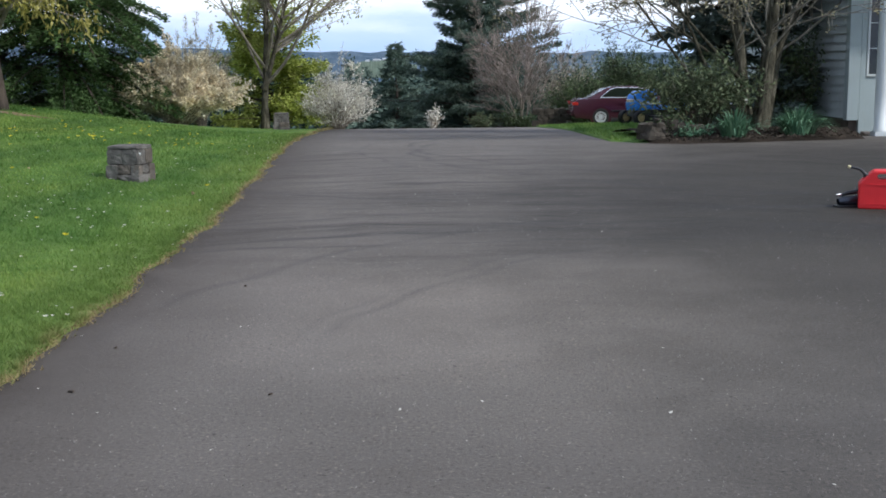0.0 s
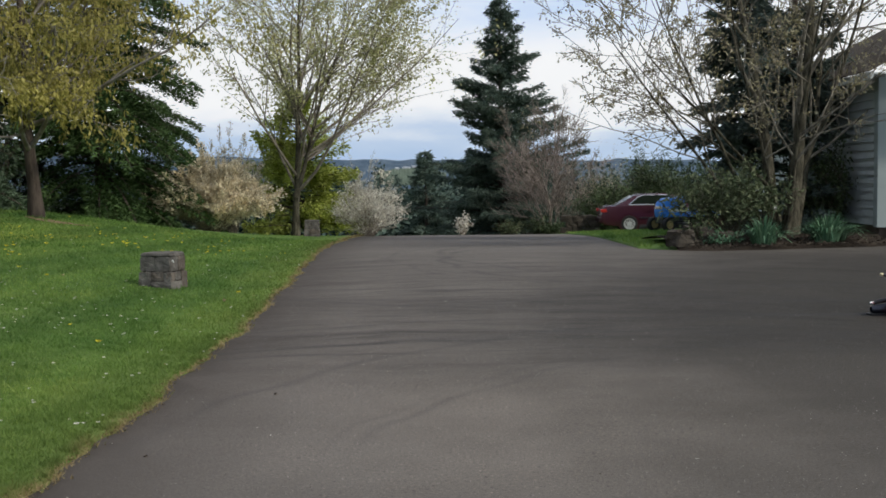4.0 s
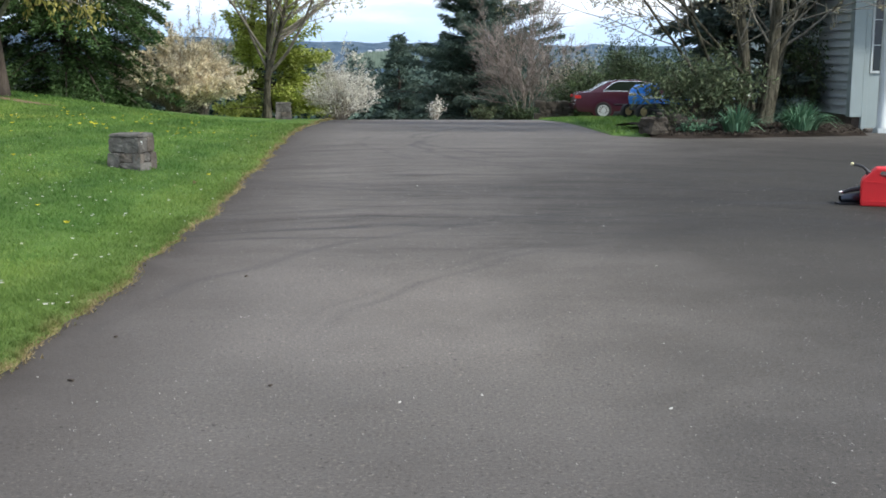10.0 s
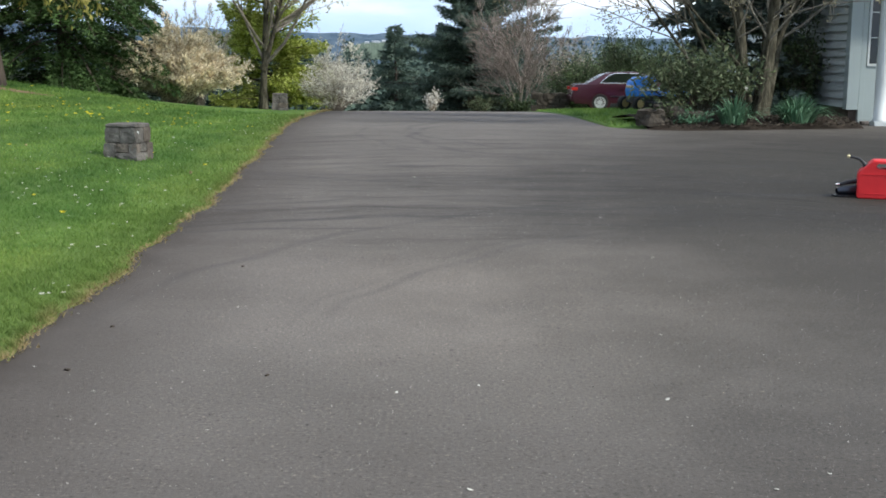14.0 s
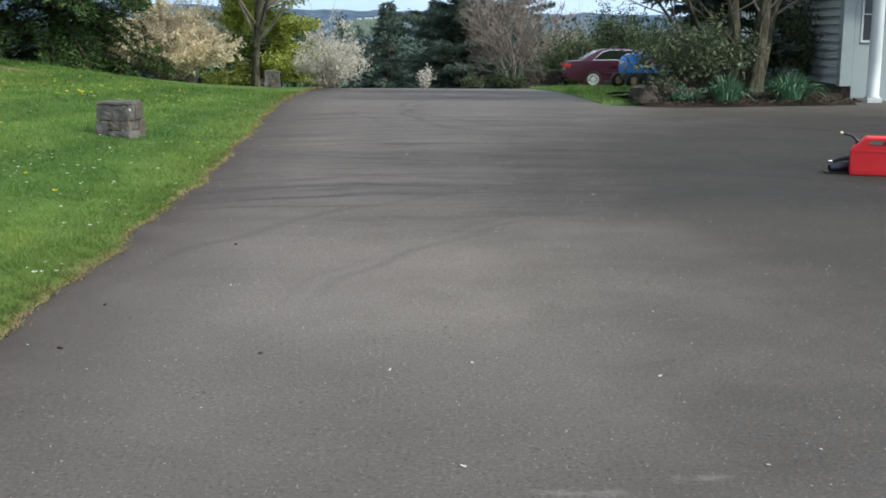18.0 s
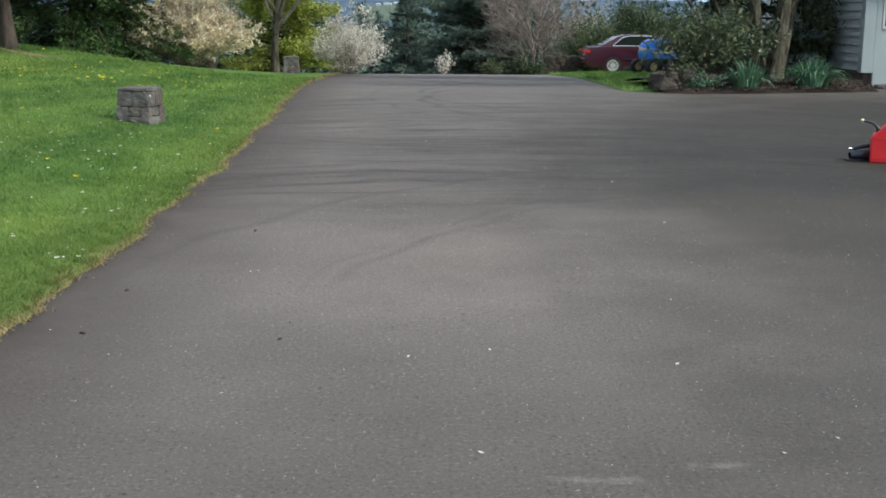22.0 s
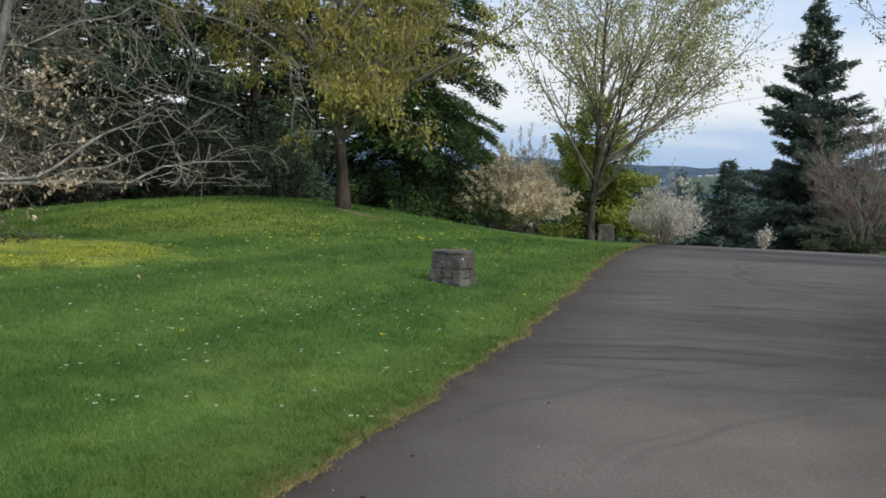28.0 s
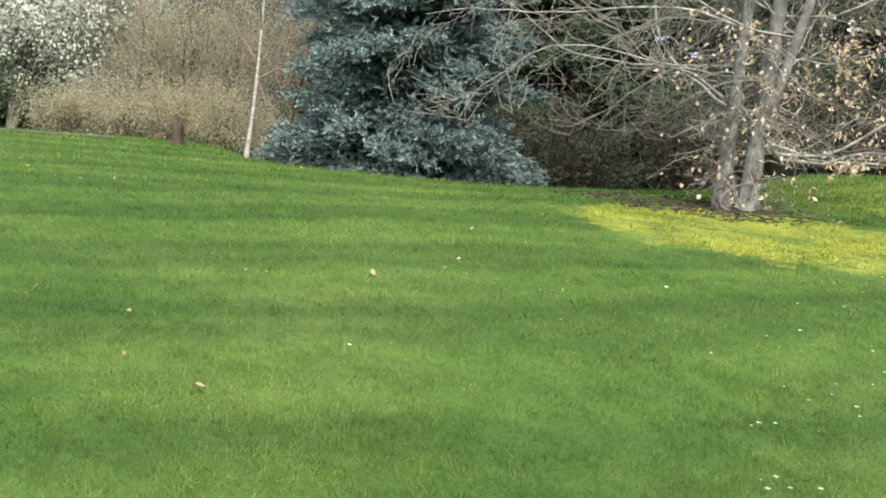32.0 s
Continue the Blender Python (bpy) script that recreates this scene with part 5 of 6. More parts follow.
M_CARPAINT = mat_plain("maroon_car_paint", (0.050, 0.013, 0.022), 0.18, 0.6, 0.15, 0.06)
M_CHROME = mat_plain("bright_metal", (0.62, 0.63, 0.65), 0.25, 0.5, 0.9, 0.05)
M_ALLOY = mat_plain("painted_alloy", (0.50, 0.51, 0.52), 0.4, 0.5, 0.2, 0.05)
M_RUBBER = mat_plain("black_rubber", (0.018, 0.018, 0.019), 0.8, 0.3)
M_BLACK = mat_plain("black_plastic", (0.022, 0.023, 0.026), 0.4, 0.4)
M_LIGHT_RED = mat_plain("red_lamp_glass", (0.42, 0.025, 0.018), 0.15, 0.6)
M_BLUE_PAINT = mat_plain("blue_tractor_paint", (0.014, 0.19, 0.66), 0.3, 0.5, 0.0, 0.1)
M_YELLOW_HUB = mat_plain("dusty_cream_rim", (0.42, 0.33, 0.17), 0.6, 0.3)
M_CAN = mat_plain("red_moulded_plastic", (0.62, 0.020, 0.024), 0.5, 0.35, 0.0, 0.08, 4.0)
M_TIP = mat_plain("pale_yellow_plastic", (0.68, 0.62, 0.36), 0.5)
M_STEEL = mat_plain("dark_steel", (0.05, 0.056, 0.072), 0.3, 0.5, 0.7, 0.2)


def box(bm, x0, y0, z0, x1, y1, z1):
    r = bmesh.ops.create_cube(bm, size=1, matrix=Matrix.Translation(((x0 + x1) / 2, (y0 + y1) / 2, (z0 + z1) / 2)) @ Matrix.Diagonal((x1 - x0, y1 - y0, z1 - z0, 1)))
    return r["verts"]


def box_part(name, dims, mat, parent, label="", bevel=0.0):
    bm = bmesh.new()
    box(bm, *dims)
    if bevel:
        bmesh.ops.bevel(bm, geom=list(bm.edges), offset=bevel, segments=2, affect="EDGES", profile=0.6)
    return part(name, bm, mat, parent, label)


def rock_mesh(rng, sx, sy, sz, rough=0.14, cuts=2):
    """A rough stone: a bevelled block with its faces knocked about."""
    bm = bmesh.new()
    box(bm, -sx / 2, -sy / 2, -sz / 2, sx / 2, sy / 2, sz / 2)
    bmesh.ops.subdivide_edges(bm, edges=list(bm.edges), cuts=cuts, use_grid_fill=True)
    seed = Vector(rng.uniform(-50, 50, 3))
    m = min(sx, sy, sz)
    for v in bm.verts:
        p = v.co
        k = Vector((p.x / sx, p.y / sy, p.z / sz)) * 2
        over = max(0.0, k.length - 1.25)
        v.co = p * (1 - 0.16 * over) + noise.noise_vector(p * (1.6 / m) + seed) * rough * m + noise.noise_vector(p * (5 / m) + seed) * rough * 0.3 * m
    return bm


rk = np.random.default_rng(3)


def stone_post(place, turn, w, h, label):
    """A short tapered post of rubble stones round a mortared core."""
    ob = thing("stone_post", place, label, "stone post", "stone posts beside the drive", turn=turn)
    bm = bmesh.new()
    box(bm, -w * 0.46, -w * 0.46, -0.05, w * 0.46, w * 0.46, h * 0.93)
    for v in bm.verts:
        if v.co.z > 0:
            v.co.x *= 0.85
            v.co.y *= 0.85
    part("core", bm, M_MORTAR, ob)
    # courses of each face: from, to, foot, head, as shares of the width and height
    layout = ((-0.5, -0.03, 0.47, 0.90), (-0.02, 0.49, 0.46, 0.90), (-0.5, -0.14, -0.08, 0.455), (-0.13, 0.24, 0.20, 0.45), (0.25, 0.5, 0.17, 0.45), (-0.13, 0.5, -0.08, 0.185))
    for face in range(4):
        for a, b, lo, hi in layout:
            if face % 2:
                a, b = -b, -a
            mid = (lo + hi) / 2
            taper = 1.03 - 0.17 * mid
            bm = rock_mesh(rk, (b - a) * w * 1.0 * taper, w * 0.16, (hi - lo) * h * 0.98, 0.15, 3)
            bm.transform(Matrix.Rotation(face * math.pi / 2, 4, "Z") @ Matrix.Translation(((a + b) / 2 * w * taper, -w * 0.425 * taper, mid * h)))
            for f in bm.faces:
                f.smooth = False
            part("stone", bm, M_STONE_A if rk.uniform() < 0.6 else M_STONE_B, ob)
    bm = rock_mesh(rk, w * 0.93, w * 0.93, h * 0.12, 0.16, 3)
    bm.transform(Matrix.Translation((0, 0, h * 0.945)))
    part("top_stone", bm, M_STONE_A, ob)
    bm = rock_mesh(rk, 0.02, 0.05, 0.10, 0.1, 1)
    bm.transform(Matrix.Translation((w * 0.445, -w * 0.33, h * 0.70)))
    part("reflector", bm, M_TRIM, ob, "small white plate on a side stone")
    return ob


stone_post(on_lawn(15.25, 14.4), -12, 0.43, 0.42, "squat rubble-stone post standing in the mown grass")
stone_post(on_lawn(7.95, 36.5), 8, 0.50, 0.52, "squat rubble-stone post beside the young tree")

# rough rocks that hold the bed, and a low wall near the car
for x, y, sx, sy, sz, tr, m in ((4.17, 22.95, 0.40, 0.5, 0.30, 24, M_ROCK_DARK), (4.60, 23.15, 0.58, 0.5, 0.36, -8, M_ROCK_DARK), (5.02, 23.2, 0.42, 0.4, 0.22, 20, M_ROCK_DARK), (5.46, 23.2, 0.36, 0.3, 0.16, 5, M_ROCK_DARK)):
    bm = rock_mesh(rk, sx, sy, sz, 0.26, 3)
    ob = part("rock", bm, m)
    ob.matrix_basis = pose(x, y, bed_z(x, y) + sz * 0.36, 0, 0, tr)
    tagged(ob, "rough dark rock edging the planting bed", "rock", "rocks round the bed")
wall_ob = thing("low_wall", (4.1, 43.6, float(verge_z(4.1, 43.6))), "low dark dry-stone wall beside the parked car", "wall")
for row in range(3):
    for k in range(3):
        bm = rock_mesh(rk, 0.42, 0.34, 0.23, 0.16, 2)
        bm.transform(Matrix.Translation((-0.5 + 0.43 * k + 0.2 * (row % 2), 0, 0.09 + 0.225 * row)))
        part("stone", bm, M_ROCK_DARK, wall_ob)


# ---- house ----
HX, HY, HZ = 9.0, 25.6, float(drive_z(25.6)) + 0.03
house = thing("house", (HX, HY, HZ), "grey clapboard house with pale corner boards and a white column", "house")
box_part("foundation", (0.05, 0.06, -0.25, 9.0, 11.0, 0.34), M_CONCRETE, house)
box_part("wall", (0.06, 0.08, 0.34, 8.96, 10.96, 3.62), M_SIDING, house)
step = 0.187
for k in range(18):                      # clapboards on the side wall
    z = 0.34 + k * step
    bm = bmesh.new()
    vs_ = box(bm, 0.0, 0.20, z, 0.05, 11.0, z + step + 0.012)
    for v in vs_:
        v.co.x += 0.034 if v.co.z > z + 0.1 else 0.0
        v.co.x -= 0.030 if v.co.z < z + 0.1 and v.co.x < 0.02 else 0.0
    part("clapboard", bm, M_SIDING, house)
box_part("corner_board", (-0.035, -0.005, 0.30, 0.055, 0.20, 3.6), M_TRIM_SHADED, house, "white corner board toned down for shade", 0.006)
box_part("corner_board", (-0.035, -0.05, 0.30, 0.22, 0.0, 3.6), M_TRIM_SHADED, house, "white corner board toned down for shade", 0.006)
box_part("pilaster", (0.23, -0.03, -0.02, 0.345, 0.08, 3.6), M_TRIM_SHADED, house, "flat white pilaster toned grey for shade", 0.006)
box_part("front_panel", (0.355, 0.0, -0.02, 6.0, 0.07, 3.6), M_TRIM_SHADED, house)
side = part("window", bmesh.new(), M_TRIM, house)
for nm, dims, m in (("window_frame", (0.37, -0.03, 1.26, 0.415, 0.0, 3.0), M_TRIM), ("window_frame", (0.61, -0.03, 1.26, 0.655, 0.0, 3.0), M_TRIM), ("window_frame", (0.415, -0.03, 1.26, 0.61, 0.0, 1.31), M_TRIM), ("window_frame", (0.415, -0.03, 2.955, 0.61, 0.0, 3.0), M_TRIM), ("pane", (0.415, -0.012, 1.31, 0.61, -0.004, 1.86), M_GLASS_DARK), ("pane", (0.415, -0.012, 1.88, 0.61, -0.004, 2.41), M_GLASS_DARK), ("pane", (0.415, -0.012, 2.43, 0.61, -0.004, 2.955), M_GLASS_DARK), ("glazing_bar", (0.415, -0.022, 1.86, 0.61, -0.003, 1.88), M_TRIM), ("glazing_bar", (0.415, -0.022, 2.41, 0.61, -0.003, 2.43), M_TRIM)):
    box_part(nm, dims, m, side)
col = part("column", bmesh.new(), M_TRIM, house)
zs = np.array((0.08, 0.12, 0.13, 0.9, 2.0, 3.1, 3.3))
rs_ = np.array((0.16, 0.16, 0.135, 0.135, 0.13, 0.122, 0.12))
part("shaft", mesh_of("shaft", *tubes([(np.stack([np.full(7, 0.50), np.full(7, -0.62), zs], 1), rs_)], 24), M_TRIM, True), parent=col)
box_part("base_block", (0.34, -0.78, -0.02, 0.66, -0.46, 0.08), M_TRIM, col, "", 0.01)
box_part("cap", (0.32, -0.80, 3.3, 0.68, -0.44, 3.42), M_TRIM, col, "", 0.01)
box_part("porch_beam", (0.40, -0.86, 3.42, 8.96, -0.40, 3.64), M_TRIM, house, "white porch beam")
box_part("door_step", (0.25, -0.36, -0.02, 0.72, -0.10, 0.06), M_ROCK, house, "flat stone step", 0.02)
box_part("fascia", (-0.52, -0.95, 3.50, -0.46, 11.3, 3.66), M_TRIM, house, "pale eaves board")
box_part("soffit", (-0.46, -0.95, 3.60, 0.06, 11.3, 3.63), M_TRIM, house)
roof = part("roof", bmesh.new(), M_SHINGLE, house, "brown shingled roof")
for k in range(26):                      # courses of shingles, from the eaves up
    x0 = -0.56 + k * 0.19
    z0 = 3.66 + k * 0.19 * 0.5
    bm = bmesh.new()
    vs_ = box(bm, x0, -1.0, z0, x0 + 0.22, 11.35, z0 + 0.03)
    for v in vs_:
        if v.co.x > x0 + 0.1:
            v.co.z += 0.22 * 0.5
    part("shingle_course", bm, M_SHINGLE, roof)
box_part("gable", (0.05, -0.05, 3.6, 8.9, 0.0, 3.7), M_TRIM, house)


# ---- parked car ----
def prism(profile, y0, y1, inset=0.0, top=None):
    """Extrudes a side profile across; points above top lean inwards by inset."""
    bm = bmesh.new()
    rows = []
    for y, s in ((y0, 1), (y1, -1)):
        rows.append([bm.verts.new((x, y + (s * inset * max(0.0, (z - top)) if top is not None else 0), z)) for x, z in profile])
    n = len(profile)
    for k in range(n):
        bm.faces.new((rows[0][k], rows[0][(k + 1) % n], rows[1][(k + 1) % n], rows[1][k]))
    bm.faces.new(rows[0][::-1])
    bm.faces.new(rows[1])
    bmesh.ops.recalc_face_normals(bm, faces=list(bm.faces))
    return bm


def rounded(bm, offset, segments=3):
    bmesh.ops.bevel(bm, geom=list(bm.edges), offset=offset, segments=segments, affect="EDGES", profile=0.6)
    for f in bm.faces:
        f.smooth = True
    return bm


def disc(bm, r0, r1, y0, y1, n=24):
    """A ring of rectangular section round the y axis."""
    v = [[bm.verts.new((r * math.cos(a), y, r * math.sin(a))) for r, y in ((r0, y0), (r1, y0), (r1, y1), (r0, y1))] for a in np.linspace(0, 2 * np.pi, n, endpoint=False)]
    for k in range(n):
        p, q = v[k], v[(k + 1) % n]
        for j in range(4):
            bm.faces.new((p[j], p[(j + 1) % 4], q[(j + 1) % 4], q[j]))
    bmesh.ops.recalc_face_normals(bm, faces=list(bm.faces))
    return bm


def wheel_on(parent, x, y, r, width, rim_mat, spokes=8, rim=0.62):
    w = part("wheel", bmesh.new(), M_RUBBER, parent)
    w.location = (x, y, r)
    bm = disc(bmesh.new(), r * rim, r, -width / 2, width / 2)
    part("tyre", rounded(bm, 0.02, 2), M_RUBBER, w)
    bm = disc(bmesh.new(), r * 0.02, r * rim * 1.01, -width * 0.30, width * 0.30)
    for k in range(spokes):
        a = 2 * np.pi * k / spokes
        vs_ = box(bm, r * 0.14, -width * 0.44, -r * 0.045, r * rim * 0.92, -width * 0.3, r * 0.045)
        for v in vs_:
            v.co.z *= 0.5 + 1.1 * v.co.x / (r * rim)
        bmesh.ops.rotate(bm, verts=vs_, cent=(0, 0, 0), matrix=Matrix.Rotation(a, 3, "Y"))
    disc(bm, r * 0.01, r * 0.26, -width * 0.47, -width * 0.3, 16)
    disc(bm, r * rim * 0.84, r * rim, -width * 0.48, -width * 0.28)
    part("rim", bm, rim_mat, w)
    return w


CAR = (4.72, 42.6, float(verge_z(5, 42.6)))
car = thing("parked_car", CAR, "parked maroon saloon car with bright window trim", "car")
body_pts = ((0.02, 0.42), (0.0, 0.62), (0.06, 0.86), (0.18, 0.955), (0.80, 0.985), (2.9, 0.965), (3.5, 0.93), (4.2, 0.84), (4.42, 0.70), (4.46, 0.45), (4.40, 0.26), (3.95, 0.20), (1.45, 0.20), (0.60, 0.22), (0.10, 0.27))
part("body", rounded(prism(body_pts, -0.84, 0.84, 0.12, 0.6), 0.035), M_CARPAINT, car)
cabin = ((0.50, 0.95), (0.72, 1.06), (1.20, 1.32), (1.50, 1.39), (2.35, 1.40), (2.62, 1.35), (3.30, 0.95))
part("cabin", rounded(prism(cabin, -0.76, 0.76, 0.42, 0.95), 0.03), M_CARPAINT, car)
glass_side = ((1.02, 1.0), (1.34, 1.27), (1.56, 1.345), (2.33, 1.345), (2.56, 1.30), (3.05, 1.0))
for y0, y1 in ((-0.772, -0.735), (0.735, 0.772)):
    part("side_glass", prism(glass_side, y0, y1, 0.40, 0.95), M_GLASS_DARK, car)
for (xa, za), (xb, zb) in zip(glass_side, glass_side[1:] + glass_side[:1]):
    for sgn in (-1, 1):
        ya, yb = [sgn * (0.778 - 0.40 * max(0, z - 0.95)) for z in (za, zb)]
        path = (np.array(((xa, ya, za), (xb, yb, zb))), np.array((0.020, 0.020)))
        part("window_trim", mesh_of("window_trim", *tubes([path], 6), M_CHROME), parent=car)
box_part("door_pillar", (1.98, -0.80, 0.98, 2.05, -0.60, 1.36), M_BLACK, car)
rear = ((0.58, 1.0), (0.76, 1.085), (1.18, 1.315), (1.22, 1.30), (0.80, 1.06), (0.64, 0.985))
part("rear_glass", prism(rear, -0.60, 0.60), M_GLASS_DARK, car)
for y0 in (-0.845, 0.60):
    box_part("tail_lamp", (-0.015, y0, 0.74, 0.20, y0 + 0.24, 0.85), M_LIGHT_RED, car, "", 0.015)
box_part("bumper", (-0.05, -0.82, 0.36, 0.22, 0.82, 0.56), M_CARPAINT, car, "", 0.03)
box_part("side_moulding", (1.4, -0.862, 0.52, 3.2, -0.83, 0.55), M_BLACK, car, "", 0.008)
box_part("sill", (1.35, -0.845, 0.17, 3.3, -0.78, 0.28), M_BLACK, car, "", 0.01)
box_part("door_handle", (1.75, -0.872, 0.80, 1.90, -0.84, 0.84), M_CARPAINT, car, "", 0.008)
for x in (1.02, 3.66):
    bm = disc(bmesh.new(), 0.30, 0.385, -0.022, 0.02, 28)
    bm.transform(Matrix.Translation((x, -0.84, 0.32)))
    part("wheel_arch", bm, M_CARPAINT, car)
    for y in (-0.77, 0.77):
        wheel_on(car, x, y, 0.31, 0.19, M_ALLOY, 12, 0.66)

# ---- lawn tractor ----
tractor = thing("lawn_tractor", (6.36, 37.6, float(verge_z(6.3, 37.6))), "blue lawn tractor with cream wheel rims on the grass", "tractor", turn=28)
hood = ((-0.26, 0.46), (-0.30, 0.66), (-0.26, 0.94), (-0.08, 1.08), (0.62, 1.12), (0.66, 0.54), (0.30, 0.46))
part("hood", rounded(prism(hood, -0.26, 0.26, 0.25, 0.7), 0.03), M_BLUE_PAINT, tractor)
box_part("headlamp", (-0.31, -0.20, 0.72, -0.23, 0.20, 0.82), M_CHROME, tractor, "", 0.015)
box_part("side_stripe", (-0.1, -0.272, 0.64, 0.45, -0.255, 0.72), M_TRIM, tractor)
fender = ((0.72, 0.46), (0.82, 0.62), (1.05, 0.70), (1.75, 0.70), (1.92, 0.56), (1.9, 0.44))
part("fender", rounded(prism(fender, -0.46, 0.46), 0.03), M_BLUE_PAINT, tractor)
seat = ((1.02, 0.72), (1.06, 0.80), (1.45, 0.80), (1.52, 1.16), (1.62, 1.16), (1.58, 0.72))
part("seat", rounded(prism(seat, -0.22, 0.22), 0.03), M_BLACK, tractor)
box_part("mower_deck", (0.25, -0.52, 0.10, 1.02, 0.52, 0.28), M_BLACK, tractor, "", 0.03)
box_part("chassis", (-0.30, -0.18, 0.26, 1.85, 0.18, 0.46), M_BLACK, tractor, "", 0.02)
part("steering_column", mesh_of("steering_column", *tubes([(np.array(((0.66, 0, 0.95), (0.84, 0, 1.12))), np.array((0.03, 0.025)))], 8), M_BLACK), parent=tractor)
bm = disc(bmesh.new(), 0.15, 0.18, -0.015, 0.015)
bm.transform(Matrix.Translation((0.86, 0, 1.14)) @ Matrix.Rotation(radians(90), 4, "X") @ Matrix.Rotation(radians(40), 4, "Y"))
part("steering_wheel", bm, M_BLACK, tractor)
for x, r, wd in ((-0.20, 0.23, 0.16), (1.48, 0.30, 0.24)):
    for y in (-0.40, 0.40):
        wheel_on(tractor, x, y, r, wd, M_YELLOW_HUB, 5, 0.58)

# ---- fuel can and the tool beside it ----
can = thing("fuel_can", (4.31, 11.20, float(drive_z(11.2))), "red plastic fuel can with a black spout on the asphalt", "fuel can", turn=-18)
prof = ((-0.215, 0.0), (-0.22, 0.02), (-0.22, 0.235), (-0.205, 0.265), (-0.095, 0.365), (-0.075, 0.375), (0.165, 0.375), (0.20, 0.345), (0.215, 0.30), (0.22, 0.02), (0.21, 0.0))
bm = prism(prof, -0.13, 0.13)
bmesh.ops.bevel(bm, geom=[e for e in bm.edges], offset=0.016, segments=3, affect="EDGES", profile=0.6)
for f in bm.faces:
    f.smooth = f.calc_area() < 0.006
body_can = part("body", bm, M_CAN, can)
cut = bpy.data.meshes.new("grip_hole")
bm = bmesh.new()
box(bm, -0.055, -0.3, 0.292, 0.095, 0.3, 0.346)
box(bm, 0.150, -0.3, 0.08, 0.198, 0.3, 0.205)
bmesh.ops.bevel(bm, geom=list(bm.edges), offset=0.012, segments=2, affect="EDGES")
hole_tool = bm
hole_tool.to_mesh(cut)
hole_tool.free()
tool = bpy.data.objects.new("grip_hole", cut)
tool.matrix_world = can.matrix_basis
scene.collection.objects.link(tool)
mod = body_can.modifiers.new("grip", "BOOLEAN")
mod.operation, mod.object, mod.solver = "DIFFERENCE", tool, "EXACT"
bpy.context.view_layer.update()
dg = bpy.context.evaluated_depsgraph_get()
carved = bpy.data.meshes.new_from_object(body_can.evaluated_get(dg))
body_can.modifiers.clear()
body_can.data = carved
bpy.data.objects.remove(tool)
for z in (0.045, 0.235):
    box_part("rib", (-0.20, -0.133, z, 0.14, -0.129, z + 0.010), M_CAN, can, "", 0.002)
p = np.array(((-0.150, 0, 0.315), (-0.175, 0, 0.345), (-0.205, 0, 0.375), (-0.25, 0, 0.388), (-0.30, 0, 0.398)))
spout = part("spout", mesh_of("spout", *tubes([(p, np.array((0.022, 0.016, 0.013, 0.012, 0.011)))], 10), M_BLACK, True), parent=can, label="bent black spout")
p = np.array(((-0.298, 0, 0.397), (-0.310, 0, 0.4005), (-0.325, 0, 0.404)))
part("spout_tip", mesh_of("spout_tip", *tubes([(p, np.array((0.015, 0.018, 0.012)))], 10), M_TIP, True), parent=spout)
p = np.array(((-0.140, 0, 0.300), (-0.150, 0, 0.316), (-0.157, 0, 0.326)))
part("spout_collar", mesh_of("spout_collar", *tubes([(p, np.array((0.034, 0.034, 0.030)))], 14), M_BLACK, True), parent=can)

tool = thing("hand_tool", (4.03, 11.32, float(drive_z(11.3))), "dark steel hand tool lying beside the fuel can", "tool", turn=4)
p = np.array(((-0.11, 0, 0.052), (-0.05, 0, 0.058), (0.04, 0, 0.062), (0.12, 0, 0.066)))
part("barrel", mesh_of("barrel", *tubes([(p, np.array((0.034, 0.046, 0.05, 0.05)))], 14), M_STEEL, True), parent=tool)
p = np.array(((-0.07, 0.03, 0.115), (0.0, 0.03, 0.135), (0.12, 0.02, 0.155)))
part("grip", mesh_of("grip", *tubes([(p, np.array((0.016, 0.022, 0.026)))], 10), M_BLACK, True), parent=tool)
p = np.array(((-0.12, 0.02, 0.118), (-0.10, 0.025, 0.117), (-0.07, 0.03, 0.116)))
part("nozzle", mesh_of("nozzle", *tubes([(p, np.array((0.009, 0.013, 0.013)))], 10), M_CHROME, True), parent=tool, label="bright metal nozzle")
box_part("foot", (-0.14, -0.05, 0.0, 0.12, 0.05, 0.018), M_BLACK, tool, "", 0.005)


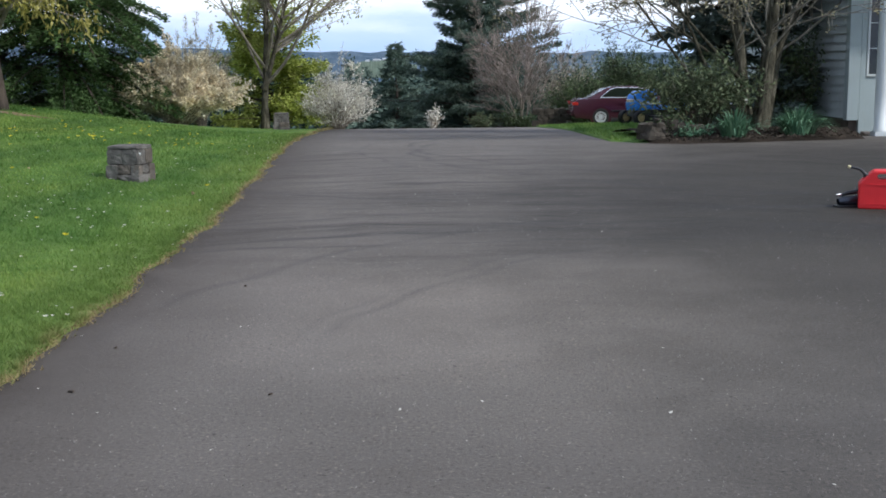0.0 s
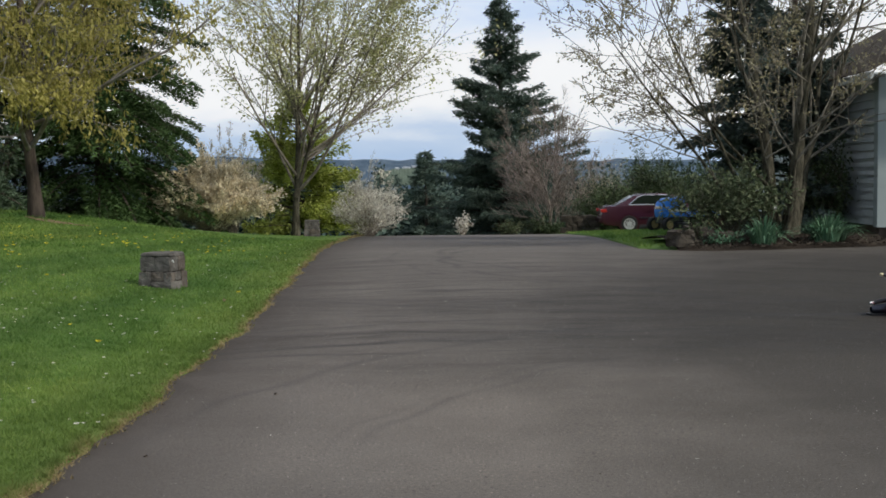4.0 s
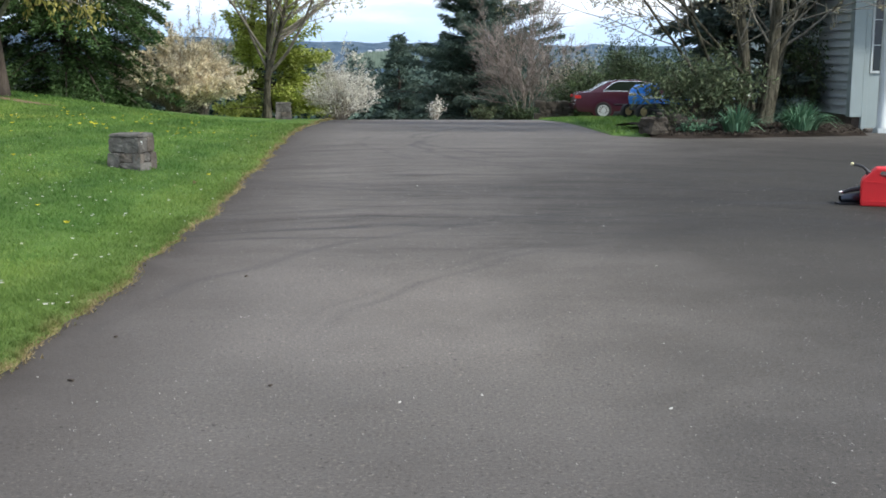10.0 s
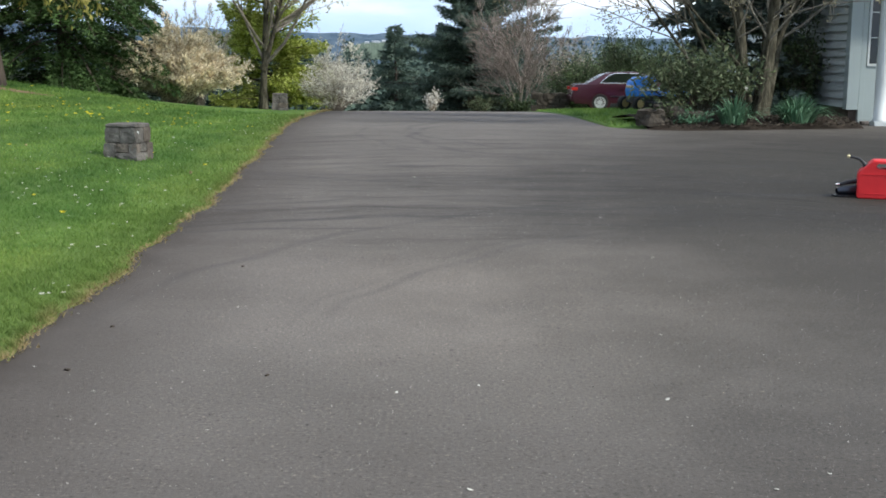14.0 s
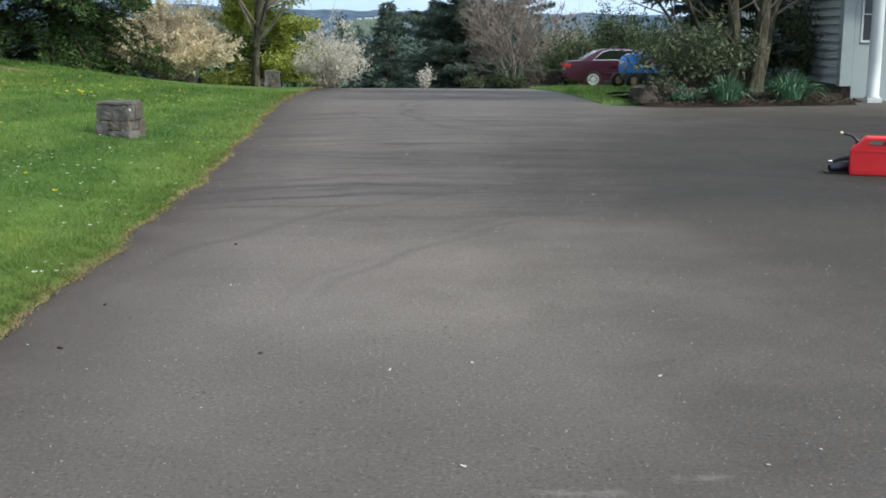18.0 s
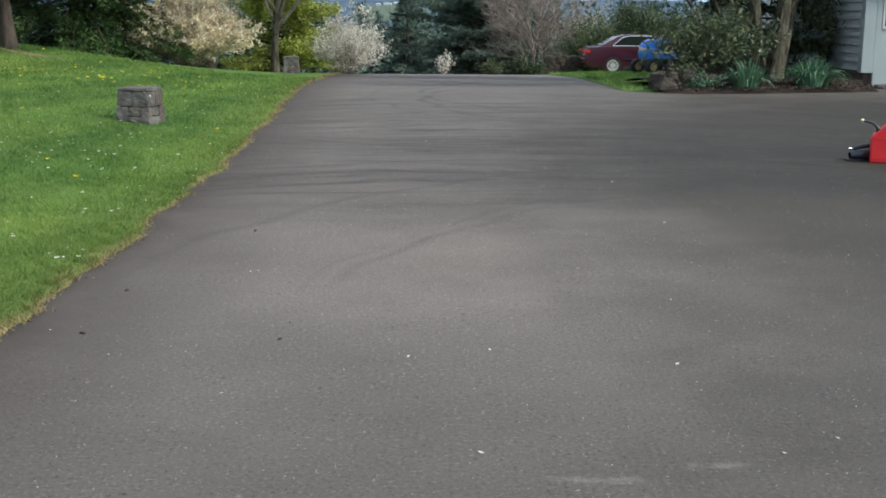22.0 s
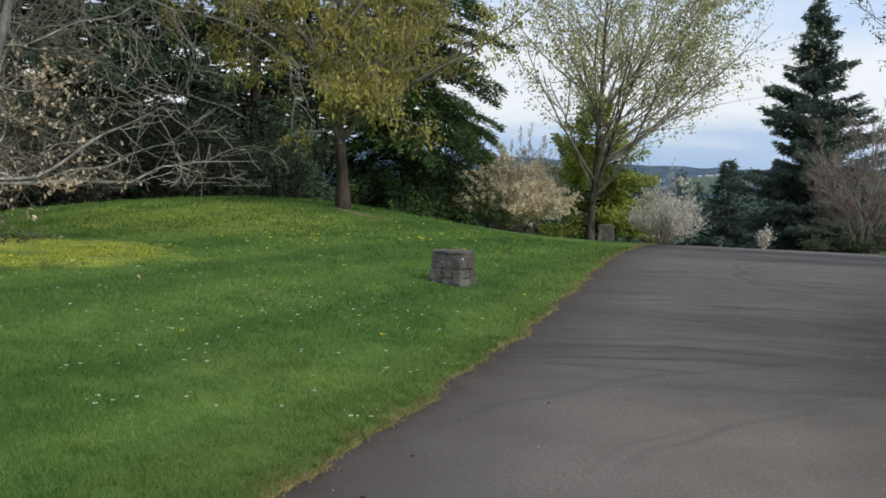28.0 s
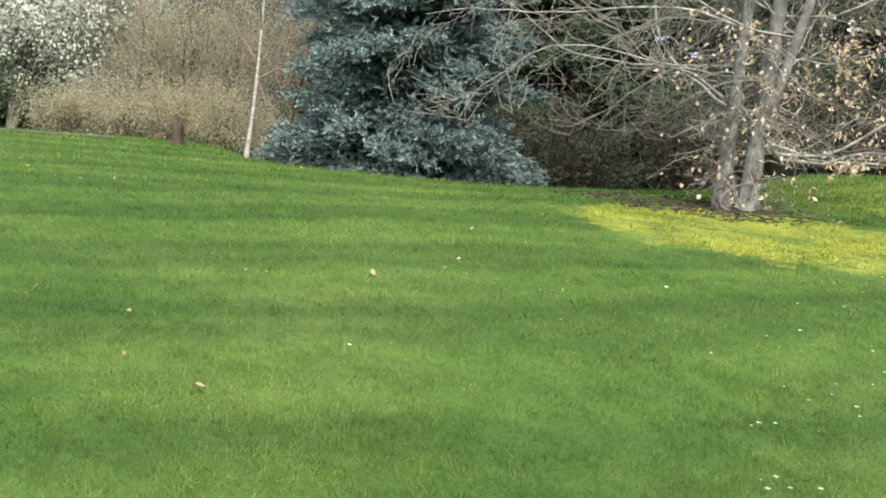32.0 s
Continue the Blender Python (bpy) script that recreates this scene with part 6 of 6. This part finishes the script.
# ---- daffodils in the bed ----
def daffodils(x, y, w, h, n, label, flowers=1):
    ob = thing("daffodil_clump", (x, y, bed_z(x, y)), label, "plant", "daffodil clumps in the bed")
    r = np.random.default_rng(int(x * 100))
    V, F, o = [], [], 0
    for _ in range(n):
        a, q = r.uniform(0, 2 * np.pi), r.uniform(0, 1) ** 0.6
        root = np.array((math.cos(a) * q * w * 0.22, math.sin(a) * q * w * 0.18, -0.02))
        lean = np.array((math.cos(a), math.sin(a), 0)) * q * w * 0.48 * r.uniform(0.5, 1.2)
        hh = h * r.uniform(0.6, 1.05)
        f = np.linspace(0, 1, 5)
        pts = root + lean * (f ** 1.6)[:, None] + np.stack([0 * f, 0 * f, hh * (f - (0.12 + 0.78 * q ** 3) * f ** 3)], 1)
        s = np.array((-math.sin(a), math.cos(a), 0)) * 0.5
        wd = 0.028 * np.array((0.8, 1, 1, 0.8, 0.1))[:, None]
        V.append(np.concatenate([pts + s * wd, pts - s * wd]))
        k = np.arange(4)
        F.append(np.stack([k, k + 1, k + 6, k + 5], 1) + o)
        o += 10
    part("foliage", mesh_of("foliage", np.concatenate(V), np.concatenate(F), M_BLADE), parent=ob, kind="stuff")
    for k in range(flowers):
        c = np.array((r.uniform(-0.1, 0.2) * w, -0.05, h * r.uniform(0.95, 1.08)))
        part("stalk", mesh_of("stalk", *tubes([(np.array(((0, 0, 0), c * (0.6, 0.6, 0.55), c)), np.array((0.006, 0.005, 0.005)))], 5), M_BLADE), parent=ob)
        a = np.linspace(0, 2 * np.pi, 7)[:-1]
        D = np.stack([np.cos(a), np.full(6, -0.3), np.sin(a)], 1)
        part("flower", mesh_of("flower", *blades(np.repeat(c[None], 6, 0), D, 0.05, 0.035, r), M_PETAL), parent=ob, label="pale daffodil flower")
    return ob


daffodils(5.80, 22.90, 1.15, 0.66, 170, "clump of green daffodil leaves with one pale flower", 1)
daffodils(7.27, 23.55, 1.50, 0.70, 280, "wide clump of green daffodil leaves without flowers", 0)
shrub("ground_cover", (4.98, 22.85, bed_z(4.98, 22.85)), "low pale green plant among the bed's rocks", (0.9, 0.45, 0.22), M_BLADE, M_BARK_DARK, rs, 24, 420, 0.09, 0.03, 0.4, 0.05, 0.05, "plant")
shrub("ground_cover", (4.62, 23.1, bed_z(4.62, 23.1)), "low trailing evergreen among the bed's rocks", (1.0, 0.6, 0.5), M_RHODO, M_BARK_DARK, rs, 24, 700, 0.08, 0.035, 0.4, 0.06, 0.05, "plant")
shrub("climbing_shrub", (8.35, 27.3, float(verge_z(8.35, 27.3))), "dark evergreen growing against the house wall", (1.1, 1.8, 2.9), M_RHODO, M_BARK_DARK, rs, 40, 3000, 0.11, 0.05, 0.9, 0.10, 0.03)
shrub("hedge", on_lawn(77.6, 26.6), "clipped dark green hedge at the lawn's far side", (1.3, 5.4, 2.0), M_RHODO, M_BARK_DARK, rs, 110, 8000, 0.10, 0.05, 0.4, 0.10, 0.02, "hedge")


# ---- ground cover and litter ----
def lawn_points(rng, n, d0, d1, az0, az1, power=0.0):
    d = np.exp(rng.uniform(math.log(d0), math.log(d1), n))
    az = np.radians(rng.uniform(az0, az1, n))
    x, y = -np.sin(az) * d, np.cos(az) * d
    keep = drive_edge(y) + edge_wander(y) - x > 0.0
    return x[keep], y[keep], d[keep]


rgz = np.random.default_rng(101)


def tri_blades(x, y, z, h, w, rng, lean=0.5):
    n = len(x)
    a = rng.uniform(0, 2 * np.pi, n)
    side = np.stack([np.cos(a), np.sin(a), np.zeros(n)], 1) * (w * 0.5)[:, None]
    base = np.stack([x, y, z], 1)
    tip = base + np.stack([rng.normal(size=n) * lean * h, rng.normal(size=n) * lean * h, h], 1)
    V = np.stack([base - side, base + side, tip], 1).reshape(-1, 3)
    return V, np.arange(3 * n).reshape(-1, 3)


x, y, d = lawn_points(rgz, 660000, 3.2, 30.0, 2.0, 82.0)
ragged = 0.22 * np.sin(x * 2.3 + 1.7 * np.sin(y * 1.9)) + 0.16 * np.sin(y * 4.1 + x * 3.3) + 0.12 * np.sin(x * 9.1) * np.sin(y * 8.3)
moss = ((x + 9.4) / 2.8) ** 2 + ((y - 12.3) / 2.5) ** 2 + ragged
keep = (moss > 0.95) | (rgz.uniform(size=len(x)) < 0.12)
x, y, d = x[keep], y[keep], d[keep]
tuft = np.sin(x * 7.3 + 2.1 * np.sin(y * 5.9)) * np.sin(y * 8.1 + 1.7 * np.sin(x * 6.3))
h = (0.012 + 0.024 * rgz.uniform(size=len(x)) ** 2) * (0.8 + d / 18) * (1 + 0.45 * tuft)
V, F = tri_blades(x, y, lawn_z(x, y) - 0.004, h, 0.005 * (0.6 + d / 7.0), rgz, 0.6)
tagged(part("grass", mesh_of("grass", V, F, M_GRASS)), "short mown grass blades", "grass", kind="stuff")

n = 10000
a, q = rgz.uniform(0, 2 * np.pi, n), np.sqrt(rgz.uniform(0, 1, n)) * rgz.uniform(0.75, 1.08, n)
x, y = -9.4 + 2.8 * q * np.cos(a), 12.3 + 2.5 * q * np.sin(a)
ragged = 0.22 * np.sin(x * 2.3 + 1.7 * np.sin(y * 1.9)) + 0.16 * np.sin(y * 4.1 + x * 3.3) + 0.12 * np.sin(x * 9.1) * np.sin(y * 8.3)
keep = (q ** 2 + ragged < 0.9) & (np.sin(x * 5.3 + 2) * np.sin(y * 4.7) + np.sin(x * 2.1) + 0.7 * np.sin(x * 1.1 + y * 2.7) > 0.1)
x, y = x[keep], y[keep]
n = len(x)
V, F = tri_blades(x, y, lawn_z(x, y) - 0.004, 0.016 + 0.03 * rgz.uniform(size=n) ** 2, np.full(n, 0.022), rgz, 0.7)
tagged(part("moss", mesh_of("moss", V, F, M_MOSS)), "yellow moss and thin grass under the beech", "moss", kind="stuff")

n = 60000
y = np.exp(rgz.uniform(math.log(3.6), math.log(13), n))
x = drive_edge(y) + edge_wander(y) - 0.03 - 2.6 * rgz.uniform(size=n) ** 1.6
clump = np.sin(x * 11.3 + 2.3 * np.sin(y * 7.1)) * np.sin(y * 9.7 + 2.0 * np.sin(x * 8.3)) + 0.5 * np.sin(x * 3.1 + y * 2.3)
keep = clump > 0.35
x, y = x[keep], y[keep]
n = len(x)
V, F = tri_blades(x, y, lawn_z(x, y) - 0.004, 0.024 + 0.034 * rgz.uniform(size=n) ** 1.5, np.full(n, 0.0055) * (0.6 + y / 9), rgz, 0.55)
tagged(part("grass_tufts", mesh_of("grass_tufts", V, F, M_GRASS)), "longer tufts of bright grass beside the drive", "grass", kind="stuff")

n = 10000
y = np.exp(rgz.uniform(math.log(3.5), math.log(45), n))
x = drive_edge(y) + edge_wander(y) + rgz.normal(size=n) * 0.028
inward = rgz.uniform(size=n) < 0.22
x = np.where(inward, x - np.abs(rgz.normal(size=n)) * 0.16, x)
keep = np.sin(y * 2.3 + 3 * np.sin(y * 0.9)) + 0.8 * np.sin(y * 6.1) + rgz.normal(size=n) * 1.2 > -1.6
x, y = x[keep], y[keep]
n = len(x)
V, F = tri_blades(x, y, np.maximum(lawn_z(x, y) - 0.01, drive_z(y)) + 0.0, (0.007 + 0.020 * rgz.uniform(size=n) ** 2) * (0.8 + y / 25), 0.006 * (0.7 + y / 8), rgz, 0.9)
tagged(part("dry_edge_grass", mesh_of("dry_edge_grass", V, F, M_DRYGRASS)), "dry straw-coloured grass along the drive's border", "grass", kind="stuff")

x, y = rgz.uniform(3.5, 8.6, 9000), rgz.uniform(23.3, 46, 9000)
keep = (y > verge_front(x) + 0.05) & ((x < 4.1) | (y > 27.6))
x, y = x[keep], y[keep]
V, F = tri_blades(x, y, verge_z(x, y) - 0.004, 0.05 + 0.05 * rgz.uniform(size=len(x)), np.full(len(x), 0.03), rgz, 0.6)
tagged(part("verge_grass", mesh_of("verge_grass", V, F, M_GRASS)), "short grass blades on the verge", "grass", kind="stuff")


def rosettes(name, label, x, y, z, size, mat, petals=7, up=0.35):
    n = len(x)
    c = np.repeat(np.stack([x, y, z], 1), petals, 0)
    a = np.tile(np.linspace(0, 2 * np.pi, petals, endpoint=False), n) + np.repeat(rgz.uniform(0, 6, n), petals)
    D = np.stack([np.cos(a), np.sin(a), np.full(n * petals, up)], 1)
    V, F = blades(c, D, np.repeat(size, petals), np.repeat(size, petals) * 0.6, rgz, 0.05)
    return tagged(part(name, mesh_of(name, V, F, mat)), label, "flower", kind="stuff")


cx, cy = [], []
for az, d, sp, k in ((21.0, 19.5, 0.5, 9), (19.3, 21.5, 0.7, 13), (17.8, 22.5, 0.9, 12), (22.5, 17.5, 0.5, 10), (15.2, 20.0, 0.9, 12), (12.5, 21.0, 1.0, 12), (20.0, 9.4, 1.4, 4), (23.0, 15.0, 2.5, 16), (14.0, 25.0, 1.5, 14), (60.0, 21.0, 2.5, 7), (68.0, 17.0, 2.0, 5), (30.0, 21.0, 2.5, 10)):
    cx.append(-math.sin(radians(az)) * d + rgz.normal(size=k) * sp)
    cy.append(math.cos(radians(az)) * d + rgz.normal(size=k) * sp)
x, y = np.concatenate(cx), np.concatenate(cy)
keep = drive_edge(y) - x > 0.1
x, y = x[keep], y[keep]
rosettes("dandelions", "yellow dandelion heads scattered in the lawn", x, y, lawn_z(x, y) + 0.06, rgz.uniform(0.018, 0.036, len(x)), M_YELLOW, 9, 0.5)
x, y, d = lawn_points(rgz, 320, 6.5, 26.0, 6.0, 34.0)
x2, y2, d2 = lawn_points(rgz, 30, 7.0, 22.0, 36.0, 80.0)
x3, y3 = -4.0 + rgz.normal(size=70) * 0.75, 10.0 + rgz.normal(size=70) * 1.3
ok = drive_edge(y3) - x3 > 0.1
x, y = np.concatenate([x, x2, x3[ok]]), np.concatenate([y, y2, y3[ok]])
rosettes("daisies", "small white daisies and petals in the lawn", x, y, lawn_z(x, y) + 0.045, rgz.uniform(0.009, 0.018, len(x)), M_DAISY, 6, 0.3)

# dry leaves that lie singly on the lawn, and petals on the asphalt
leaf_me = None
rl = np.random.default_rng(9)
for k in range(15):
    az, d = rl.uniform(12, 74), math.exp(rl.uniform(math.log(6.0), math.log(15)))
    x, y = -math.sin(radians(az)) * d, math.cos(radians(az)) * d
    if drive_edge(y) - x < 0.1:
        continue
    if leaf_me is None:
        f = np.linspace(0, 1, 6)
        half = 0.028 * np.sin(np.pi * np.clip(f, 0.04, 0.97)) ** 0.8
        up = 0.018 * np.sin(f * 5) + 0.006
        P = np.concatenate([np.stack([f * 0.09, half, up + 0.012], 1), np.stack([f * 0.09, 0 * f, up], 1), np.stack([f * 0.09, -half, up + 0.010], 1)])
        i = np.arange(5)
        leaf_me = mesh_of("fallen_leaf", P, np.concatenate([np.stack([i, i + 6, i + 7, i + 1], 1), np.stack([i + 6, i + 12, i + 13, i + 7], 1)]), M_LITTER, True)
    ob = part("fallen_leaf", leaf_me)
    ob.matrix_basis = pose(x, y, float(lawn_z(x, y)) + 0.035, rl.uniform(-25, 25), rl.uniform(-25, 25), rl.uniform(0, 360)) @ Matrix.Scale(rl.uniform(0.45, 0.8), 4)
    tagged(ob, "dry curled brown leaf lying on the lawn", "leaf", "dry leaves on the lawn")
petal_me = None
for x, y in ASPHALT_BITS:
    if petal_me is None:
        f = np.linspace(0, 1, 5)
        half = 0.013 * np.sin(np.pi * np.clip(f, 0.06, 0.94)) ** 0.6
        up = 0.004 + 0.008 * f ** 2
        P = np.concatenate([np.stack([f * 0.035, half, up], 1), np.stack([f * 0.035, -half, up], 1)])
        i = np.arange(4)
        petal_me = mesh_of("fallen_petal", P, np.stack([i, i + 5, i + 6, i + 1], 1), M_PETAL, True)
    ob = part("fallen_petal", petal_me)
    ob.matrix_basis = pose(x, y, float(drive_z(y)) + 0.001, 0, 0, rl.uniform(0, 360)) @ Matrix.Scale(rl.uniform(0.28, 0.6), 4)
    tagged(ob, "small white petal lying on the asphalt", "petal", "petals on the asphalt")

chip_me = None
for x, y in DARK_BITS:
    if chip_me is None:
        bm = rock_mesh(rk, 0.05, 0.022, 0.012, 0.3, 2)
        chip_me = bpy.data.meshes.new("bark_chip")
        bm.to_mesh(chip_me)
        bm.free()
        chip_me.materials.append(M_BARK_DARK)
    ob = part("bark_chip", chip_me)
    ob.matrix_basis = pose(x, y, float(drive_z(y)) + 0.006, 0, 0, rl.uniform(0, 360)) @ Matrix.Scale(rl.uniform(0.35, 0.6), 4)
    tagged(ob, "small dark chip of bark lying on the asphalt", "bark chip", "bark chips on the asphalt")

n = 9000
y = np.exp(rgz.uniform(math.log(3.0), math.log(14), n))
x = rgz.uniform(-2.1, 5.5, n) * np.minimum(1.0, 0.45 + y / 14)
V, F = tri_blades(x, y, drive_z(y) - 0.001, rgz.uniform(0.002, 0.006, n), rgz.uniform(0.004, 0.011, n) * (0.7 + y / 14), rgz, 0.8)
tagged(part("grit", mesh_of("grit", V, F, M_GRIT)), "loose pale grit on the asphalt", "gravel", kind="stuff")

n = 1500
x, y = rgz.uniform(4.22, 8.7, n), rgz.uniform(0, 1, n) ** 1.5
y = verge_front(x) - 0.16 + y * 2.4
z = np.array([max(bed_z(a, b), float(drive_z(b))) for a, b in zip(x, y)]) + 0.01
V, F = blades(np.stack([x, y, z], 1), rgz.normal(size=(n, 3)) * (1, 1, 0.3), rgz.uniform(0.04, 0.09, n), rgz.uniform(0.02, 0.045, n), rgz, 0.2)
tagged(part("leaf_litter", mesh_of("leaf_litter", V, F, M_BED_LITTER)), "brown leaf litter on the planting bed", "leaf litter", kind="stuff")

# a pale gravel lane past the lawn's far edge
t = np.linspace(0, 1, 40)
az, d = np.radians(84 - 15 * t), 24.4 + 1.6 * t
rows = []
for w in (-0.7, -0.3, 0.3, 0.7):
    xx, yy_ = -np.sin(az) * (d + w), np.cos(az) * (d + w)
    rows.append(np.stack([xx, yy_, lawn_z(xx, yy_) + 0.035 - 0.03 * (abs(w) > 0.5)], 1))
tagged(part("lane", mesh_of("lane", np.concatenate(rows), grid_faces(4, 40), M_GRAVEL, True)), "narrow grey gravel lane beyond the lawn", "lane", kind="structure")

# worn soil beside the maple's foot
x0, y0, _ = on_lawn(20.2, 26.0)
t = np.linspace(0, 1, 24)
cx, cy = x0 - 0.75 + 1.7 * t, y0 + 0.35 - 0.75 * t - 0.2 * np.sin(t * 3)
wd = 0.26 * np.sin(np.pi * np.clip(t, 0.02, 0.98)) * (1 + 0.25 * np.sin(t * 23))
rows = [np.stack([cx + 0.2 * s * wd, cy + s * wd, lawn_z(cx + 0.2 * s * wd, cy + s * wd) + 0.012 * (1 - abs(s)) + 0.012], 1) for s in (-1, -0.5, 0, 0.5, 1)]
worn = part("worn_soil", mesh_of("worn_soil", np.concatenate(rows), grid_faces(5, 24), M_WORN, True))
tagged(worn, "worn strip of bare tan soil by the maple's roots", "soil", kind="structure")

# twigs and dry leaves gathered at the beech's foot
n = 300
a, q = rgz.uniform(0, 2 * np.pi, n), rgz.uniform(0.1, 1.25, n)
x, y = BEECH[0] - 0.7 + 1.9 * q * np.cos(a), BEECH[1] - 0.4 + 1.2 * q * np.sin(a)
V, F = blades(np.stack([x, y, lawn_z(x, y) + 0.03], 1), rgz.normal(size=(n, 3)) * (1, 1, 0.35), rgz.uniform(0.04, 0.10, n), rgz.uniform(0.02, 0.05, n), rgz, 0.2)
tagged(part("leaf_litter", mesh_of("leaf_litter", V, F, M_BED_LITTER)), "brown dry leaves gathered under the beech", "leaf litter", kind="stuff")
paths = []
for k in range(150):
    a, q = rgz.uniform(0, 2 * np.pi), math.sqrt(rgz.uniform())
    x, y = BEECH[0] - 0.7 + 2.1 * q * math.cos(a), BEECH[1] - 0.4 + 1.2 * q * math.sin(a)
    L, b = rgz.uniform(0.15, 0.6), rgz.uniform(0, 2 * np.pi)
    f = np.linspace(0, 1, 5)
    px, py = x + np.cos(b) * L * f + rgz.normal(size=5) * 0.02, y + np.sin(b) * L * f + rgz.normal(size=5) * 0.02
    paths.append((np.stack([px, py, lawn_z(px, py) + 0.02 + 0.05 * rgz.uniform() * np.sin(f * 3)], 1), np.linspace(0.009, 0.004, 5)))
tagged(part("fallen_twigs", mesh_of("fallen_twigs", *tubes(paths, 4), M_BARK_DARK)), "dark fallen twigs under the beech", "twigs", kind="stuff")
